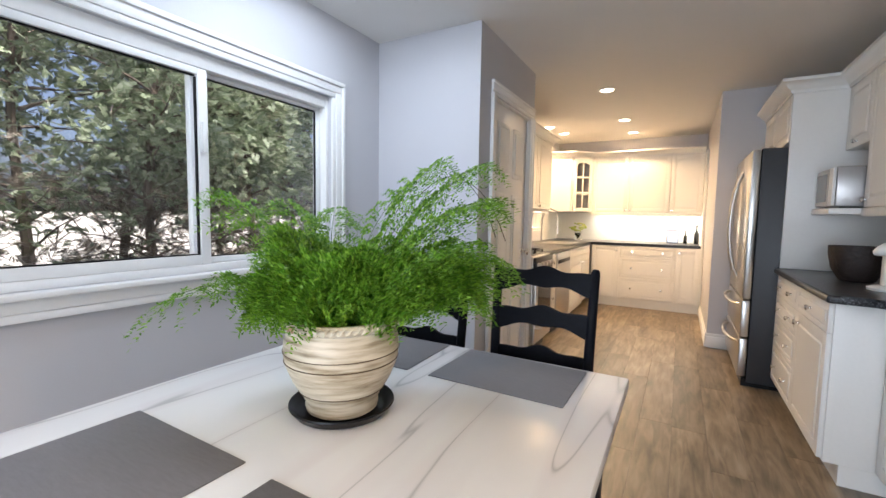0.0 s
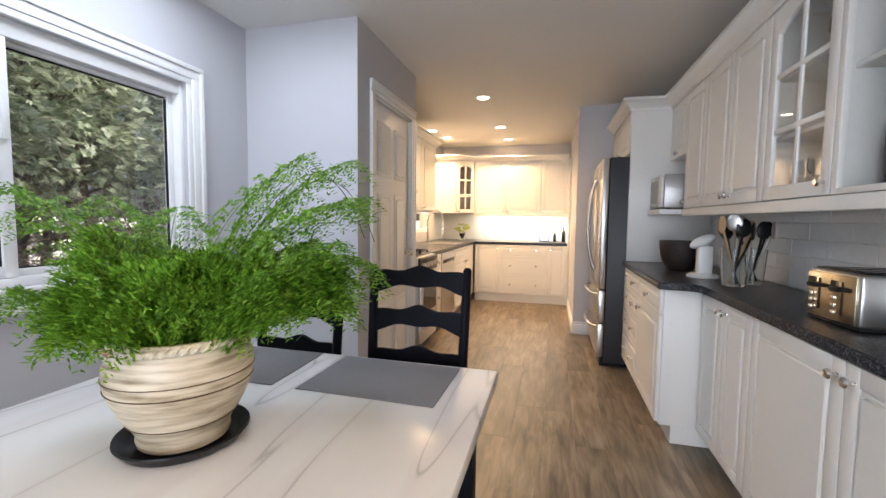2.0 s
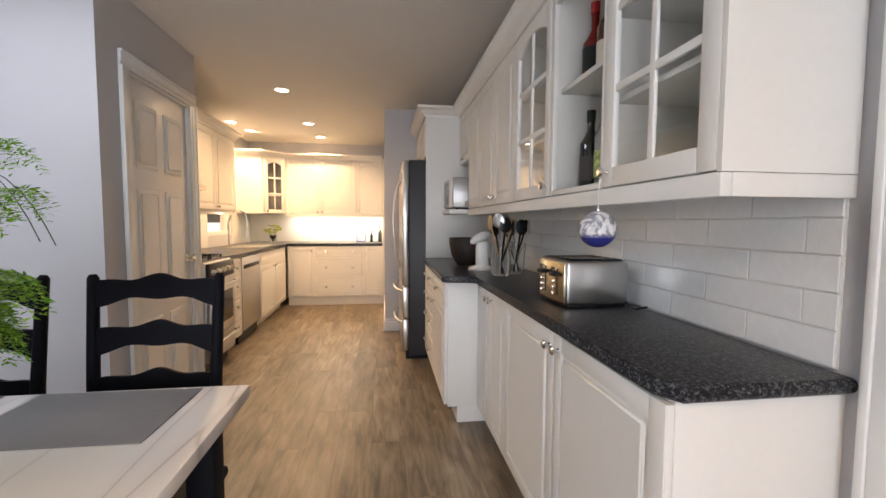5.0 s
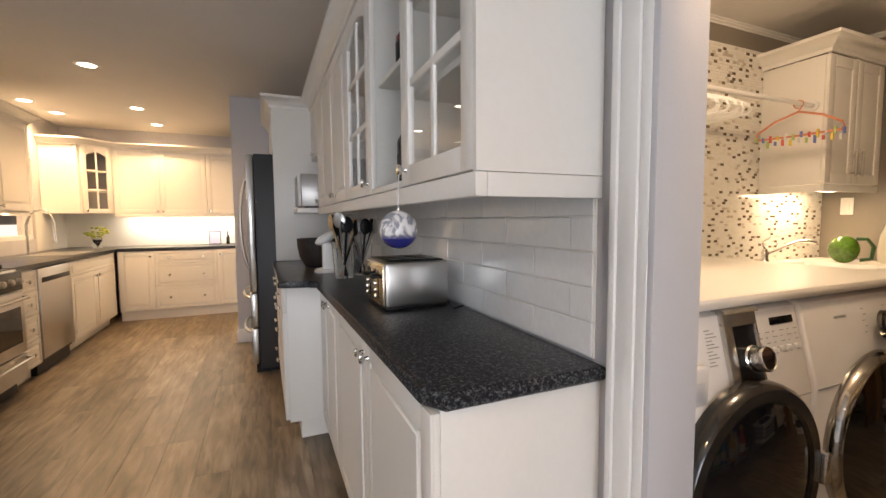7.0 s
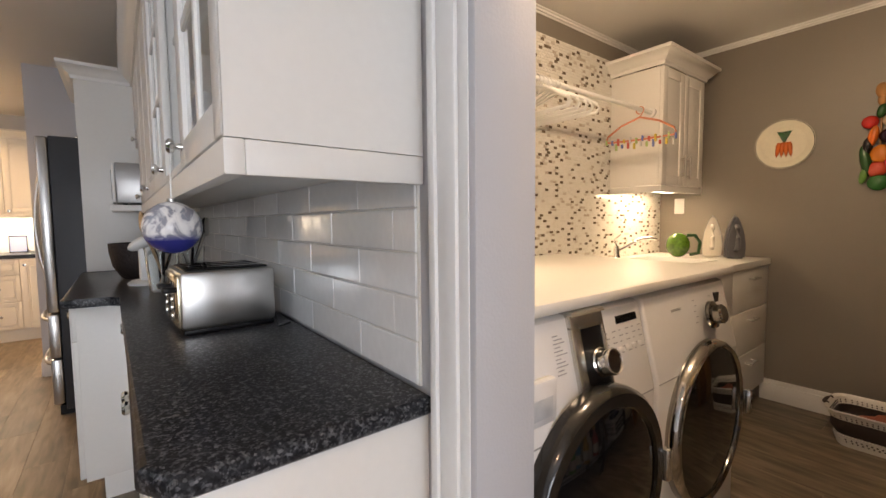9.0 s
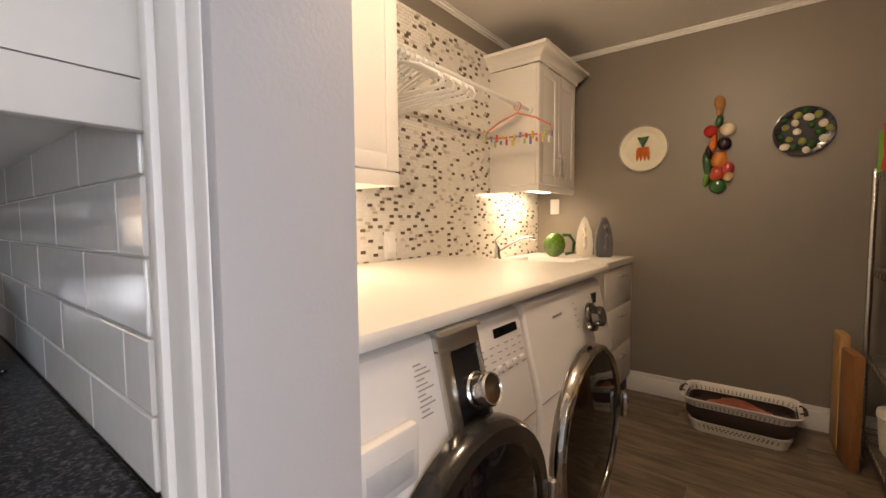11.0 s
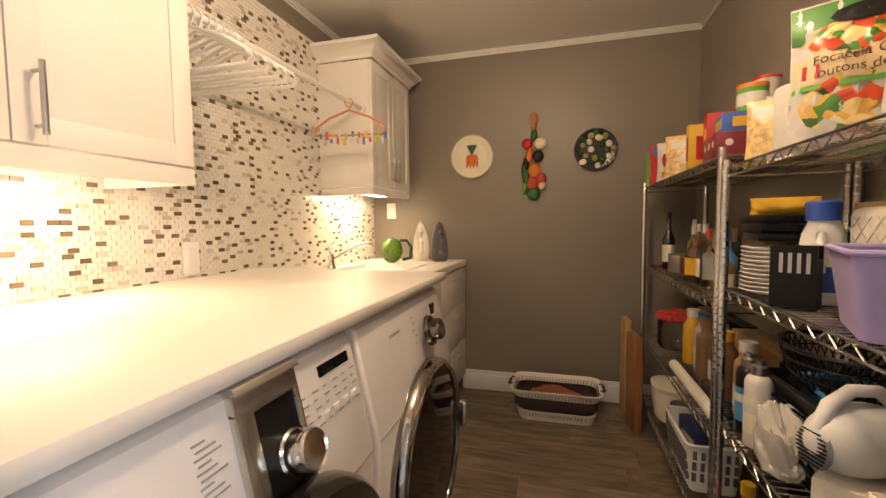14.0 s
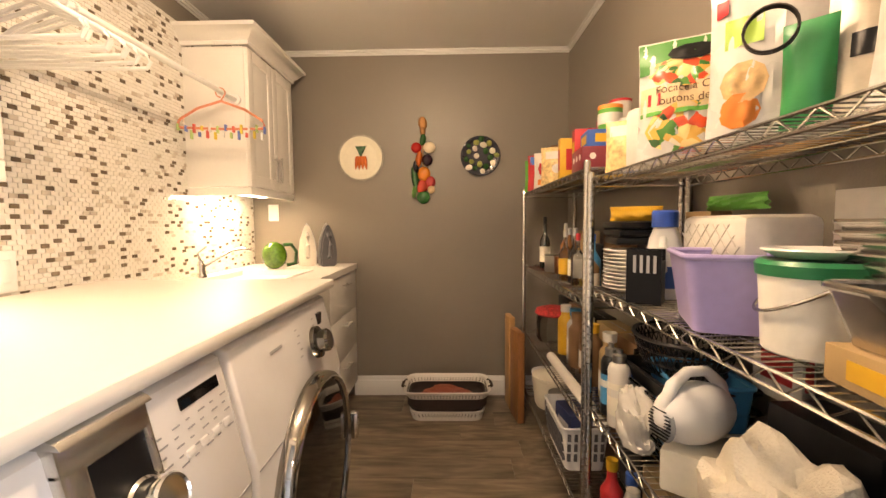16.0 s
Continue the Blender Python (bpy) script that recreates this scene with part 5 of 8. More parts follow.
tagged(ob, "feathery bright green needle fronds", kind="stuff")
bm = bmesh.new()
for pts in SV:
    tube(bm, [tuple(p) for p in pts[::2]], [0.0017 - 0.0012 * k / len(pts[::2]) for k in range(len(pts[::2]))], 4)
part("stem", bm, M_STEM, fern, "thin arching green stems")
bm = bmesh.new()
for dz, dx in ((0.0, 0.0), (-0.016, 0.03)):
    tube(bm, [(-0.06 + dx + 0.30 * f, 0.12 + 0.5 * f - 0.25 * f * f, 0.22 + (0.37 + dz) * math.sin(math.pi * f * 0.85) ** 0.8) for f in [k / 16 for k in range(17)]], 0.0012, 5)
part("dry_runner", bm, M_DRYSTEM, fern, "bare wiry arched stems")

# ---- outside: ground and cedar hedge ----
ground = structure("ground", boxes((-400, -400, -0.5, -1.4, 400, -0.35)), paint("pale_winter_ground", (0.50, 0.48, 0.43), 0.9, vary=0.25, scale=1.5, fine=14, bump=0.4), "pale winter lawn outside the window", "ground")
M_CEDAR = leafy("cedar_leaf", [(0.0, (0.18, 0.235, 0.14)), (0.5, (0.30, 0.36, 0.235)), (1.0, (0.45, 0.50, 0.38))], trans=0.4)
M_BARK = paint("cedar_bark", (0.17, 0.135, 0.11), 0.9, vary=0.3, scale=12, fine=80, bump=0.5, stretch=(3, 3, 0.5))

M_DEADLEAF = leafy("dry_cedar_leaf", [(0.0, (0.13, 0.10, 0.08)), (0.5, (0.24, 0.20, 0.16)), (1.0, (0.40, 0.35, 0.29))], trans=0.3)


def cedar(seed, x, y, h):
    """A tall hedge cedar, bare and twiggy below, with drooping flat sprays above."""
    rng = np.random.default_rng(seed)
    t = thing("cedar_tree", "tall hedge cedar, bare twigs below green sprays", "tree", (x, y, -0.36), 0, "cedar hedge outside")
    bm = bmesh.new()
    lean = rng.normal(0, 0.05, 2)
    trunk = [(lean[0] * z + 0.03 * math.sin(z * 3 + seed), lean[1] * z + 0.03 * math.cos(z * 2.3 + seed), z) for z in np.linspace(0, h, 12)]
    tube(bm, trunk, [0.045 * (1 - 0.8 * k / 11) for k in range(12)], 7)
    part("trunk", bm, M_BARK, t)
    bm = bmesh.new()
    V, F, DV, DF = [], [], [], []
    for k in range(64):
        z = 0.25 + (h - 0.4) * rng.random() ** 0.9
        az = rng.uniform(0, 2 * math.pi)
        ln = rng.uniform(0.35, 0.85) * (1 - 0.35 * z / h)
        rise = rng.uniform(0.1, 0.75)
        b = np.array((lean[0] * z, lean[1] * z, z))
        pts = []
        for j in range(6):
            f = j / 5
            pts.append(b + np.array((math.cos(az + 0.5 * f * rng.normal()), math.sin(az), 0)) * ln * f + np.array((0, 0, rise * ln * f * (1 - 0.35 * f))))
        tube(bm, [tuple(p) for p in pts], [0.013, 0.010, 0.008, 0.006, 0.004, 0.002], 4)
        for j in range(2, 6):
            q = pts[j]
            e = q + rng.normal(0, 0.16, 3)
            tube(bm, [tuple(q), tuple((q + e) / 2 + rng.normal(0, 0.03, 3)), tuple(e)], [0.004, 0.003, 0.0015], 3)
        zz = b[2] + 0.3
        green = min(1.0, max(0.05, (zz - 1.45) / 0.75))
        sprays = int(46 * max(green, 0.5) * (0.5 + rng.random()))
        for s in range(sprays):
            j = rng.integers(2, 6)
            live = rng.random() < green
            VV, FF = (V, F) if live else (DV, DF)
            c = pts[j] + rng.normal(0, 0.12, 3)
            d = np.array((math.cos(az), math.sin(az), -0.25)) + rng.normal(0, 0.45, 3)
            d /= np.linalg.norm(d)
            w = np.cross(d, rng.normal(0, 1, 3))
            w /= np.linalg.norm(w)
            for g in range(9):
                f = (g - 4) / 4
                dd = d * (1 - 0.35 * abs(f)) + w * f * 0.75
                a0 = c + w * f * 0.008 + d * 0.013 * (4 - abs(g - 4))
                ww = np.cross(dd, np.cross(d, w))
                ww = ww / (np.linalg.norm(ww) + 1e-6) * (0.0055 if live else 0.0026)
                L = 0.032 + 0.03 * rng.random()
                n0 = len(VV)
                VV += [tuple(a0 - ww), tuple(a0 + dd * L * 0.5 - ww * 1.2), tuple(a0 + dd * L), tuple(a0 + dd * L * 0.5 + ww * 1.2), tuple(a0 + ww)]
                FF.append((n0, n0 + 1, n0 + 2, n0 + 3, n0 + 4))
    part("twig", bm, M_BARK, t, "bare grey-brown twigs")
    for nm, vs, fs, mt, lb in (("crown", V, F, M_CEDAR, "soft grey-green cedar sprays"), ("dead_spray", DV, DF, M_DEADLEAF, "dry brown inner sprays")):
        me = bpy.data.meshes.new(nm)
        me.from_pydata(vs, [], fs)
        me.materials.append(mt)
        o = new(nm, me)
        o.parent = t
        tagged(o, lb, kind="stuff")
    return t


for k, (x, y, h) in enumerate([(-2.75, -0.6, 3.6), (-3.0, 0.15, 3.9), (-2.7, 0.75, 3.5), (-3.05, 1.35, 3.9), (-2.75, 1.95, 3.7), (-3.0, 2.6, 3.9), (-2.7, 3.2, 3.5), (-3.0, 3.9, 3.8), (-3.3, 4.7, 4.0), (-3.2, 5.6, 3.9), (-3.75, -0.2, 4.2), (-3.8, 1.0, 4.3), (-3.7, 2.2, 4.2), (-3.85, 3.3, 4.3), (-3.9, 4.4, 4.3), (-3.9, 5.4, 4.2), (-4.0, 6.5, 4.3)]):
    cedar(20 + k, x, y, h)

# ---- things on the side worktop ----
CT = 0.911
ts = thing("toaster", "brushed steel four-slice toaster with black top and controls", "toaster", (1.682, 2.025, CT), 2)
part("body", boxes((0, -0.13, 0.012, 0.25, 0.13, 0.175), bev=0.013), M_STEEL, ts)
part("base", boxes((0.006, -0.125, 0.0, 0.244, 0.125, 0.014), bev=0.004), M_BLACK, ts)
part("top_plate", boxes((0.016, -0.115, 0.168, 0.234, 0.115, 0.180), bev=0.005), M_BLACK, ts)
for k in range(4):
    yy = -0.095 + 0.05 * k + (0.012 if k > 1 else 0)
    part("slot", boxes((0.03, yy, 0.1795, 0.22, yy + 0.026, 0.1825)), M_BLACKGLASS, ts, "dark bread slot")
M_WARMSTEEL = paint("warm_steel", (0.60, 0.52, 0.38), 0.22, metal=1, vary=0.04, bump=0)
part("control_face", boxes((-0.006, -0.118, 0.018, 0.003, 0.118, 0.165), bev=0.004), M_WARMSTEEL, ts, "polished control face")
for s in (-0.06, 0.05):
    part("lever", boxes((-0.035, s - 0.022, 0.115, -0.004, s + 0.022, 0.13), bev=0.005), M_BLACK, ts)
    part("lever_slot", boxes((-0.0075, s - 0.004, 0.04, -0.005, s + 0.004, 0.145)), M_BLACK, ts)
    for j in range(3):
        part("button", boxes((-0.011, s + 0.028, 0.035 + 0.024 * j, -0.005, s + 0.046, 0.049 + 0.024 * j), bev=0.002), M_CHROME, ts)
    part("dial_screen", boxes((-0.009, s + 0.024, 0.115, -0.005, s + 0.052, 0.146)), M_BLACKGLASS, ts)
part("power_cord", tube(bmesh.new(), [(0.249, -0.02, 0.03), (0.262, -0.06, 0.035), (0.25, -0.13, 0.008), (0.235, -0.2, 0.006), (0.255, -0.235, 0.02)], 0.0035, 6), M_BLACK, ts, "black power cord")

jar = thing("utensil_jar", "clear glass jar packed with kitchen utensils", "jar", (1.715, 2.88, CT))
M_JARGLASS = glass("thin_glass", (0.92, 0.95, 0.95))
part("jar", lathe(bmesh.new(), [(0, 0), (0.05, 0), (0.055, 0.01), (0.068, 0.19), (0.071, 0.2), (0.066, 0.2), (0.05, 0.012), (0, 0.012)], 28), M_JARGLASS, jar)
M_WOODSPOON = paint("beech", (0.50, 0.33, 0.18), 0.55, vary=0.12, stretch=(2, 2, 12))
jr = random.Random(3)
for k in range(9):
    a = k * 2.4
    lx, ly = 0.05 * math.cos(a), 0.05 * math.sin(a)
    hh = 0.25 + 0.06 * jr.random()
    mt = (M_WOODSPOON, M_BLACK, M_BLACK, M_STEEL)[k % 4]
    bm = tube(bmesh.new(), [(-lx * 0.4, -ly * 0.4, 0.014), (lx * 1.3, ly * 1.3, hh)], 0.006, 6)
    hd = Matrix.Translation((lx * 1.45, ly * 1.45, hh + 0.03)) @ Matrix.Rotation(a, 4, 'Z') @ Matrix.Diagonal((0.2, 1, 1.3, 1))
    bmesh.ops.create_uvsphere(bm, u_segments=12, v_segments=8, radius=0.036, matrix=hd)
    part("utensil", bm, mt, jar, ("beech wood spoon", "black nylon ladle", "black nylon turner", "steel whisk spoon")[k % 4])
jar2 = thing("utensil_jar", "dark tumbler holding black turners beside the glass jar", "jar", (1.84, 2.98, CT))
part("jar", lathe(bmesh.new(), [(0, 0), (0.05, 0), (0.062, 0.19), (0.058, 0.19), (0.047, 0.01), (0, 0.01)], 24), M_JARGLASS, jar2)
for k in range(6):
    a = k * 1.1 + 0.4
    lx, ly = 0.045 * math.cos(a), 0.045 * math.sin(a)
    bm = tube(bmesh.new(), [(-lx * 0.4, -ly * 0.4, 0.014), (lx * 1.5, ly * 1.5, 0.26)], 0.006, 6)
    bmesh.ops.create_uvsphere(bm, u_segments=10, v_segments=8, radius=0.034, matrix=Matrix.Translation((lx * 1.7, ly * 1.7, 0.29)) @ Matrix.Rotation(a, 4, 'Z') @ Matrix.Diagonal((0.25, 1, 1.4, 1)))
    part("utensil", bm, (M_BLACK, M_STEEL)[k % 2], jar2)
scale = thing("kitchen_scale", "white upright kitchen scale with a round base", "kitchen scale", (1.67, 3.20, CT), 0)
part("foot", lathe(bmesh.new(), [(0, 0), (0.085, 0), (0.088, 0.012), (0.07, 0.022), (0, 0.024)], 28), M_WHITEPL, scale)
part("column", boxes((-0.035, -0.03, 0.02, 0.045, 0.035, 0.19), bev=0.012), M_WHITEPL, scale)
hd = bmesh.new()
bmesh.ops.create_uvsphere(hd, u_segments=20, v_segments=12, radius=0.075, matrix=Matrix.Translation((-0.01, 0, 0.215)) @ Matrix.Rotation(radians(-28), 4, "Y") @ Matrix.Diagonal((1.0, 0.6, 0.42, 1)))
part("head", hd, M_WHITEPL, scale)
bowl = solo("dark_bowl", lathe(bmesh.new(), [(0, 0), (0.07, 0), (0.08, 0.01), (0.115, 0.07), (0.13, 0.15), (0.132, 0.20), (0.124, 0.2), (0.105, 0.08), (0.06, 0.02), (0, 0.02)], 36), paint("dark_wicker", (0.022, 0.014, 0.012), 0.6, vary=0.4, scale=40, bump=0.5), "large dark woven bowl at the back of the worktop", "bowl", (1.64, 3.56, CT))

# bauble on a ribbon from the glass-door knob
bb = thing("hanging_bauble", "clear and blue glass bauble hanging on a white ribbon", "ornament", (1.655, 1.625, 1.21))
m_b, n_b, l_b, p_b = nodes("streaked_bauble_glass")
tcb = n_b.new("ShaderNodeTexCoord")
nb = n_b.new("ShaderNodeTexNoise")
nb.inputs["Scale"].default_value, nb.inputs["Detail"].default_value, nb.inputs["Distortion"].default_value = 22, 6, 2.0
l_b.new(tcb.outputs["Object"], nb.inputs[0])
sx = n_b.new("ShaderNodeSeparateXYZ")
l_b.new(tcb.outputs["Object"], sx.inputs[0])
lo = ramp(n_b, [(0.42, (0.30, 0.31, 0.36)), (0.5, (0.72, 0.72, 0.74)), (0.62, (0.86, 0.86, 0.86))])
l_b.new(nb.outputs[0], lo.inputs[0])
mr = n_b.new("ShaderNodeMapRange")
mr.inputs[1].default_value, mr.inputs[2].default_value = -0.012, -0.026
l_b.new(sx.outputs[2], mr.inputs[0])
mxb = n_b.new("ShaderNodeMix")
mxb.data_type = 'RGBA'
mxb.inputs[7].default_value = (0.03, 0.035, 0.22, 1)
l_b.new(mr.outputs[0], mxb.inputs[0])
l_b.new(lo.outputs[0], mxb.inputs[6])
l_b.new(mxb.outputs[2], p_b.inputs["Base Color"])
p_b.inputs["Roughness"].default_value = 0.08
bm = bmesh.new()
bmesh.ops.create_uvsphere(bm, u_segments=32, v_segments=20, radius=0.055)
part("ball", bm, m_b, bb)
part("cap", lathe(bmesh.new(), [(0.009, 0.053), (0.009, 0.061), (0, 0.063)], 12), M_STEEL, bb)
part("ribbon", tube(bmesh.new(), [(0, 0, 0.061), (0.0, 0.0, 0.12), (0.004, 0.0, 0.166)], 0.0018, 5), M_WHITEPL, bb)

# ---- bottles in the niche, glassware behind panes ----


def bottle(name, label, at, h, r, mat, cap_mat, lab_mat=None, shoulder=0.55, neck=0.3, group="bottles in the open niche", lab=(0.12, 0.42)):
    b = thing(name, label, "bottle", at, 0, group)
    s = shoulder * h
    part("glass", lathe(bmesh.new(), [(0, 0), (r * 0.92, 0), (r, 0.006), (r, s * 0.95), (r * 0.93, s), (r * 0.6, s + 0.07 * h), (r * neck, s + 0.15 * h), (r * neck * 0.95, h * 0.93), (r * neck, h * 0.94), (0, h * 0.94)], 24), mat, b)
    part("cap", lathe(bmesh.new(), [(r * neck * 1.12, h * 0.86), (r * neck * 1.15, h * 0.998), (r * neck, h), (0, h)], 16), cap_mat, b)
    if lab_mat:
        part("label", lathe(bmesh.new(), [(r + 0.0006, h * lab[0]), (r + 0.0008, h * lab[1])], 24), lab_mat, b)
    return b


M_DKGLASS = paint("dark_bottle_glass", (0.008, 0.010, 0.007), 0.07, coat=0.5, bump=0)
M_REDLIQ = paint("amber_red_liquor", (0.20, 0.012, 0.008), 0.08, coat=0.5, bump=0)
M_CREAMLAB = paint("paper_label", (0.72, 0.68, 0.58), 0.6, vary=0.1, scale=40)
M_GREENCAP = paint("green_foil", (0.02, 0.22, 0.06), 0.3, metal=0.6)
M_REDCAP = paint("red_wax", (0.40, 0.015, 0.02), 0.35)
M_GOLD = paint("gold_foil", (0.62, 0.42, 0.12), 0.3, metal=1)
SH0, SH1 = UZ0 + 0.0185, UZ0 + 0.4185
bottle("wine_bottle", "black wine bottle with a dark label", (1.80, 1.965, SH0), 0.30, 0.040, M_DKGLASS, M_BLACK, paint("dark_label", (0.05, 0.04, 0.04), 0.5), 0.6, 0.36)
bottle("liqueur_bottle", "clear bottle with a green cap and fruit label", (1.80, 1.86, SH0), 0.31, 0.036, M_JARGLASS, M_GREENCAP, paint("fruit_label", (0.45, 0.52, 0.2), 0.5, vary=0.8, scale=45), 0.62, 0.4)
bottle("gin_bottle", "slim clear bottle with a tall white label", (1.81, 1.77, SH0), 0.27, 0.037, M_JARGLASS, M_WHITEPL, paint("white_label", (0.66, 0.66, 0.7), 0.5, vary=0.15, scale=60), 0.72, 0.42, lab=(0.1, 0.68))
bottle("brandy_bottle", "red liquor bottle with a red cap and gold script", (1.80, 1.955, SH1), 0.29, 0.043, M_REDLIQ, M_REDCAP, M_BLACK, 0.5, 0.34)
bottle("whiskey_bottle", "square amber whiskey bottle with a white label", (1.80, 1.85, SH1), 0.25, 0.042, paint("amber_whiskey", (0.10, 0.03, 0.006), 0.08, coat=0.5), M_BLACK, M_CREAMLAB, 0.66, 0.4)
bottle("rum_bottle", "tall amber bottle with a gold cap", (1.86, 1.77, SH1), 0.27, 0.037, paint("amber_rum", (0.16, 0.06, 0.012), 0.08, coat=0.5), M_GOLD, M_CREAMLAB, 0.62, 0.4)


def stem_glass(at, mat, h=0.15):
    return solo("wine_glass", lathe(bmesh.new(), [(0, 0), (0.032, 0), (0.03, 0.003), (0.004, 0.008), (0.0035, h * 0.45), (0.02, h * 0.52), (0.034, h * 0.7), (0.031, h), (0.029, h), (0.032, h * 0.7), (0.016, h * 0.54), (0, h * 0.5)], 20), mat, "stemmed glass inside the wall cabinet", "glass", at, 0, "glassware behind the panes")


M_GOLDGLASS = paint("gold_glass", (0.55, 0.38, 0.10), 0.15, metal=0.7)
for k, (x, y, z, mt) in enumerate([(1.80, 2.20, 0.0185, M_GOLDGLASS), (1.82, 2.28, 0.0185, M_GOLDGLASS), (1.80, 2.38, 0.0185, M_JARGLASS), (1.88, 2.33, 0.0185, M_GOLDGLASS), (1.80, 2.25, 0.269, M_JARGLASS), (1.84, 2.36, 0.269, M_JARGLASS), (1.80, 2.3, 0.519, M_GOLDGLASS)]):
    stem_glass((x, y, UZ0 + z), mt)
solo("green_bowl", lathe(bmesh.new(), [(0, 0), (0.035, 0), (0.05, 0.02), (0.065, 0.06), (0.062, 0.06), (0.045, 0.02), (0, 0.006)], 28), paint("green_glaze", (0.05, 0.45, 0.10), 0.2), "small bright green bowl behind glass", "bowl", (1.85, 1.36, UZ0 + 0.019))
pl = solo("display_plate", lathe(bmesh.new(), [(0, 0.006), (0.07, 0.006), (0.085, 0.012), (0.125, 0.02), (0.127, 0.017), (0.085, 0.006), (0.07, 0), (0, 0)], 40), paint("china_plate", (0.70, 0.73, 0.76), 0.2, vary=0.12, scale=25), "pale china plate propped up in the cabinet", "plate")
pl.matrix_world = pose(1.93, 1.38, UZ0 + 0.52 + 0.131, 0, -78, 0)

# ---- far kitchen worktop things ----
tab = thing("tablet", "small black tablet on a stand by the splashback", "tablet", (0.66, 7.2, CT), 0)
part("case", boxes((-0.075, -0.006, 0.0, 0.075, 0.006, 0.19), bev=0.004), M_BLACK, tab)
part("screen", boxes((-0.066, -0.0075, 0.012, 0.066, -0.0058, 0.178)), glow("tablet_screen", (0.12, 0.22, 0.45), 0.8), tab, "dim blue lit screen")
bottle("oil_bottle", "small dark oil bottle on the worktop", (0.82, 7.24, CT), 0.19, 0.024, M_DKGLASS, M_BLACK, None, group="kitchen bottles")
bottle("vinegar_bottle", "dark green bottle at the end of the worktop", (0.955, 7.25, CT), 0.27, 0.03, M_DKGLASS, M_BLACK, None, group="kitchen bottles")
fv = thing("flower_vase", "clear vase of yellow-green flowers beside the tap", "vase", (-0.62, 6.98, CT))
part("vase", lathe(bmesh.new(), [(0, 0), (0.05, 0), (0.055, 0.05), (0.045, 0.11), (0.06, 0.13), (0.056, 0.13), (0.04, 0.108), (0, 0.01)], 20), M_JARGLASS, fv)
rf = np.random.default_rng(4)
bm = bmesh.new()
for k in range(36):
    v = rf.normal(0, 1, 3)
    v /= np.linalg.norm(v)
    bmesh.ops.create_icosphere(bm, subdivisions=1, radius=0.022, matrix=Matrix.Translation((v[0] * 0.12, v[1] * 0.1, 0.2 + v[2] * 0.06)) @ Matrix.Diagonal((1, 1, 0.6, 1)))
tagged(part("flowers", bm, leafy("flower_heads", [(0, (0.10, 0.22, 0.03)), (0.5, (0.35, 0.45, 0.05)), (1, (0.55, 0.50, 0.08))], trans=0.1), fv, "loose heads of yellow-green flowers"), kind="stuff")
kt = thing("kitchen_tap", "tall chrome spring tap over the kitchen sink", "tap", (-0.92, 6.05, CT), 90)
part("spout", tube(bmesh.new(), [(0, 0, 0), (0, 0, 0.3), (0, -0.04, 0.42), (0, -0.12, 0.46), (0, -0.2, 0.42), (0, -0.22, 0.32), (0, -0.22, 0.22)], 0.012, 10), M_CHROME, kt)
part("spray_head", tube(bmesh.new(), [(0, -0.22, 0.22), (0, -0.22, 0.12)], [0.014, 0.018], 12), M_CHROME, kt)
part("lever", tube(bmesh.new(), [(0.0, 0, 0.1), (0.09, 0, 0.14)], 0.006, 8), M_CHROME, kt)
solo("kitchen_sink", boxes((-0.86, 5.72, 0.9105, -0.46, 6.38, 0.914), (-0.84, 5.74, 0.914, -0.48, 6.36, 0.9155)), M_STEEL, "stainless sink set in the worktop", "sink")
solo("paper_towel_roll", lathe(bmesh.new(), [(0.02, 0.01), (0.06, 0.01), (0.06, 0.27), (0.02, 0.27)], 28), paint("paper_towel", (0.78, 0.77, 0.74), 0.9, bump=0.3), "white paper towel roll standing on the worktop", "paper roll", (-0.93, 5.0, CT))

# ---- laundry: wire shelving ----
SYF, SYB = 0.305, -0.015


def wire_unit(x0, x1, levels, top):
    u = thing("wire_shelving", "chrome wire shelving unit loaded with pantry goods", "shelving", (0, 0, 0), 0, "wire shelving units")
    for x in (x0, x1):
        for y in (SYF, SYB):
            bm = tube(bmesh.new(), [(x, y, 0.0), (x, y, 0.02), (x, y, top), (x, y, top + 0.006)], [0.017, 0.0125, 0.0125, 0.010], 12)
            k = 0
            z = 0.06
            while z < top - 0.02:
                lathe(bm, [(0.0128, z), (0.0134, z + 0.004), (0.0128, z + 0.008)], 12, Matrix.Translation((x, y, 0)))
                z += 0.0254
            part("post", bm, M_WIRE, u)
    for z in levels:
        bm = bmesh.new()
        for y in (SYF, SYB):
            for dz in (0, -0.026):
                tube(bm, [(x0, y, z + dz), (x1, y, z + dz)], 0.0032, 6)
            n = int((x1 - x0) / 0.034)
            pts = [(x0 + (x1 - x0) * k / n, y, z - (0.026 if k % 2 else 0)) for k in range(n + 1)]
            tube(bm, pts, 0.0022, 5)
        for x in (x0, x1):
            for dz in (0, -0.026):
                tube(bm, [(x, SYB, z + dz), (x, SYF, z + dz)], 0.0032, 6)
        sh = part("shelf_frame", bm, M_WIRE, u, "trussed wire rim")
        bm = bmesh.new()
        n = int((x1 - x0) / 0.024)
        for k in range(1, n):
            x = x0 + (x1 - x0) * k / n
            tube(bm, [(x, SYB, z + 0.002), (x, SYF, z + 0.002)], 0.0016, 4)
        for y in (0.06, 0.145, 0.23):
            tube(bm, [(x0, y, z - 0.002), (x1, y, z - 0.002)], 0.0024, 5)
        tagged(part("wire_deck", bm, M_WIRE, sh, "close parallel wires"), kind="stuff")
    return u


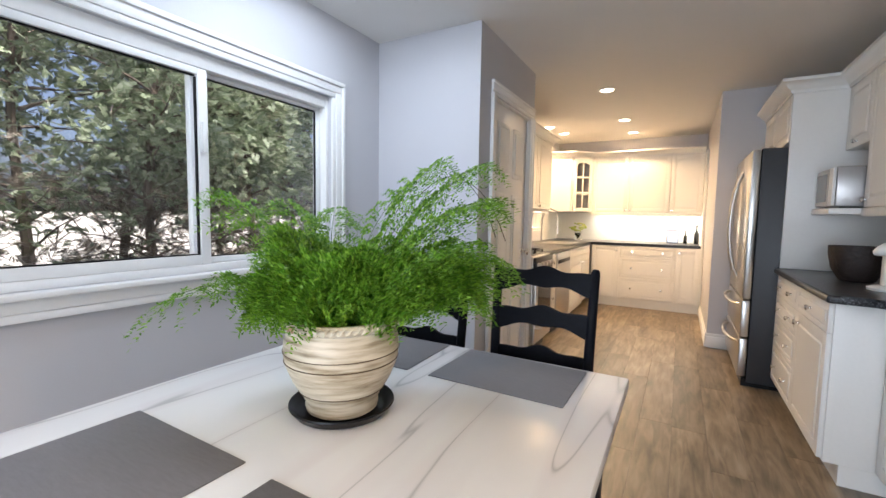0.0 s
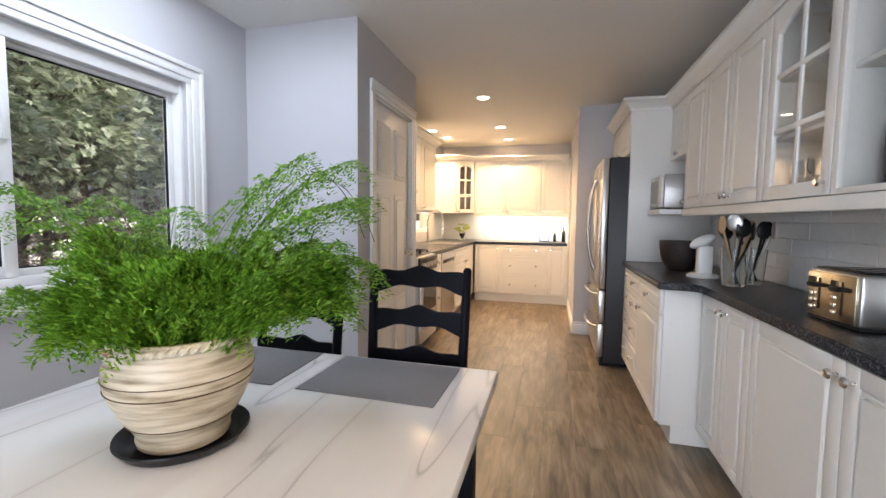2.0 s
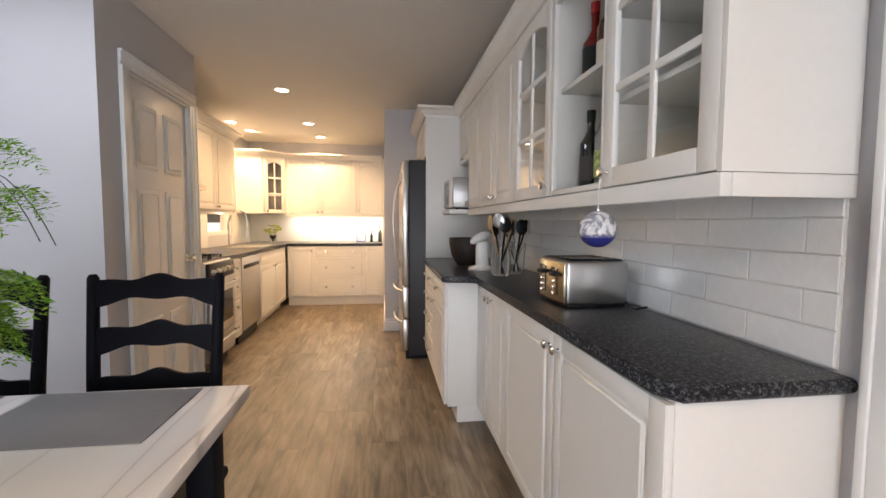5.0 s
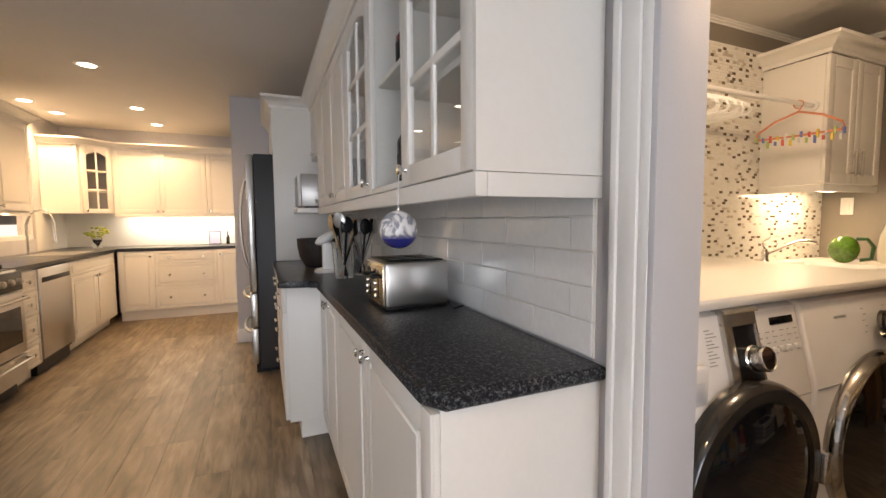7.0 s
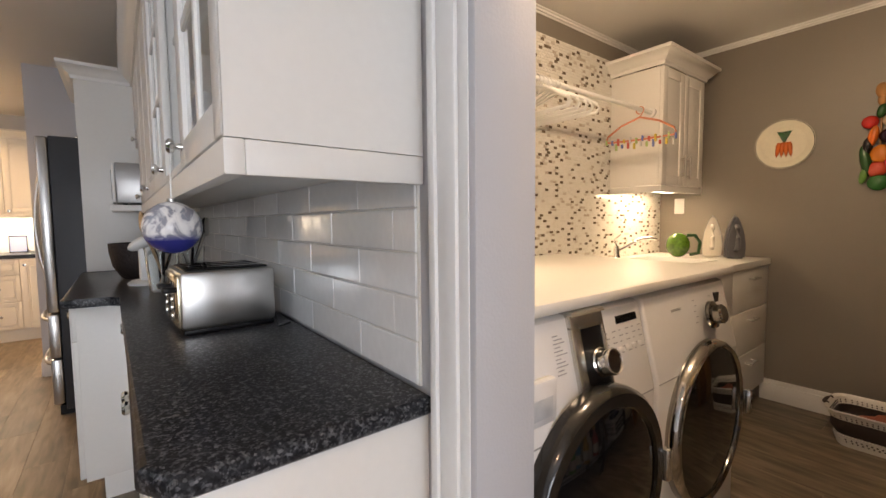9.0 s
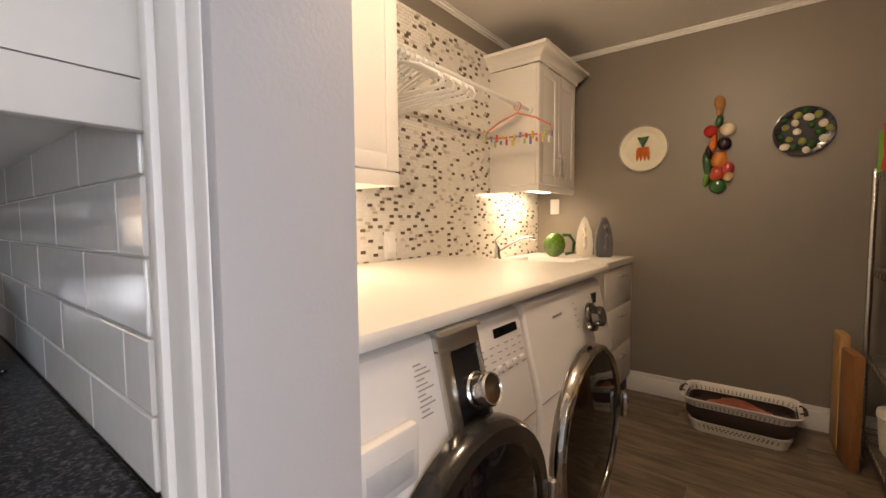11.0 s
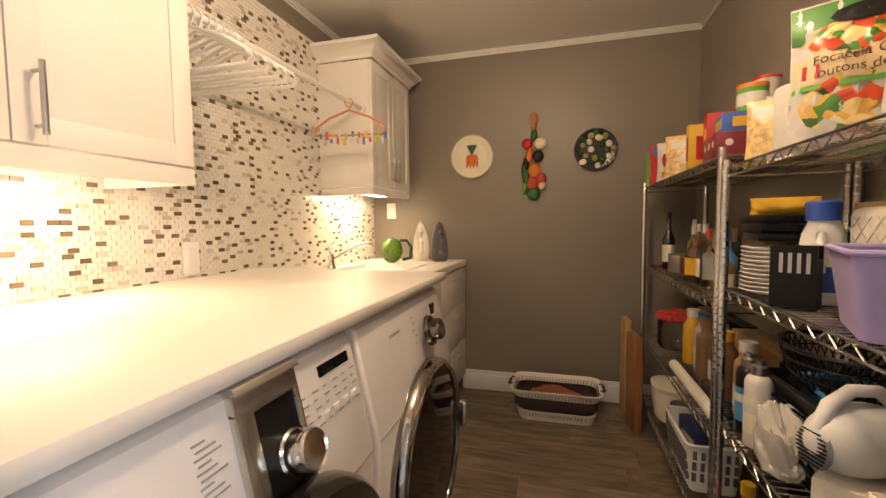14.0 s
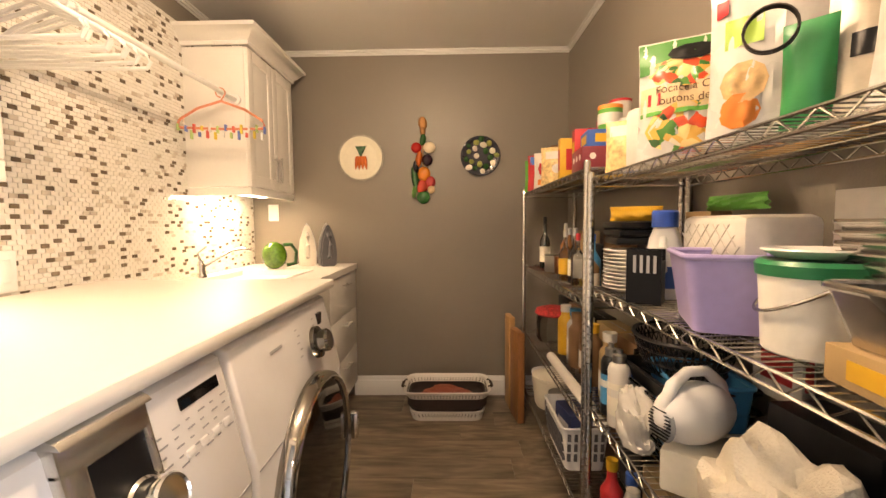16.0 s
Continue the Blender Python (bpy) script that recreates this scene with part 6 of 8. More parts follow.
NEAR = (1.37, 1.01, 0.60, 0.20)
FAR = (1.41, 0.955, 0.53, 0.16)
wire_unit(2.23, 3.435, NEAR, 1.385)
wire_unit(3.475, 4.72, FAR, 1.43)
SZ = 0.0045       # goods rest on the wires

# ---- builders for pantry goods ----


def flat(name, c, rough=0.5, **k):
    return paint(name, c, rough, vary=k.pop("vary", 0.06), scale=k.pop("scale", 12), bump=k.pop("bump", 0.02), **k)


C_RED, C_BLUE, C_YEL = flat("red_card", (0.42, 0.02, 0.025)), flat("blue_card", (0.03, 0.10, 0.38)), flat("yellow_card", (0.58, 0.34, 0.02))
C_WHITE, C_BROWN, C_GREEN = flat("white_card", (0.60, 0.575, 0.53)), flat("brown_card", (0.17, 0.09, 0.04)), flat("green_card", (0.10, 0.36, 0.05))
C_MAROON, C_KRAFT, C_NAVY = flat("maroon_card", (0.16, 0.014, 0.025)), flat("kraft_card", (0.38, 0.26, 0.12)), flat("navy_card", (0.02, 0.03, 0.10))
C_ORANGE, C_CREAM, C_GREYC = flat("orange_print", (0.65, 0.20, 0.03)), flat("cream_plastic", (0.70, 0.66, 0.55), 0.35), flat("grey_card", (0.40, 0.40, 0.40))
C_LILAC, C_SKY = flat("lilac_plastic", (0.42, 0.36, 0.66), 0.35), flat("sky_plastic", (0.05, 0.25, 0.48), 0.35)


def carton(label, at, w, d, h, mat, rz=0.0, panel=None, dots=None, group="cartons on the shelves"):
    """A printed box: x across, front towards -x side when turned."""
    c = thing("carton", label, "box", at, rz, group)
    part("box", boxes((-w / 2, -d / 2, 0, w / 2, d / 2, h), bev=0.002), mat, c)
    part("flap_seam", boxes((-w / 2 + 0.004, -0.0015, h, w / 2 - 0.004, 0.0015, h + 0.0008)), C_GREYC, c)
    if panel:
        part("printed_panel", boxes((-w / 2 - 0.001, -d * 0.32, h * 0.25, -w / 2, d * 0.32, h * 0.75), (-w * 0.32, d / 2, h * 0.25, w * 0.32, d / 2 + 0.001, h * 0.75)), panel, c)
    if dots:
        for k in range(3):
            for face in (0, 1):
                u = (-0.3 + 0.3 * k)
                if face:
                    m = Matrix.Translation((u * w, d / 2, h * 0.6)) @ Matrix.Rotation(radians(-90), 4, 'X')
                else:
                    m = Matrix.Translation((-w / 2, u * d, h * 0.6)) @ Matrix.Rotation(radians(-90), 4, 'Y')
                part("dot", lathe(bmesh.new(), [(0, 0.0012), (h * 0.13, 0.001), (h * 0.13, 0)], 14, m), dots, c)
    return c


def sachet(name, label, at, w, h, t, mat, rz, tilt=0.0, art=(), group="food bags", words=()):
    """A pillow-shaped food bag standing on its base, its face towards -y in its own axes."""
    b = thing(name, label, "food bag", at, rz, group)
    bm = bmesh.new()
    nu, nv = 14, 18
    grid = {}
    for s in (0, 1):
        for i in range(nu + 1):
            for j in range(nv + 1):
                u, v = i / nu * 2 - 1, j / nv
                edge = (1 - abs(u) ** 3.0) * min(1, (1 - v) * 5) * (0.65 + 0.35 * math.sin(math.pi * min(1, v * 1.3)))
                wr = min(1, w / 0.22) ** 2 * (0.004 * math.sin(u * 9 + v * 14) + 0.003 * math.sin(u * 21 - v * 9 + 1))
                y = (-1 if s == 0 else 1) * (t / 2 * edge + 0.0008) + wr * min(1, (1 - v) * 3 + 0.2)
                x = u * w / 2 * (1 - 0.04 * math.sin(math.pi * v))
                grid[s, i, j] = bm.verts.new((x, y + tilt * v * h, v * h))
    for s in (0, 1):
        for i in range(nu):
            for j in range(nv):
                bm.faces.new((grid[s, i, j], grid[s, i + 1, j], grid[s, i + 1, j + 1], grid[s, i, j + 1]))
    for j in range(nv):
        for i in (0, nu):
            bm.faces.new((grid[0, i, j], grid[0, i, j + 1], grid[1, i, j + 1], grid[1, i, j]))
    for i in range(nu):
        for j in (0, nv):
            bm.faces.new((grid[0, i, j], grid[0, i + 1, j], grid[1, i + 1, j], grid[1, i, j]))

    def skin(u, v):
        edge = (1 - abs(u) ** 3.0) * min(1, (1 - v) * 5) * (0.65 + 0.35 * math.sin(math.pi * min(1, v * 1.3)))
        wr = min(1, w / 0.22) ** 2 * (0.004 * math.sin(u * 9 + v * 14) + 0.003 * math.sin(u * 21 - v * 9 + 1))
        return (u * w / 2 * (1 - 0.04 * math.sin(math.pi * v)), -(t / 2 * edge + 0.0008) + wr * min(1, (1 - v) * 3 + 0.2) + tilt * v * h, v * h)

    bag = part("bag", bm, mat, b)
    for k, (kind, u0, v0, u1, v1, m2) in enumerate(art):
        bm = bmesh.new()
        n = 10
        vs = {}
        for i in range(n + 1):
            for j in range(n + 1):
                a, c = i / n, j / n
                if kind == "round":
                    q, s2 = a * 2 * math.pi, c
                    u = (u0 + u1) / 2 + (u1 - u0) / 2 * s2 * math.cos(q)
                    v = (v0 + v1) / 2 + (v1 - v0) / 2 * s2 * math.sin(q)
                else:
                    u, v = u0 + (u1 - u0) * a, v0 + (v1 - v0) * c
                x, y, z = skin(u, v)
                vs[i, j] = bm.verts.new((x, y - 0.0012 - 0.0006 * k, z))
        for i in range(n):
            for j in range(n):
                bm.faces.new((vs[i, j], vs[i + 1, j], vs[i + 1, j + 1], vs[i, j + 1]))
        bmesh.ops.remove_doubles(bm, verts=bm.verts, dist=1e-6)
        part("print", bm, m2, bag, "printed picture" if kind == "round" else "printed band")
    for text, u, v, size, m2 in words:
        cu = bpy.data.curves.new("words", 'FONT')
        cu.body, cu.size, cu.extrude, cu.align_x = text, size, 0.0003, 'CENTER'
        tmp = bpy.data.objects.new("tmp", cu)
        me = bpy.data.meshes.new_from_object(tmp)
        bpy.data.objects.remove(tmp)
        for vert in me.vertices:
            uu = u + vert.co.x / (w / 2)
            vv = v + vert.co.y / h
            x, y, z = skin(max(-1, min(1, uu)), max(0, min(1, vv)))
            vert.co = (x, y - 0.0085, z)
        me.materials.append(m2)
        o = new("words", me)
        o.parent = bag
    return b


def tub(name, label, category, at, profile, mat, lid=None, lid_mat=None, lab=None, lab_mat=None, group="", seg=28):
    t = thing(name, label, category, at, 0, group)
    part("body", lathe(bmesh.new(), profile, seg), mat, t)
    if lid:
        part("lid", lathe(bmesh.new(), lid, seg), lid_mat, t)
    if lab:
        part("label", lathe(bmesh.new(), [(lab[0], lab[1]), (lab[0], lab[2])], seg), lab_mat, t)
    return t


def can(label, at, r, h, mat, cap, band):
    t = thing("spray_can", label, "spray can", at, 0, "spray cans")
    part("can", lathe(bmesh.new(), [(0, 0), (r * 0.95, 0), (r, 0.004), (r, h * 0.74), (r * 0.85, h * 0.80), (r * 0.55, h * 0.84), (0, h * 0.85)], 22), mat, t)
    part("cap", lathe(bmesh.new(), [(r * 0.62, h * 0.80), (r * 0.6, h * 0.93), (r * 0.3, h * 0.95), (r * 0.28, h), (0, h)], 18), cap, t)
    lab = part("label", lathe(bmesh.new(), [(r + 0.0006, h * 0.16), (r + 0.0006, h * 0.58)], 22), band, t, "printed label")
    part("print_band", lathe(bmesh.new(), [(r + 0.0012, h * 0.40), (r + 0.0012, h * 0.50)], 22), C_WHITE if band is not C_WHITE else C_BLUE, lab)
    return t




def food_print():
    m, n, l, p = nodes("printed_food")
    tc = n.new("ShaderNodeTexCoord")
    v = n.new("ShaderNodeTexVoronoi")
    v.inputs["Scale"].default_value = 42
    l.new(tc.outputs["Object"], v.inputs[0])
    s = n.new("ShaderNodeSeparateColor")
    l.new(v.outputs["Color"], s.inputs[0])
    r = ramp(n, [(0, (0.66, 0.40, 0.08)), (0.25, (0.58, 0.07, 0.02)), (0.42, (0.07, 0.22, 0.03)), (0.6, (0.72, 0.55, 0.22)), (0.8, (0.03, 0.10, 0.02)), (0.9, (0.70, 0.66, 0.5))], 'CONSTANT')
    l.new(s.outputs[0], r.inputs[0])
    l.new(r.outputs[0], p.inputs["Base Color"])
    p.inputs["Roughness"].default_value = 0.35
    return m


M_SALAD = food_print()
M_FOILBAG = flat("glossy_white_bag", (0.52, 0.51, 0.485), 0.28, vary=0.05)
M_PASTA = flat("pasta_bag", (0.66, 0.48, 0.22), 0.3, vary=0.5, scale=45)
M_INKBROWN = flat("brown_print", (0.11, 0.05, 0.02))
T1, TF = NEAR[0] + SZ, FAR[0] + SZ
# top shelf, near unit
sachet("crouton_bag", "large white and green bag of croutons with a salad picture", (3.06, 0.20, T1), 0.225, 0.30, 0.08, M_FOILBAG, -118, 0.10,
       (("band", -0.99, 0.72, 0.99, 0.985, flat("dark_green_print", (0.03, 0.17, 0.02))), ("round", -0.85, 0.03, 0.9, 0.45, M_SALAD), ("round", -0.8, 0.56, 0.9, 0.84, M_SALAD), ("band", -0.96, 0.40, 0.96, 0.60, flat("tan_print", (0.62, 0.48, 0.28))), ("band", -0.96, 0.36, 0.96, 0.395, C_GREEN), ("round", -0.42, 0.78, 0.55, 0.93, M_BLACK), ("band", -0.8, 0.44, -0.55, 0.54, C_RED)),
       words=(("Focaccia Crou", 0.05, 0.53, 0.027, M_INKBROWN), ("outons de foc", 0.1, 0.44, 0.027, M_INKBROWN)))
sachet("chip_bag", "white snack bag with a cracker and tomato picture", (2.84, 0.165, T1), 0.215, 0.335, 0.08, M_FOILBAG, -128, 0.10,
       (("band", -0.75, 0.55, -0.15, 0.72, flat("lime_print", (0.32, 0.50, 0.08))), ("round", -0.8, 0.22, -0.05, 0.46, flat("cracker_print", (0.55, 0.36, 0.16), vary=0.3, scale=50)), ("round", -0.8, 0.08, -0.15, 0.28, C_ORANGE), ("band", -0.9, 0.76, -0.7, 0.86, C_RED)))
sachet("green_pouch", "plain green pouch tucked between bags", (2.72, 0.2, T1), 0.07, 0.17, 0.04, flat("green_pouch", (0.02, 0.24, 0.07), 0.4), -140, 0.03)
for k, (x, y, rz, c) in enumerate(((2.66, 0.15, -140, (0.45, 0.40, 0.31)), (2.585, 0.15, -147, (0.48, 0.465, 0.43)), (2.51, 0.165, -152, (0.46, 0.43, 0.35)), (2.43, 0.15, -157, (0.38, 0.34, 0.24)))):
    sachet("folded_bag", "rolled empty food bag leaning on its neighbours", (x, y, T1), 0.13, 0.32, 0.035, flat("rolled_bag", c, 0.35, vary=0.15), rz, 0.22, (("band", -0.5, 0.3, 0.2, 0.42, (M_BLACK, C_GREEN, C_BROWN, C_YEL)[k]),))
solo("bread_board", boxes((-0.13, -0.01, 0, 0.13, 0.01, 0.42), bev=0.006), flat("maple", (0.55, 0.34, 0.13), 0.45, stretch=(3, 3, 20)), "pale maple board standing against the wall", "board", (2.95, 0.02, T1), 4)
solo("bread_board", boxes((-0.1, -0.01, 0, 0.1, 0.01, 0.40), bev=0.006), flat("walnut", (0.26, 0.12, 0.04), 0.45, stretch=(3, 3, 20)), "brown wooden board standing against the wall", "board", (2.66, 0.03, T1), -3)
bm = bmesh.new()
for k in range(3):
    tube(bm, [(0.036 * math.cos(a), 0.006 * k, 0.04 + 0.036 * math.sin(a)) for a in [2 * math.pi * j / 24 for j in range(24)]], 0.0022, 5, closed=True)
solo("wire_rack", bm, flat("dark_wire", (0.06, 0.05, 0.045), 0.4, metal=0.8), "small round wire trivet hung on a bag", "rack", (2.73, 0.255, T1 + 0.12), -128)
jug = thing("milk_jug", "white plastic jug among the snack bags", "jug", (3.32, 0.17, T1), -50)
part("body", boxes((-0.06, -0.05, 0, 0.06, 0.05, 0.19), bev=0.022), C_WHITE, jug)
part("neck", lathe(bmesh.new(), [(0.035, 0.18), (0.022, 0.215), (0.022, 0.235), (0, 0.235)], 18), C_WHITE, jug)
sachet("pasta_bag", "clear bag of dried pasta beside the cartons", (3.385, 0.21, T1), 0.13, 0.175, 0.06, M_PASTA, -120, 0.05, (("band", -0.8, 0.7, 0.8, 0.9, C_WHITE),))
# top shelf, far unit
carton("maroon carton with white dots on the top shelf", (3.66, 0.19, TF), 0.17, 0.19, 0.088, C_MAROON, -4, dots=C_WHITE)
carton("blue carton with a yellow panel on another box", (3.655, 0.185, TF + 0.09), 0.13, 0.15, 0.062, C_BLUE, -6, C_YEL)
tub("drink_can_tub", "green and white round tub stacked on a carton", "tub", (3.64, 0.17, TF + 0.1535), [(0, 0), (0.042, 0), (0.044, 0.085), (0, 0.085)], C_GREEN, [(0.045, 0.076), (0.045, 0.09), (0, 0.092)], C_ORANGE, (0.0448, 0.02, 0.06), C_WHITE)
carton("tall white cereal carton near the snack bags", (3.52, 0.10, TF), 0.05, 0.16, 0.17, C_WHITE, -8, C_ORANGE)
carton("red cracker carton standing on the top shelf", (3.83, 0.17, TF), 0.06, 0.16, 0.20, C_RED, -5, C_YEL)
carton("red and white carton behind the dotted box", (3.72, 0.10, TF), 0.06, 0.17, 0.21, C_RED, 4, C_WHITE)
tub("yogurt_tub", "red-lidded white tub on a carton", "tub", (3.72, 0.10, TF + 0.211), [(0, 0), (0.034, 0), (0.04, 0.07), (0, 0.07)], C_WHITE, [(0.042, 0.066), (0.042, 0.076), (0, 0.078)], C_RED)
carton("yellow carton standing on the top shelf", (3.97, 0.2, TF), 0.045, 0.15, 0.19, C_YEL, -3, C_RED)
carton("slim yellow carton beside the snack bags", (4.05, 0.19, TF), 0.04, 0.12, 0.19, C_YEL, 3)
bottle("sauce_bottle", "dark sauce bottle behind the snack bags", (4.12, 0.09, TF), 0.27, 0.035, M_DKGLASS, M_BLACK, None, group="pantry bottles")
sachet("pasta_bag", "clear bag of pasta shells on the top shelf", (4.22, 0.22, TF), 0.17, 0.20, 0.08, M_PASTA, -110, 0.03, (("band", -0.7, 0.68, 0.7, 0.88, C_WHITE), ("round", -0.3, 0.3, 0.4, 0.55, C_WHITE)))
sachet("snack_bag", "red and white bag of snacks on the top shelf", (4.40, 0.23, TF), 0.15, 0.20, 0.07, C_WHITE, -108, 0.03, (("round", -0.7, 0.3, 0.5, 0.8, C_RED), ("band", -0.7, 0.1, 0.7, 0.25, C_ORANGE)))
sachet("snack_bag", "blue and red bag of biscuits on the top shelf", (4.54, 0.24, TF), 0.15, 0.21, 0.06, C_RED, -106, 0.03, (("band", -0.8, 0.72, 0.8, 0.95, C_BLUE), ("round", -0.5, 0.15, 0.5, 0.5, C_ORANGE)))
sachet("snack_bag", "green bag of snacks at the shelf end", (4.63, 0.25, TF), 0.13, 0.19, 0.05, C_GREEN, -102, 0.03, (("band", -0.7, 0.3, 0.7, 0.6, C_WHITE),))
tub("cork_jar", "brown jar with a dark wooden lid at the shelf end", "jar", (4.60, 0.12, TF), [(0, 0), (0.05, 0), (0.052, 0.2), (0.045, 0.22), (0, 0.22)], C_CREAM, [(0.05, 0.215), (0.05, 0.27), (0, 0.272)], C_BROWN)
for k in range(6):
    x = 4.45 - 0.16 * k
    carton("pantry carton at the back of the top shelf", (x, 0.05, TF), 0.1, 0.07, 0.13 + 0.035 * (k % 3), (C_BROWN, C_BLUE, C_RED, C_KRAFT, C_GREEN, C_WHITE)[k], 3 * (k % 3) - 3, C_WHITE if k % 2 else C_YEL)

# second shelf, near unit
T2 = NEAR[1] + SZ
M_PLATE = flat("white_plate", (0.76, 0.75, 0.72), 0.2)
for k in range(11):
    solo("dinner_plate", lathe(bmesh.new(), [(0, 0.004), (0.05, 0.004), (0.06, 0.007), (0.08, 0.013), (0.081, 0.011), (0.06, 0.002), (0.05, 0), (0, 0)], 36), M_PLATE, "white dinner plate in a tall stack", "plate", (3.33 + 0.002 * math.sin(k * 2), 0.215, T2 + 0.0115 * k), 0, "stacked plates")
for k in range(3):
    solo("black_tray", boxes((-0.08, -0.075, 0, 0.08, 0.075, 0.022), bev=0.008), M_BLACK, "black plastic tray on the stacked plates", "tray", (3.335, 0.2, T2 + 0.143 + 0.0235 * k), -8 + 4 * k, "stacked trays")
sachet("yellow_packet", "yellow packet lying on black trays", (3.335, 0.2, T2 + 0.214), 0.15, 0.045, 0.09, C_YEL, -120, 0.0)
fh = thing("file_holder", "black plastic slotted holder between plates and bin", "holder", (3.135, 0.258, T2), -35)
bm = boxes((-0.03, -0.042, 0, 0.03, 0.042, 0.006), (-0.03, -0.042, 0.006, -0.027, 0.042, 0.14), (0.027, -0.042, 0.006, 0.03, 0.042, 0.14), (-0.027, 0.039, 0.006, 0.027, 0.042, 0.14), (-0.027, -0.042, 0.006, 0.027, -0.039, 0.11))
part("body", bm, M_BLACK, fh)
for k in range(4):
    part("slot", boxes((-0.0308, -0.03 + 0.016 * k, 0.08, -0.0298, -0.023 + 0.016 * k, 0.125)), C_GREYC, fh)
db = thing("detergent_bottle", "white detergent bottle with a blue cap", "bottle", (3.205, 0.175, T2))
part("body", lathe(bmesh.new(), [(0, 0), (0.04, 0), (0.045, 0.01), (0.045, 0.13), (0.04, 0.165), (0.03, 0.19), (0.028, 0.205), (0, 0.205)], 24), M_WHITEPL, db)
part("cap", lathe(bmesh.new(), [(0.034, 0.196), (0.034, 0.238), (0.03, 0.243), (0, 0.243)], 22), flat("blue_cap", (0.02, 0.08, 0.42), 0.35), db)
part("grip", tube(bmesh.new(), [(-0.036, 0.02, 0.08), (-0.058, 0.035, 0.10), (-0.056, 0.034, 0.14), (-0.03, 0.018, 0.165)], 0.010, 10), M_WHITEPL, db)
part("label", lathe(bmesh.new(), [(0.0456, 0.03), (0.0456, 0.09)], 24), C_BLUE, db)


def bin_box(name, label, at, w, d, h, mat, rz, flare=0.015, t=0.003, rim=0.006, cat="bin"):
    b = thing(name, label, cat, at, rz)
    bm = bmesh.new()
    o0 = [(-w / 2 + flare, -d / 2 + flare), (w / 2 - flare, -d / 2 + flare), (w / 2 - flare, d / 2 - flare), (-w / 2 + flare, d / 2 - flare)]
    o1 = [(-w / 2, -d / 2), (w / 2, -d / 2), (w / 2, d / 2), (-w / 2, d / 2)]
    rows = []
    for pts, z, inn in ((o0, 0, 0), (o1, h, 0), (o1, h, -t), (o0, t, -t)):
        rows.append([bm.verts.new((x + (inn if x > 0 else -inn), y + (inn if y > 0 else -inn), z)) for x, y in pts])
    bm.faces.new(rows[0][::-1])
    bm.faces.new(rows[3])
    for a, c in zip(rows, rows[1:]):
        for k in range(4):
            j = (k + 1) % 4
            bm.faces.new((a[k], a[j], c[j], c[k]))
    es = [e for e in bm.edges if abs(e.verts[0].co.z - e.verts[1].co.z) > h * 0.5]
    bmesh.ops.bevel(bm, geom=es, offset=min(w, d) * 0.12, segments=4, affect='EDGES', profile=0.5)
    part("shell", bm, mat, b)
    if rim:
        pts = []
        cr = min(w, d) * 0.12
        for cx, cy, a0 in ((w / 2 - cr, d / 2 - cr, 0), (-w / 2 + cr, d / 2 - cr, 90), (-w / 2 + cr, -d / 2 + cr, 180), (w / 2 - cr, -d / 2 + cr, 270)):
            for q in range(5):
                a = radians(a0 + 22.5 * q)
                pts.append((cx + cr * math.cos(a), cy + cr * math.sin(a), h))
        part("rim", tube(bmesh.new(), pts, rim, 8, closed=True), mat, b)
    return b


bin_box("lilac_bin", "lilac plastic storage bin on the wire shelf", (2.90, 0.21, T2), 0.24, 0.17, 0.145, C_LILAC, -20, 0.02)
qb = thing("quilted_box", "white quilted fabric storage box", "box", (3.02, 0.085, T2), -4)
part("body", boxes((-0.135, -0.08, 0, 0.135, 0.08, 0.225), bev=0.02), flat("quilted_vinyl", (0.72, 0.69, 0.62), 0.45), qb)
bm = bmesh.new()
for k in range(-3, 12):
    for sg in (-1, 1):
        pts = []
        for j in range(9):
            z = 0.02 + 0.185 * j / 8
            x = -0.2 + 0.042 * k + sg * (z - 0.11)
            if -0.125 < x < 0.125:
                pts.append((x, 0.0805, z))
        if len(pts) > 1:
            tube(bm, pts, 0.0016, 4)
tagged(part("stitching", bm, flat("quilt_thread", (0.60, 0.57, 0.50), 0.6), qb, "diamond quilting seams"), kind="stuff")
bk = tub("plastic_bucket", "white plastic pail with a green rimmed lid", "bucket", (2.70, 0.19, T2), [(0, 0), (0.064, 0), (0.068, 0.004), (0.076, 0.135), (0.075, 0.14), (0, 0.14)], flat("translucent_white", (0.72, 0.70, 0.63), 0.4), [(0.079, 0.125), (0.081, 0.143), (0.076, 0.15), (0.066, 0.148), (0, 0.148)], flat("green_lid", (0.01, 0.17, 0.06), 0.35), seg=40)
part("bail", tube(bmesh.new(), [(0.078 * math.cos(a), 0.078 * math.sin(a), 0.115 - 0.05 * abs(math.sin(a * 1.0 + 0.4))) for a in [0.5 + 2.4 * k / 14 for k in range(15)]], 0.003, 6), M_WIRE, bk)
solo("oval_dish", lathe(bmesh.new(), [(0, 0.006), (0.05, 0.006), (0.07, 0.016), (0.072, 0.013), (0.05, 0), (0, 0)], 32), M_PLATE, "white dish lying on the pail lid", "dish", (2.71, 0.185, T2 + 0.1515))
M_FOIL = flat("foil_pan", (0.62, 0.60, 0.57), 0.25, metal=1, vary=0.1)


def foil_pan(at, rz, w=0.24, d=0.19, h=0.06):
    b = bin_box("foil_pan", "stacked aluminium foil baking pan", at, w, d, h, M_FOIL, rz, 0.025, 0.002, 0.004, "pan")
    b["group"] = "stacked foil pans"
    return b


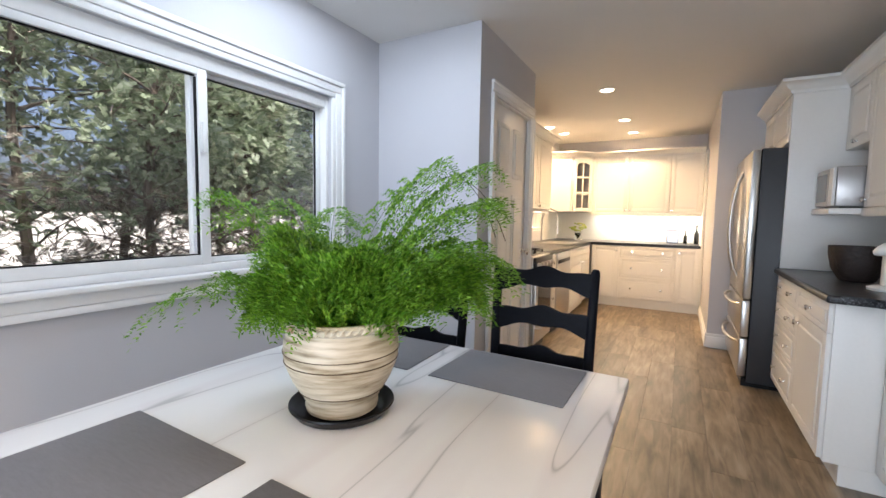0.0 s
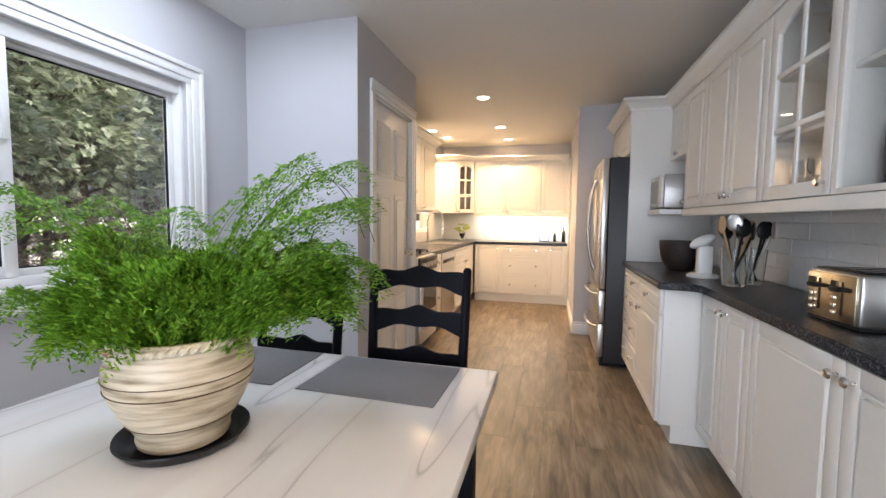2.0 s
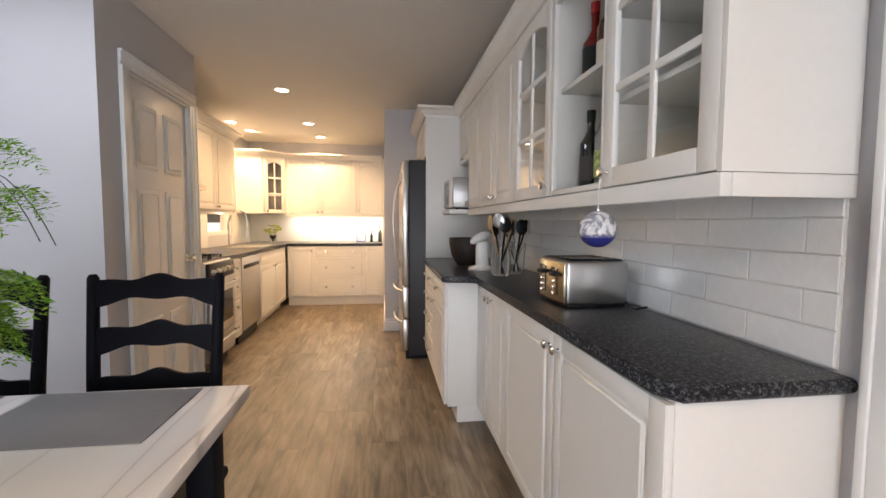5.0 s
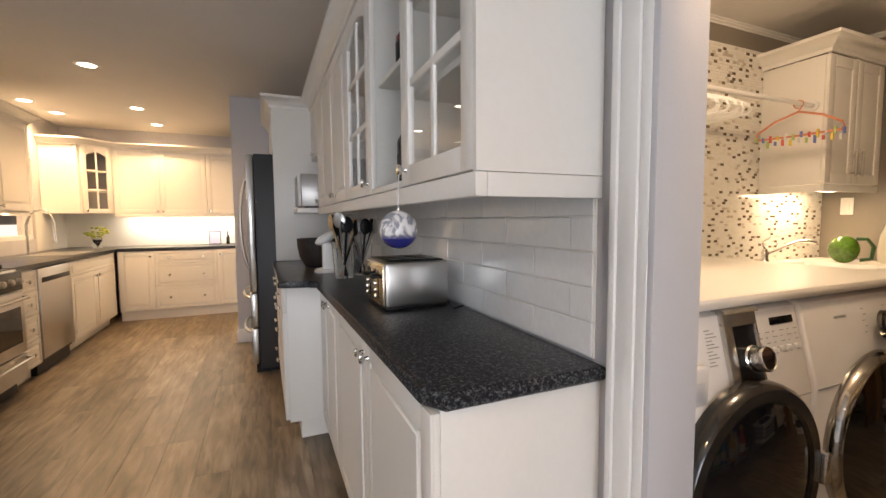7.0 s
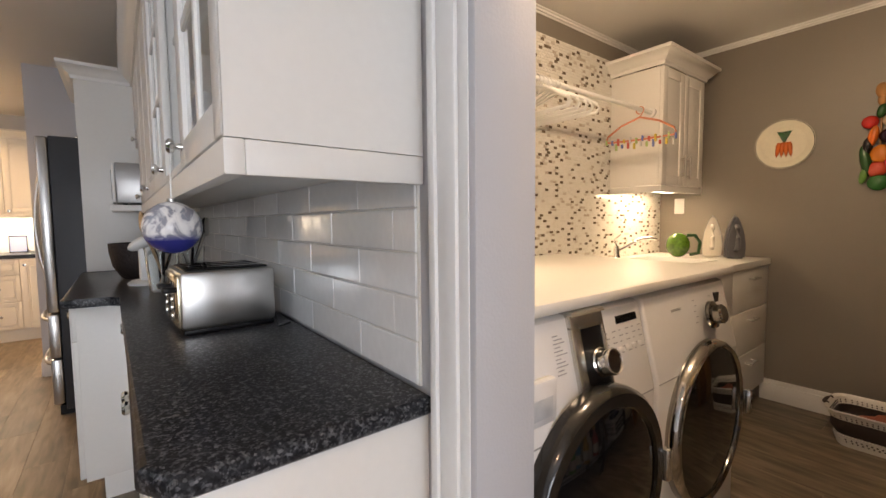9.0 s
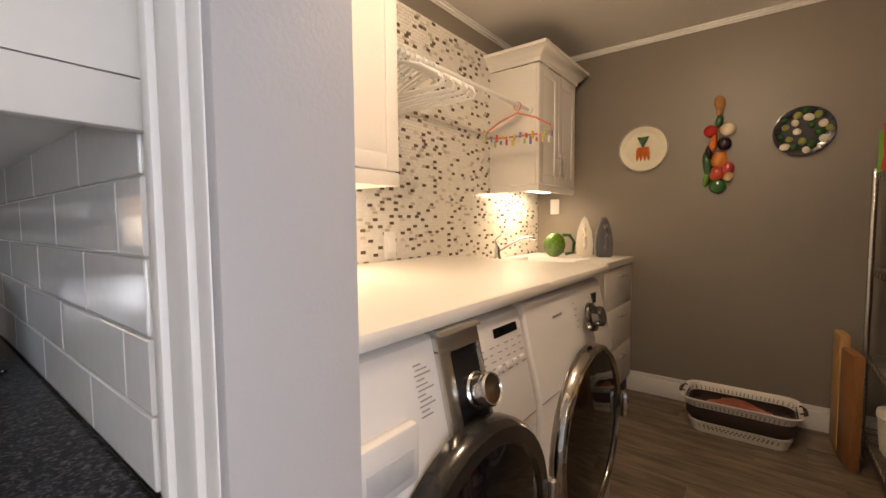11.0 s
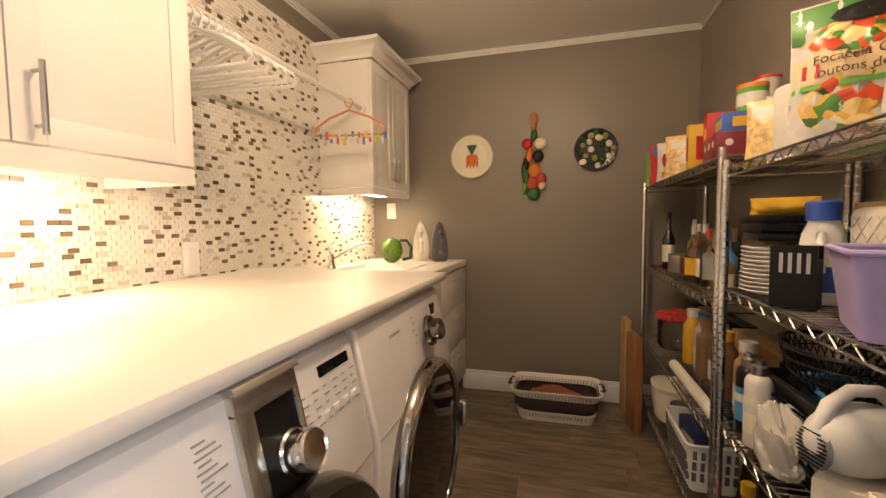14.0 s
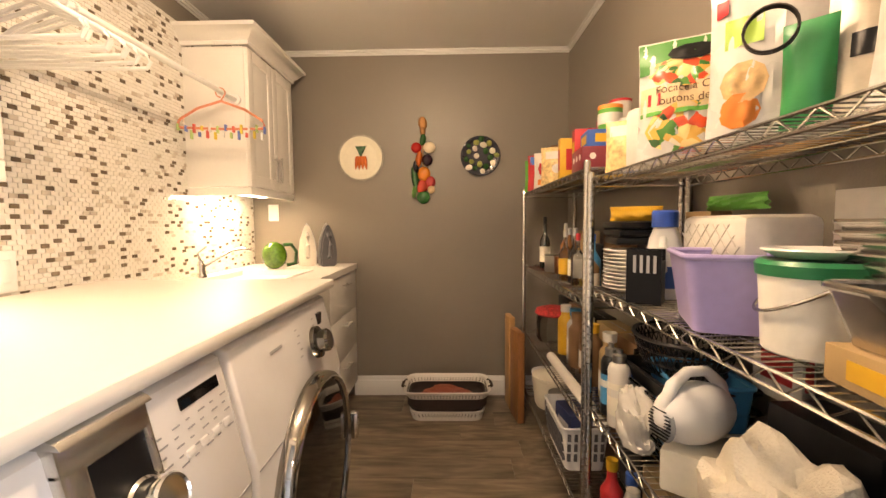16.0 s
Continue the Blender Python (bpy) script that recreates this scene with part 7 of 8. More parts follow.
bin_box("loaf_pan", "dark loaf pan with a foil rim", (2.47, 0.20, T2 + 0.052), 0.24, 0.18, 0.075, M_FOIL, -8, 0.02, cat="pan")
carton("yellow printed card carton under the loaf pan", (2.47, 0.20, T2), 0.22, 0.17, 0.05, C_KRAFT, -8, C_YEL)
solo("baking_dish", lathe(bmesh.new(), [(0, 0), (0.08, 0), (0.1, 0.03), (0.108, 0.034), (0.1, 0.032), (0.078, 0.004), (0, 0.004)], 28), M_BLACK, "black round tin inside a loaf pan", "tin", (2.47, 0.20, T2 + 0.095))
for k in range(6):
    foil_pan((2.56, 0.10, T2 + 0.07 + 0.016 * k), -6 + k)
carton("white carton under the foil pans", (2.56, 0.10, T2), 0.2, 0.16, 0.068, C_WHITE, -4)
carton("white and red carton at the back of the shelf", (2.80, 0.0, T2), 0.12, 0.04, 0.27, C_WHITE, 6, C_RED)
carton("grey carton at the back of the shelf", (2.66, 0.02, T2), 0.13, 0.06, 0.27, C_GREYC, -5, C_WHITE)
bottle("glass_bottle", "clear green-tinted bottle at the back of the shelf", (2.57, -0.0, T2), 0.28, 0.035, glass("green_tint_glass", (0.7, 0.85, 0.75)), M_STEEL, None, group="pantry bottles")
sachet("salad_bag", "green packet lying behind the quilted box", (3.12, 0.04, T2 + 0.24), 0.22, 0.04, 0.08, C_GREEN, 0, 0)
carton("kraft carton under a green packet", (3.27, 0.02, T2), 0.12, 0.06, 0.24, C_KRAFT, 2)

# third shelf, near unit
T3 = NEAR[2] + SZ
can("blue and black spray can on the wire shelf", (3.37, 0.255, T3), 0.031, 0.23, M_BLACK, M_STEEL, C_SKY)
can("white spray can with a yellow band", (3.29, 0.26, T3), 0.033, 0.235, C_WHITE, M_STEEL, C_CREAM)
can("dark spray can behind the others", (3.38, 0.16, T3), 0.03, 0.22, M_BLACK, M_BLACK, C_BLUE)
bk2 = thing("wire_basket", "black oval wire basket above the glass dishes", "basket", (3.18, 0.13, T3 + 0.21), -10)
bm = bmesh.new()
for z, s in ((0.0, 0.72), (0.035, 0.85), (0.07, 0.95), (0.1, 1.0)):
    tube(bm, [(0.15 * s * math.cos(a), 0.125 * s * math.sin(a), z) for a in [2 * math.pi * k / 36 for k in range(36)]], 0.003 if z < 0.1 else 0.006, 5, closed=True)
for k in range(44):
    a = 2 * math.pi * k / 44
    for sg in (-1, 1):
        tube(bm, [(0.15 * s * math.cos(a + sg * q), 0.125 * s * math.sin(a + sg * q), z) for z, s, q in ((0.0, 0.72, 0), (0.05, 0.9, 0.15), (0.1, 1.0, 0.3))], 0.0022, 4)
part("weave", bm, M_BLACK, bk2, "crossed black wires")
part("base", lathe(bmesh.new(), [(0, 0), (0.09, 0), (0.105, 0.003), (0, 0.003)], 28), M_BLACK, bk2)
M_DISH = glass("dish_glass", (0.85, 0.92, 0.88))
for k in range(4):
    b = bin_box("glass_dish", "clear glass baking dish in a stack", (3.17, 0.13, T3 + 0.05 * k + 0.0), 0.3, 0.22, 0.055, (M_DISH, C_CREAM, M_DISH, M_BLACK)[k], -4 + 2 * k, 0.02, 0.004, 0.005, "dish")
    b["group"] = "stacked baking dishes"
bin_box("blue_bin", "blue plastic bin holding cloths", (3.13, 0.12, T3), 0.22, 0.18, 0.22, C_SKY, -8, 0.02)
solo("folded_cloth", boxes((-0.085, -0.065, 0.004, 0.085, 0.065, 0.19), bev=0.03), flat("teal_cloth", (0.03, 0.16, 0.22), 0.9, bump=0.4), "teal cloth folded inside the blue bin", "cloth", (3.13, 0.12, T3), -8)
sc = thing("steam_cleaner", "white handheld steam cleaner with a grey vent and handle", "steam cleaner", (3.0, 0.2, T3 + 0.101), -72)
sc.scale = (0.80, 0.80, 0.80)
bm = bmesh.new()
bmesh.ops.create_uvsphere(bm, u_segments=28, v_segments=18, radius=0.1, matrix=Matrix.Translation((0, 0, 0.09)) @ Matrix.Diagonal((1.35, 0.78, 0.9, 1)))
part("body", bm, M_WHITEPL, sc)
part("handle", tube(bmesh.new(), [(-0.11, 0, 0.12), (-0.085, 0, 0.18), (-0.03, 0, 0.215), (0.04, 0, 0.21), (0.095, 0, 0.165), (0.11, 0, 0.12)], [0.02, 0.018, 0.016, 0.016, 0.018, 0.022], 12), M_WHITEPL, sc)
part("vent", lathe(bmesh.new(), [(0, 0.012), (0.045, 0.008), (0.055, 0)], 28, Matrix.Translation((-0.115, 0, 0.075)) @ Matrix.Rotation(radians(-90), 4, 'Y') @ Matrix.Diagonal((1, 0.85, 1, 1))), flat("vent_grey", (0.22, 0.23, 0.24), 0.45), sc, "grey slotted vent")
bm = bmesh.new()
for k in range(-4, 5):
    hw = math.sqrt(max(0, 0.05 ** 2 - (0.01 * k) ** 2)) * 0.8
    box(bm, -0.1295, -hw, 0.0735 + 0.01 * k, -0.1255, hw, 0.0765 + 0.01 * k)
part("vent_slots", bm, M_BLACK, sc)
solo("cleaner_stand", boxes((-0.09, -0.07, 0, 0.09, 0.07, 0.10), bev=0.008), C_CREAM, "cream plastic tub under the steam cleaner", "tub", (3.0, 0.18, T3), -40)
carton("dark carton at the back of the third shelf", (2.78, 0.05, T3), 0.22, 0.12, 0.25, M_BLACK, 3)
carton("white and red carton below the second shelf", (3.0, -0.0, T3 + 0.205), 0.14, 0.03, 0.17, C_WHITE, 3, C_RED)


def rumpled(name, label, at, w, d, h, mat, seed, cat):
    """A soft heap: a lumpy closed dome."""
    bm = bmesh.new()
    bmesh.ops.create_icosphere(bm, subdivisions=4, radius=1.0)
    for v in bm.verts:
        n0 = noise.noise(v.co * 1.7 + Vector((seed, 0, 0))) * 0.35 + noise.noise(v.co * 4.5 + Vector((0, seed, 0))) * 0.14
        s = 1 + n0
        v.co = Vector((v.co.x * w / 2 * s, v.co.y * d / 2 * s, max(0.0, (v.co.z * 0.6 + 0.4) * h * (1 + n0 * 1.3))))
    return solo(name, bm, mat, label, cat, at, 0)


rumpled("plastic_wrap", "crumpled clear plastic bag among the cans", (3.17, 0.26, T3), 0.16, 0.09, 0.14, flat("frosted_plastic", (0.55, 0.53, 0.49), 0.22), 3, "plastic bag")
rumpled("folded_towel", "cream towel heaped on the shelf", (2.73, 0.19, T3), 0.32, 0.22, 0.21, flat("cream_towel", (0.62, 0.57, 0.47), 0.95, bump=0.5, fine=200), 8, "towel")
rumpled("dark_bag", "dark fabric bag behind the towel", (2.42, 0.1, T3), 0.3, 0.2, 0.28, M_BLACK, 12, "bag")
# lowest shelf, near unit
T4 = NEAR[3] + SZ
for k, (x, c1, c2) in enumerate(((3.36, C_RED, C_YEL), (3.28, C_WHITE, C_BLUE), (3.2, C_YEL, C_WHITE), (3.1, C_SKY, C_WHITE), (3.0, C_GREEN, C_WHITE), (2.9, C_NAVY, C_WHITE))):
    bottle("cleaner_bottle", "plastic cleaner bottle on the lowest shelf", (x, 0.25 - 0.03 * (k % 2), T4), 0.25, 0.036, c1, c2, C_WHITE, 0.6, 0.45, group="cleaner bottles")
bin_box("white_basket", "white speckled plastic basket on the lowest shelf", (2.66, 0.17, T4), 0.4, 0.24, 0.2, flat("speckled_plastic", (0.70, 0.68, 0.63), 0.4, vary=0.2, scale=60), 0, 0.02, cat="basket")
carton("brown carton at the back of the lowest shelf", (3.2, 0.08, T4), 0.3, 0.15, 0.24, C_KRAFT, 0)

# far unit shelves
F2, F3, F4 = FAR[1] + SZ, FAR[2] + SZ, FAR[3] + SZ
M_OIL = flat("yellow_oil", (0.55, 0.38, 0.03), 0.08, coat=0.4)
for k, (x, y, h, mt, cap) in enumerate(((3.98, 0.24, 0.23, M_JARGLASS, C_GREYC), (3.90, 0.22, 0.24, M_JARGLASS, C_GREYC), (4.06, 0.2, 0.24, flat("dim_amber", (0.16, 0.07, 0.02), 0.2), C_GREYC), (3.82, 0.23, 0.22, M_JARGLASS, C_RED), (4.50, 0.22, 0.30, M_DKGLASS, M_BLACK), (4.60, 0.2, 0.24, M_JARGLASS, C_WHITE), (3.72, 0.2, 0.22, C_SKY, C_BLUE), (3.62, 0.24, 0.18, C_BROWN, C_RED), (4.42, 0.12, 0.26, flat("amber", (0.25, 0.10, 0.02), 0.15), C_GREYC))):
    bottle("pantry_bottle", "slim oil or sauce bottle on the wire shelf", (x, y, F2), h, 0.03, mt, cap, C_CREAM if k % 3 == 1 else (C_YEL if k == 0 else None), group="pantry bottles")
for k, (x, y, r, c) in enumerate(((4.25, 0.14, 0.085, flat("copper", (0.6, 0.25, 0.12), 0.25, metal=1)), (4.32, 0.2, 0.06, M_STEEL), (4.12, 0.06, 0.09, M_BLACK))):
    solo("saucepan", lathe(bmesh.new(), [(0, 0), (r * 0.95, 0), (r, 0.008), (r, 0.085), (r + 0.004, 0.09), (r - 0.003, 0.088), (r - 0.004, 0.01), (0, 0.006)], 32), c, "small saucepan among the bottles", "pan", (x, y, F2), 0, "pans on the shelf")
for k in range(5):
    carton("dark carton at the back of the far shelf", (3.65 + 0.22 * k, 0.035, F2), 0.18, 0.07, 0.16 + 0.06 * (k % 2), (M_BLACK, C_BROWN, M_BLACK, C_KRAFT, C_BROWN)[k], 2)
solo("glass_bowl", lathe(bmesh.new(), [(0, 0), (0.05, 0), (0.1, 0.06), (0.12, 0.09), (0.117, 0.09), (0.095, 0.06), (0.045, 0.005), (0, 0.005)], 28), M_JARGLASS, "clear glass bowl on the far shelf", "bowl", (3.68, 0.12, F2), 0, "glass bowls")
jarb = tub("storage_jar", "big glass jar with a red cloth-covered lid", "jar", (4.48, 0.17, F3), [(0, 0), (0.09, 0), (0.1, 0.02), (0.1, 0.13), (0.085, 0.16), (0, 0.16)], glass("jar_glass", (0.85, 0.85, 0.8)), [(0.098, 0.15), (0.11, 0.16), (0.1, 0.185), (0.05, 0.2), (0, 0.205)], flat("red_check_cloth", (0.42, 0.03, 0.03), 0.8, vary=0.7, scale=70))
for k, (x, c1, c2) in enumerate(((4.22, C_YEL, C_WHITE), (4.12, C_GREYC, C_SKY), (4.02, C_BROWN, C_BROWN), (3.92, C_BROWN, C_GREYC), (3.80, C_BROWN, C_YEL), (3.66, C_KRAFT, C_WHITE))):
    bottle("jar_bottle", "tall jar of dry goods on the far shelf", (x, 0.17 - 0.02 * (k % 2), F3), 0.26, 0.04, c1, c2, C_WHITE if k % 2 else None, 0.72, 0.6, group="dry goods jars")
for k in range(5):
    carton("brown carton at the back of a low shelf", (3.62 + 0.23 * k, 0.05, F3), 0.2, 0.1, 0.24, (C_BROWN, C_KRAFT, M_BLACK, C_BROWN, M_BLACK)[k], 1)
solo("paper_tube", tube(bmesh.new(), [(4.10, 0.275, F3 + 0.0225), (3.52, 0.272, F3 + 0.0225)], 0.022, 18), C_WHITE, "long white cardboard tube leaning through the shelf", "tube")
tub("crock", "white round crock with a lid on the low shelf", "crock", (4.42, 0.19, F4), [(0, 0), (0.09, 0), (0.1, 0.02), (0.11, 0.16), (0.1, 0.17), (0, 0.17)], C_CREAM, [(0.115, 0.165), (0.115, 0.18), (0.04, 0.2), (0.03, 0.22), (0, 0.22)], C_CREAM)
tub("crock", "white storage crock on the low shelf", "crock", (4.58, 0.19, F4), [(0, 0), (0.07, 0), (0.08, 0.02), (0.085, 0.13), (0, 0.135)], C_CREAM, [(0.09, 0.13), (0.088, 0.145), (0, 0.15)], M_WHITEPL)
tub("glass_jar", "clear glass jar lying low on the shelf", "jar", (4.2, 0.2, F4), [(0, 0), (0.07, 0), (0.08, 0.03), (0.08, 0.12), (0.06, 0.15), (0, 0.15)], M_JARGLASS, [(0.064, 0.145), (0.064, 0.165), (0, 0.167)], M_STEEL)
for k in range(3):
    carton("dark carton on the lowest far shelf", (3.62 + 0.25 * k, 0.035, F4), 0.2, 0.09, 0.28, (M_BLACK, C_BROWN, C_NAVY)[k], 0)
lb = bin_box("storage_basket", "white plastic slotted basket on the floor", (3.93, 0.205, F4), 0.36, 0.2, 0.19, M_WHITEPL, 0, 0.02, cat="basket")
# Solid dark blocks put the shade of the basket's slots into colour.
bm = bmesh.new()
for k in range(11):
    for r in range(3):
        box(bm, -0.15 + 0.028 * k, 0.0825 + 0.005 * r, 0.04 + 0.04 * r, -0.136 + 0.028 * k, 0.094 + 0.004 * r, 0.068 + 0.04 * r)
        if k < 6:
            box(bm, -0.170 - 0.004 * r, -0.075 + 0.028 * k, 0.045 + 0.045 * r, -0.160 - 0.006 * r, -0.061 + 0.028 * k, 0.078 + 0.045 * r)
part("slot_pattern", bm, flat("slot_shadow", (0.10, 0.10, 0.11), 0.6), lb, "solid dark blocks standing for shaded slots")
carton("navy and white carton inside the basket", (3.93, 0.21, F4 + 0.004), 0.18, 0.1, 0.2, C_NAVY, 8, C_WHITE)

# ---- cutting boards, laundry basket ----
M_BOARD = paint("oiled_board", (0.27, 0.115, 0.038), 0.4, vary=0.35, scale=4, fine=30, bump=0.1, stretch=(9, 9, 1))
cb = solo("cutting_board", boxes((-0.085, -0.022, 0, 0.085, 0.022, 0.56), bev=0.008), M_BOARD, "thick reddish wooden board leaning upright by the shelves", "cutting board", (4.60, 0.365, 0.002), 8, "standing boards")
cb2 = solo("cutting_board", boxes((-0.075, -0.02, 0, 0.075, 0.02, 0.61), bev=0.008), paint("maple_board", (0.45, 0.26, 0.10), 0.4, vary=0.25, scale=4, fine=30, stretch=(9, 9, 1)), "tall pale wooden board standing behind another", "cutting board", (4.79, 0.385, 0.002), 4, "standing boards")
bas = thing("laundry_basket", "collapsible white laundry basket with brown cloth inside", "basket", (4.69, 0.805, 0), 0)
M_BASK = paint("ivory_plastic", (0.74, 0.72, 0.68), 0.4, vary=0.03)
M_BRUNE = paint("brown_rubber", (0.035, 0.022, 0.018), 0.6)


def rr(w, d, r, n=6):
    out = []
    for cx, cy, a0 in ((w / 2 - r, d / 2 - r, 0), (-w / 2 + r, d / 2 - r, 90), (-w / 2 + r, -d / 2 + r, 180), (w / 2 - r, -d / 2 + r, 270)):
        for q in range(n):
            a = radians(a0 + 90 * q / (n - 1))
            out.append((cx + r * math.cos(a), cy + r * math.sin(a)))
    return out


def loft(bm, loops):
    rows = [[bm.verts.new(p) for p in l] for l in loops]
    n = len(rows[0])
    for a, b in zip(rows, rows[1:]):
        for k in range(n):
            j = (k + 1) % n
            bm.faces.new((a[k], a[j], b[j], b[k]))
    return rows


bm = bmesh.new()
loft(bm, [[(x, y, z) for x, y in rr(w, d, 0.07)] for w, d, z in ((0.30, 0.50, 0.145), (0.315, 0.52, 0.185), (0.335, 0.545, 0.195), (0.34, 0.55, 0.188), (0.332, 0.54, 0.183), (0.318, 0.523, 0.172), (0.303, 0.503, 0.145))])
part("rim", bm, M_BASK, bas, "white perforated upper band")
bm = bmesh.new()
loft(bm, [[(x, y, z) for x, y in rr(w, d, 0.07)] for w, d, z in ((0.27, 0.46, 0.062), (0.31, 0.50, 0.10), (0.298, 0.498, 0.146), (0.29, 0.49, 0.146), (0.30, 0.49, 0.10), (0.26, 0.45, 0.062))])
part("folding_wall", bm, M_BRUNE, bas, "dark folded rubber wall")
bm = bmesh.new()
rows = loft(bm, [[(x, y, z) for x, y in rr(w, d, 0.06)] for w, d, z in ((0.26, 0.44, 0.0), (0.285, 0.475, 0.06), (0.275, 0.465, 0.06), (0.25, 0.43, 0.006))])
bm.faces.new(rows[0][::-1])
bm.faces.new(rows[3])
part("tray", bm, M_BASK, bas, "white perforated base")
bm = bmesh.new()
for z, w, d in ((0.166, 0.3118, 0.5118), (0.155, 0.3065, 0.5065), (0.03, 0.2735, 0.4585), (0.042, 0.279, 0.466)):
    L = rr(w, d, 0.07, 5)
    for a, b in zip(L, L[1:] + L[:1]):
        seg = math.hypot(b[0] - a[0], b[1] - a[1])
        for k in range(max(1, int(seg / 0.019))):
            f = (k + 0.5) / max(1, int(seg / 0.019))
            x, y = a[0] + (b[0] - a[0]) * f, a[1] + (b[1] - a[1]) * f
            bmesh.ops.create_icosphere(bm, subdivisions=1, radius=0.0048, matrix=Matrix.Translation((x, y, z)))
tagged(part("hole_pattern", bm, M_BRUNE, bas, "rows of small dark holes"), kind="stuff")
for s in (-1, 1):
    part("grip", tube(bmesh.new(), [(-0.06, s * 0.268, 0.19), (-0.03, s * 0.287, 0.185), (0.03, s * 0.287, 0.185), (0.06, s * 0.268, 0.19)], 0.009, 8), M_BRUNE, bas, "brown soft grip")
rumpled("folded_rug", "rust red cloth lying in the laundry basket", (4.69, 0.805, 0.064), 0.22, 0.38, 0.085, paint("rust_cloth", (0.30, 0.09, 0.055), 0.9, bump=0.5, fine=150), 21, "cloth")

# ---- ornaments on the end wall ----


def wall_plate(y, z, r, rim_mat, face_mat, label):
    p = thing("wall_plate", label, "plate", (LX - 0.002, y, z), 0, "plates on the wall")
    m = Matrix.Rotation(radians(-90), 4, 'Y')
    part("plate", lathe(bmesh.new(), [(0, 0.0), (r * 0.7, 0.0), (r, 0.016), (r * 1.0, 0.02), (r * 0.93, 0.021), (r * 0.72, 0.010), (0, 0.010)], 48, m), rim_mat, p)
    part("painted_face", lathe(bmesh.new(), [(0, 0.0112), (r * 0.71, 0.0112)], 48, m), face_mat, p)
    return p


wp = wall_plate(1.392, 1.683, 0.155, flat("cream_glaze", (0.74, 0.70, 0.56), 0.2), flat("cream_glaze_face", (0.76, 0.72, 0.58), 0.2), "cream plate painted with a carrot bunch")
part("edge_line", lathe(bmesh.new(), [(0.1475, 0.0205), (0.152, 0.0208), (0.1535, 0.017)], 48, Matrix.Rotation(radians(-90), 4, 'Y')), M_BLACK, wp, "thin dark rim")
G_ORANGE, G_DKGREEN = flat("carrot_glaze", (0.62, 0.14, 0.02), 0.25), flat("dark_green_glaze", (0.02, 0.09, 0.02), 0.25)
for k in range(4):
    bm = lathe(bmesh.new(), [(0, -0.085), (0.009, -0.06), (0.014, -0.01), (0.008, 0.01), (0, 0.012)], 10)
    o = part("carrot", bm, G_ORANGE, wp)
    o.matrix_basis = pose(-0.017, -0.027 + 0.018 * k, 0.0, (k - 1.5) * 5)
for k in range(9):
    bm = tube(bmesh.new(), [(0, 0, 0), (0, 0.004 * (k - 4), 0.04), (0, 0.009 * (k - 4), 0.07)], [0.004, 0.007, 0.003], 6)
    o = part("leaf", bm, G_DKGREEN, wp)
    o.matrix_basis = pose(-0.018, 0.0, 0.01)
wp2 = wall_plate(0.566, 1.687, 0.137, flat("black_glaze", (0.012, 0.012, 0.018), 0.15), flat("black_glaze_face", (0.015, 0.015, 0.02), 0.15), "black plate with modelled garlic and olives")
gr = random.Random(9)
for k in range(20):
    a, q = k * 2.4, 0.028 + 0.016 * math.sqrt(k) * 1.25
    bm = bmesh.new()
    bmesh.ops.create_uvsphere(bm, u_segments=10, v_segments=7, radius=0.017 + 0.006 * gr.random(), matrix=Matrix.Diagonal((0.6, 1, 0.8 + 0.5 * gr.random(), 1)))
    o = part("vegetable", bm, (flat("garlic_glaze", (0.74, 0.70, 0.58), 0.3), G_DKGREEN, flat("olive_glaze", (0.28, 0.32, 0.06), 0.3))[k % 3], wp2)
    o.matrix_basis = pose(-0.018, q * math.cos(a), q * math.sin(a), gr.uniform(0, 180))
swag = thing("vegetable_swag", "string of glazed ceramic vegetables hanging on the wall", "ornament", (LX - 0.022, 0.962, 0.012))
veg = [(0, 1.90, 0.030, 0.045, flat("straw_tassel", (0.42, 0.20, 0.06), 0.7)), (0, 1.85, 0.02, 0.03, flat("straw_knot", (0.40, 0.20, 0.07), 0.7)), (0, 1.79, 0.022, 0.04, G_DKGREEN), (0.045, 1.735, 0.036, 0.036, flat("tomato_glaze", (0.48, 0.02, 0.015), 0.2)), (-0.045, 1.735, 0.042, 0.038, flat("garlic_white", (0.72, 0.62, 0.45), 0.3)), (0.03, 1.655, 0.022, 0.06, G_ORANGE), (-0.03, 1.65, 0.038, 0.04, flat("aubergine_glaze", (0.02, 0.008, 0.018), 0.15)), (0.05, 1.60, 0.022, 0.05, flat("black_olive", (0.015, 0.012, 0.012), 0.2)), (-0.005, 1.555, 0.045, 0.05, flat("pepper_orange", (0.62, 0.20, 0.02), 0.2)), (0.055, 1.52, 0.025, 0.09, G_DKGREEN), (-0.05, 1.50, 0.035, 0.04, flat("radish_glaze", (0.45, 0.05, 0.05), 0.25)), (0.01, 1.47, 0.045, 0.045, flat("apple_glaze", (0.50, 0.06, 0.03), 0.2)), (0.0, 1.395, 0.045, 0.045, flat("pepper_green", (0.025, 0.13, 0.03), 0.2)), (-0.055, 1.45, 0.026, 0.03, flat("garlic_tan", (0.62, 0.45, 0.25), 0.3)), (0.06, 1.44, 0.018, 0.05, flat("bean_green", (0.10, 0.25, 0.04), 0.3))]
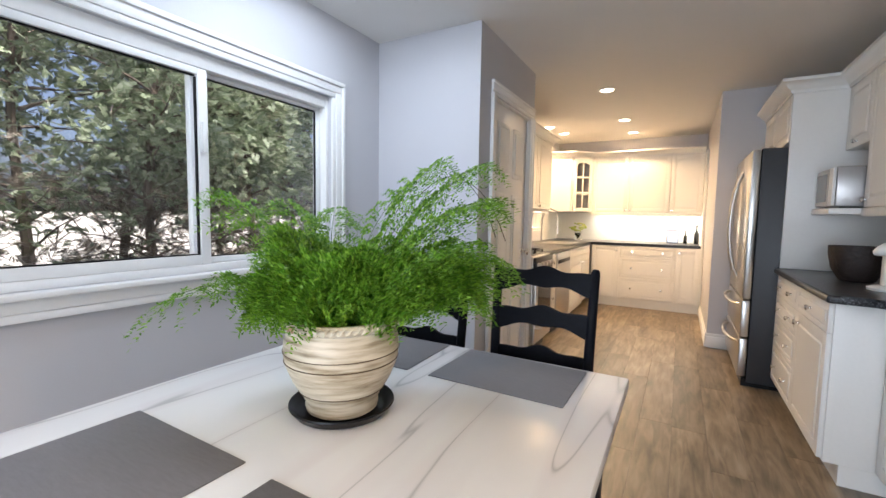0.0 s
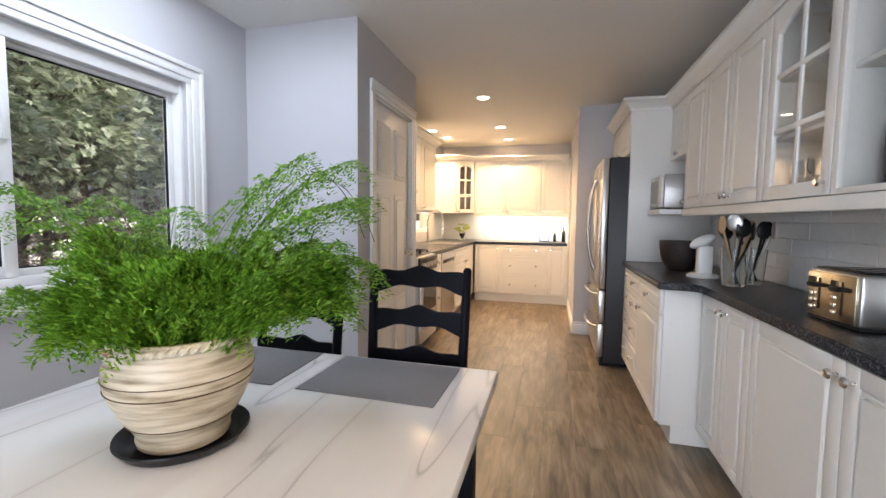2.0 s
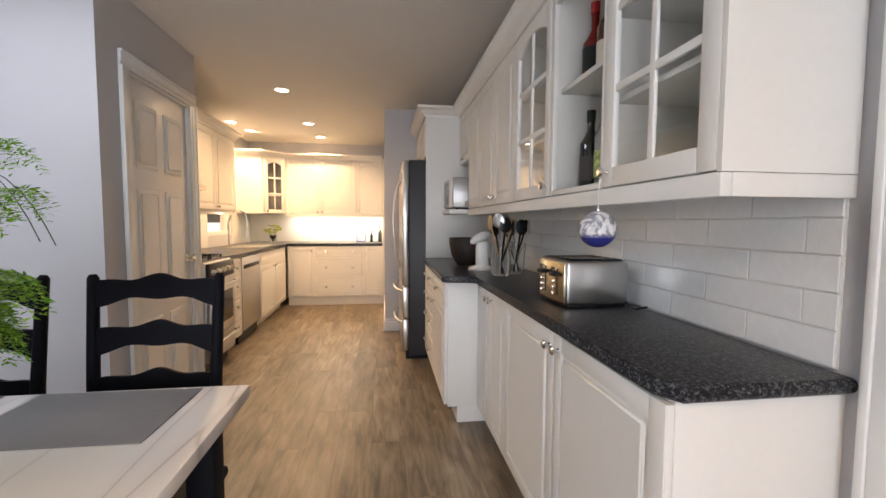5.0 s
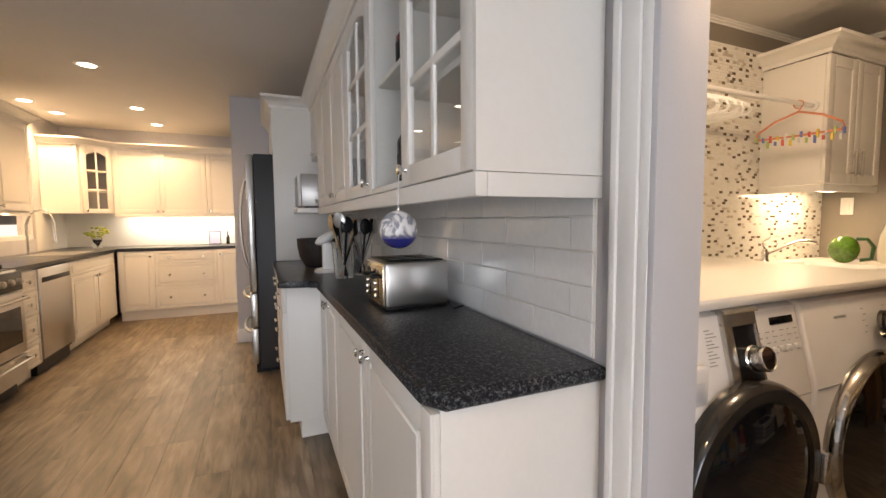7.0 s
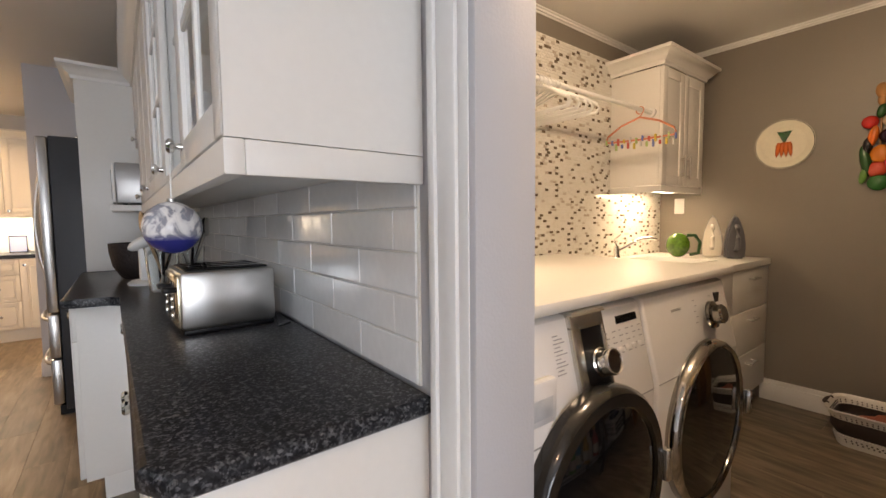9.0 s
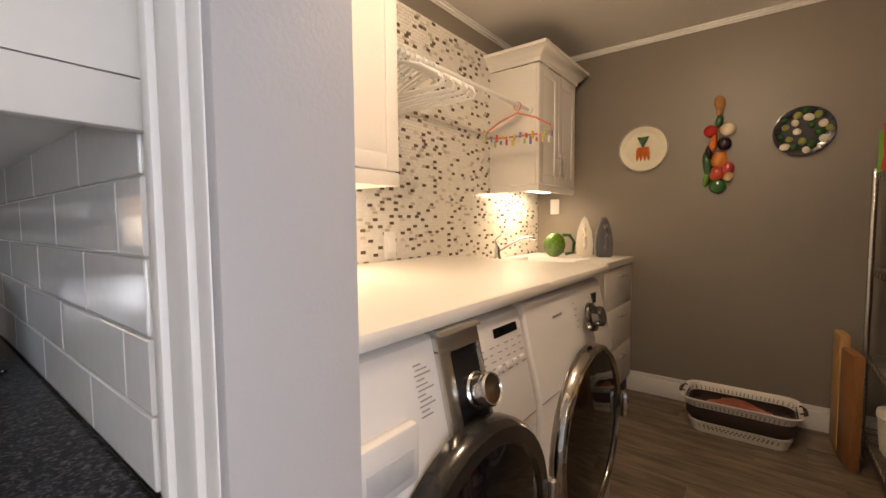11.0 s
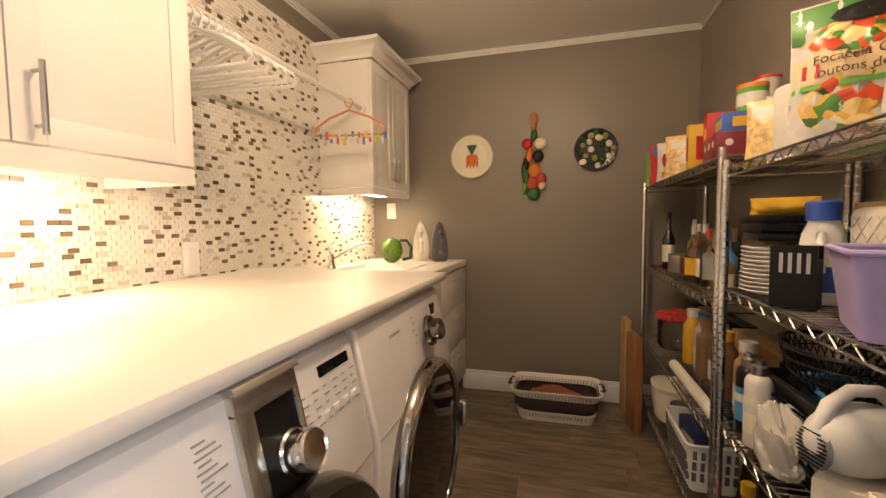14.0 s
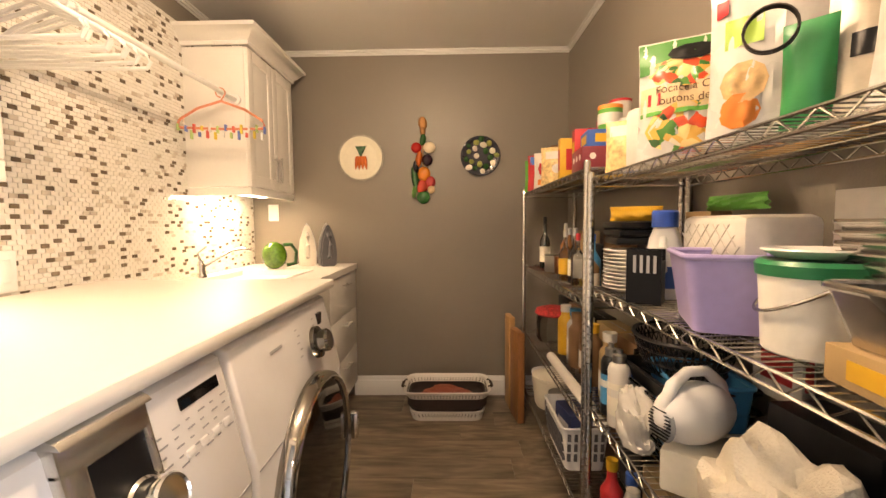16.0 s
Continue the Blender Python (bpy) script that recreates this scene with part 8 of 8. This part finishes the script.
for k, (dy, z, r, hh, mt) in enumerate(veg):
    bm = bmesh.new()
    bmesh.ops.create_uvsphere(bm, u_segments=16, v_segments=11, radius=1.0, matrix=Matrix.Diagonal((min(r, 0.021), r, hh, 1)))
    for v in bm.verts:
        a = math.atan2(v.co.y, v.co.x)
        v.co.y *= 1 + 0.06 * math.cos(5 * a)
    o = part("vegetable", bm, mt, swag)
    o.matrix_basis = pose(0.0, dy, z, 10 * ((k % 3) - 1))
part("cord", tube(bmesh.new(), [(0.004, 0, 1.94), (0.006, 0, 1.36)], 0.005, 6), flat("raffia", (0.35, 0.2, 0.08), 0.8), swag)

# ---- things on the laundry counters ----


def iron(at, rz, mat, label):
    t = thing("steam_iron", label, "iron", at, rz, "irons on the counter")
    bm = bmesh.new()
    prism(bm, [(-0.05, 0.0), (0.05, 0.0), (0.056, 0.08), (0.046, 0.17), (0.02, 0.25), (0.0, 0.28), (-0.02, 0.25), (-0.046, 0.17), (-0.056, 0.08)], 0.0, 0.055, "y")
    bmesh.ops.bevel(bm, geom=list(bm.edges), offset=0.010, segments=2, affect='EDGES')
    part("body", bm, mat, t)
    bm = prism(bmesh.new(), [(-0.055, 0.004), (0.055, 0.004), (0.06, 0.08), (0.05, 0.17), (0.022, 0.255), (0.0, 0.288), (-0.022, 0.255), (-0.05, 0.17), (-0.06, 0.08)], 0.055, 0.063, "y")
    part("soleplate", bm, M_STEEL, t)
    part("handle", tube(bmesh.new(), [(0, 0.0, 0.06), (0, -0.045, 0.075), (0, -0.05, 0.14), (0, -0.035, 0.195), (0, 0.005, 0.215)], 0.014, 10), mat, t)
    return t


iron((4.77, 1.72, 0.951), -70, flat("cream_iron", (0.70, 0.66, 0.58), 0.3), "cream steam iron standing upright by the wall")
iron((4.74, 1.57, 0.951), -60, flat("grey_iron", (0.10, 0.10, 0.11), 0.3), "dark grey steam iron standing upright by the wall")
gj = thing("detergent_jug", "translucent green jug with a loop handle", "jug", (4.60, 1.87, 0.951), 20)
bm = bmesh.new()
bmesh.ops.create_uvsphere(bm, u_segments=24, v_segments=16, radius=1, matrix=Matrix.Translation((0, 0, 0.085)) @ Matrix.Diagonal((0.055, 0.075, 0.085, 1)))
part("body", bm, paint("green_jug", (0.07, 0.16, 0.012), 0.12, vary=0.5, scale=14, coat=0.5, bump=0), gj)
part("handle", tube(bmesh.new(), [(0.02, -0.05, 0.15), (0.03, -0.10, 0.15), (0.03, -0.13, 0.10), (0.03, -0.12, 0.03), (0.02, -0.07, 0.02)], 0.012, 10), flat("dark_green_grip", (0.02, 0.08, 0.02), 0.3), gj)


def wall_switch(name, label, m, w, h):
    t = new(name)
    t.matrix_world = m
    tagged(t, label, "switch")
    part("plate", boxes((-w / 2, -0.007, -h / 2, w / 2, 0, h / 2), bev=0.002), M_WHITEPL, t)
    part("rocker", boxes((-w * 0.22, -0.011, -h * 0.28, w * 0.22, -0.006, h * 0.28), bev=0.002), M_WHITEPL, t)


wall_switch("light_switch", "white rocker switch plate on the mosaic wall", pose(3.29, 2.1605, 1.088), 0.075, 0.13)
wall_switch("wall_outlet", "white outlet plate on the end wall", pose(LX - 0.001, 2.02, 1.31, 0, 0, -90), 0.07, 0.115)

# hangers on the rod


def hanger(x, mat, label, yaw, w=0.36, name="clothes_hanger", small=False):
    h = thing(name, label, "hanger", (x, 1.885, 1.8885), yaw, "hangers on the rod")
    hook = [(0, 0.022 * math.sin(a), -0.012 + 0.012 * 0 + 0.022 * (math.cos(a)) - 0.008) for a in [radians(d) for d in range(-100, 181, 20)]]
    part("hook", tube(bmesh.new(), hook[::-1] + [(0, 0, -0.06)], 0.0035, 7), mat, h)
    k = w / 2
    bm = tube(bmesh.new(), [(0, 0, -0.06), (0, k * 0.55, -0.098), (0, k * 0.95, -0.15), (0, k, -0.172), (0, k * 0.95, -0.19), (0, 0, -0.194), (0, -k * 0.95, -0.19), (0, -k, -0.172), (0, -k * 0.95, -0.15), (0, -k * 0.55, -0.098)], 0.0062, 8, closed=True)
    part("frame", bm, mat, h)
    return h


for k in range(8):
    hanger(3.07 + 0.03 * k, M_WHITEPL, "white tubular plastic hanger on the rod", (2, -3, 4, -1, 3, -4, 1, 5)[k], 0.43 + 0.006 * (k % 3))
ph = hanger(4.08, flat("coral_plastic", (0.62, 0.22, 0.12), 0.4), "coral hanger hung with colourful clothes pegs", 8, 0.40)
pc = [flat("peg_blue", (0.12, 0.18, 0.5), 0.4), flat("peg_green", (0.4, 0.55, 0.2), 0.4), flat("peg_white", (0.7, 0.7, 0.68), 0.4), flat("peg_yellow", (0.65, 0.5, 0.05), 0.4), flat("peg_red", (0.55, 0.08, 0.06), 0.4)]
for k in range(22):
    y = -0.20 + 0.40 * (k % 12) / 11 + (0.012 if k > 11 else 0)
    dz = -0.03 if k > 11 else 0
    part("clothes_peg", boxes((-0.009, y - 0.005, -0.215 + dz + 0.006 * (k % 3), 0.009, y + 0.005, -0.180 + dz + 0.008 * (k % 2)), bev=0.002), pc[k % 5], ph, "small plastic peg")
lm = thing("ceiling_lamp", "round flush ceiling lamp of the laundry, switched on", "ceiling light", (2.95, 0.92, LC))
part("base", lathe(bmesh.new(), [(0, -0.001), (0.14, -0.001), (0.14, -0.015), (0, -0.015)], 32), M_TRIM, lm)

# ---- pieces of floors and walls ----


def shared(name, bm, material, smooth=False):
    bmesh.ops.recalc_face_normals(bm, faces=bm.faces)
    me = bpy.data.meshes.new(name)
    bm.to_mesh(me)
    bm.free()
    me.materials.append(material)
    return me


rnd = random.Random(7)
floor = structure("floor", boxes((-1.19, -2.85, -0.0115, LX, 7.38, -0.007)), M_SUB, "grey-brown wood plank floor with slim dark joints", "floor")
PW, PL = 0.178, 1.22
plank_mesh = shared("plank", boxes((0.0004, 0.0004, -0.0068, PW - 0.0004, PL - 0.0004, 0.0), bev=0.0008), M_PLANK)
x = -1.19
while x < LX:
    y0, y1 = (-2.85, 7.38) if x < 1.98 else (-0.04, 2.17)
    y = y0 - rnd.random() * PL
    while y < y1:
        if y + PL > y0:
            a, b = max(y, y0), min(y + PL, y1)
            o = new("plank", plank_mesh)
            o.parent = floor
            o.matrix_basis = Matrix.Translation((x, a, 0)) @ Matrix.Diagonal((1, (b - a) / PL, 1, 1))
        y += PL
    x += PW

# glazed tiles behind the side worktop
splash = structure("backsplash_side", boxes((1.9935, 1.207, 0.912, 1.999, 4.11, 1.333)), M_GROUT, "glossy white metro tiles in running bond", "backsplash")
TW, TH = 0.3, 0.0825
tile_mesh = shared("tile", boxes((-0.004, 0.0012, 0.0012, 0.0015, TW - 0.0012, TH - 0.0012), bev=0.0028), M_TILE)
for r in range(6):
    z = 0.913 + r * TH
    hgt = min(TH, 1.332 - z)
    if hgt < 0.01:
        continue
    y = 1.286 - TW - (0 if r % 2 else TW / 2)
    while y < 4.11:
        a, b = max(y, 1.209), min(y + TW, 4.108)
        if b - a > 0.01:
            o = new("tile", tile_mesh)
            o.parent = splash
            o.matrix_basis = Matrix.Translation((1.9925, a, z)) @ Matrix.Diagonal((1, (b - a) / TW, hgt / TH, 1))
        y += TW

# mosaic tiles
MWD, MHT, GAP = 0.031, 0.0166, 0.0018
tile_box = (GAP / 2, -0.0035, GAP / 2, MWD - GAP / 2, 0.001, MHT - GAP / 2)
mos_meshes = (shared("tile", boxes(tile_box), M_MOSAIC), shared("tile", boxes(tile_box), M_MOSAIC_DARK))
verts, faces, slots = [], [], []
near = 0
rows = []
zz = 0.953
while zz < 2.25:
    rows.append(zz)
    zz += MHT
above = set()
for r, z in enumerate(rows):
    x = EX + WT + 0.004 - (MWD * 0.5 if r % 2 else 0)
    this, last, k = set(), False, 0
    while x < LX - 0.004:
        a, b = max(x, EX + WT + 0.004), min(x + MWD, LX - 0.004)
        k += 1
        dark = rnd.random() < 0.13 and not (last and rnd.random() < 0.8) and not ((k in above or k + 1 in above) and rnd.random() < 0.85)
        last = dark
        if dark:
            this.add(k)
        if b - a > 0.006:
            if 2.75 < a < 3.46 and 1.0 < z < 1.38 and near < 298:
                near += 1
                o = new("tile", mos_meshes[int(dark)])
                o.parent = mos
                o.matrix_basis = Matrix.Translation((a, 2.1650, z)) @ Matrix.Diagonal(((b - a) / MWD, 1, 1, 1))
            elif not (2.1 < a < 2.9 and z > 1.40) and not (a < 3.62 and z < 0.985):
                n = len(verts)
                x0, x1, z0, z1 = a + GAP / 2, b - GAP / 2, z + GAP / 2, z + MHT - GAP / 2
                verts += [(x0, 2.1655, z0), (x1, 2.1655, z0), (x1, 2.1655, z1), (x0, 2.1655, z1), (x0, 2.1615, z0), (x1, 2.1615, z0), (x1, 2.1615, z1), (x0, 2.1615, z1)]
                faces += [(n + 4, n + 5, n + 6, n + 7), (n, n + 1, n + 5, n + 4), (n + 1, n + 2, n + 6, n + 5), (n + 2, n + 3, n + 7, n + 6), (n + 3, n, n + 4, n + 7)]
                slots += [int(dark)] * 5
        x += MWD
    above = this
me = bpy.data.meshes.new("mosaic_field")
me.from_pydata(verts, [], faces)
me.materials.append(M_MOSAIC_ALL)
me.materials.append(M_MOSAIC_ALLDARK)
me.polygons.foreach_set("material_index", slots)
o = new("mosaic_field", me)
o.parent = mos
o["kind"] = "stuff"
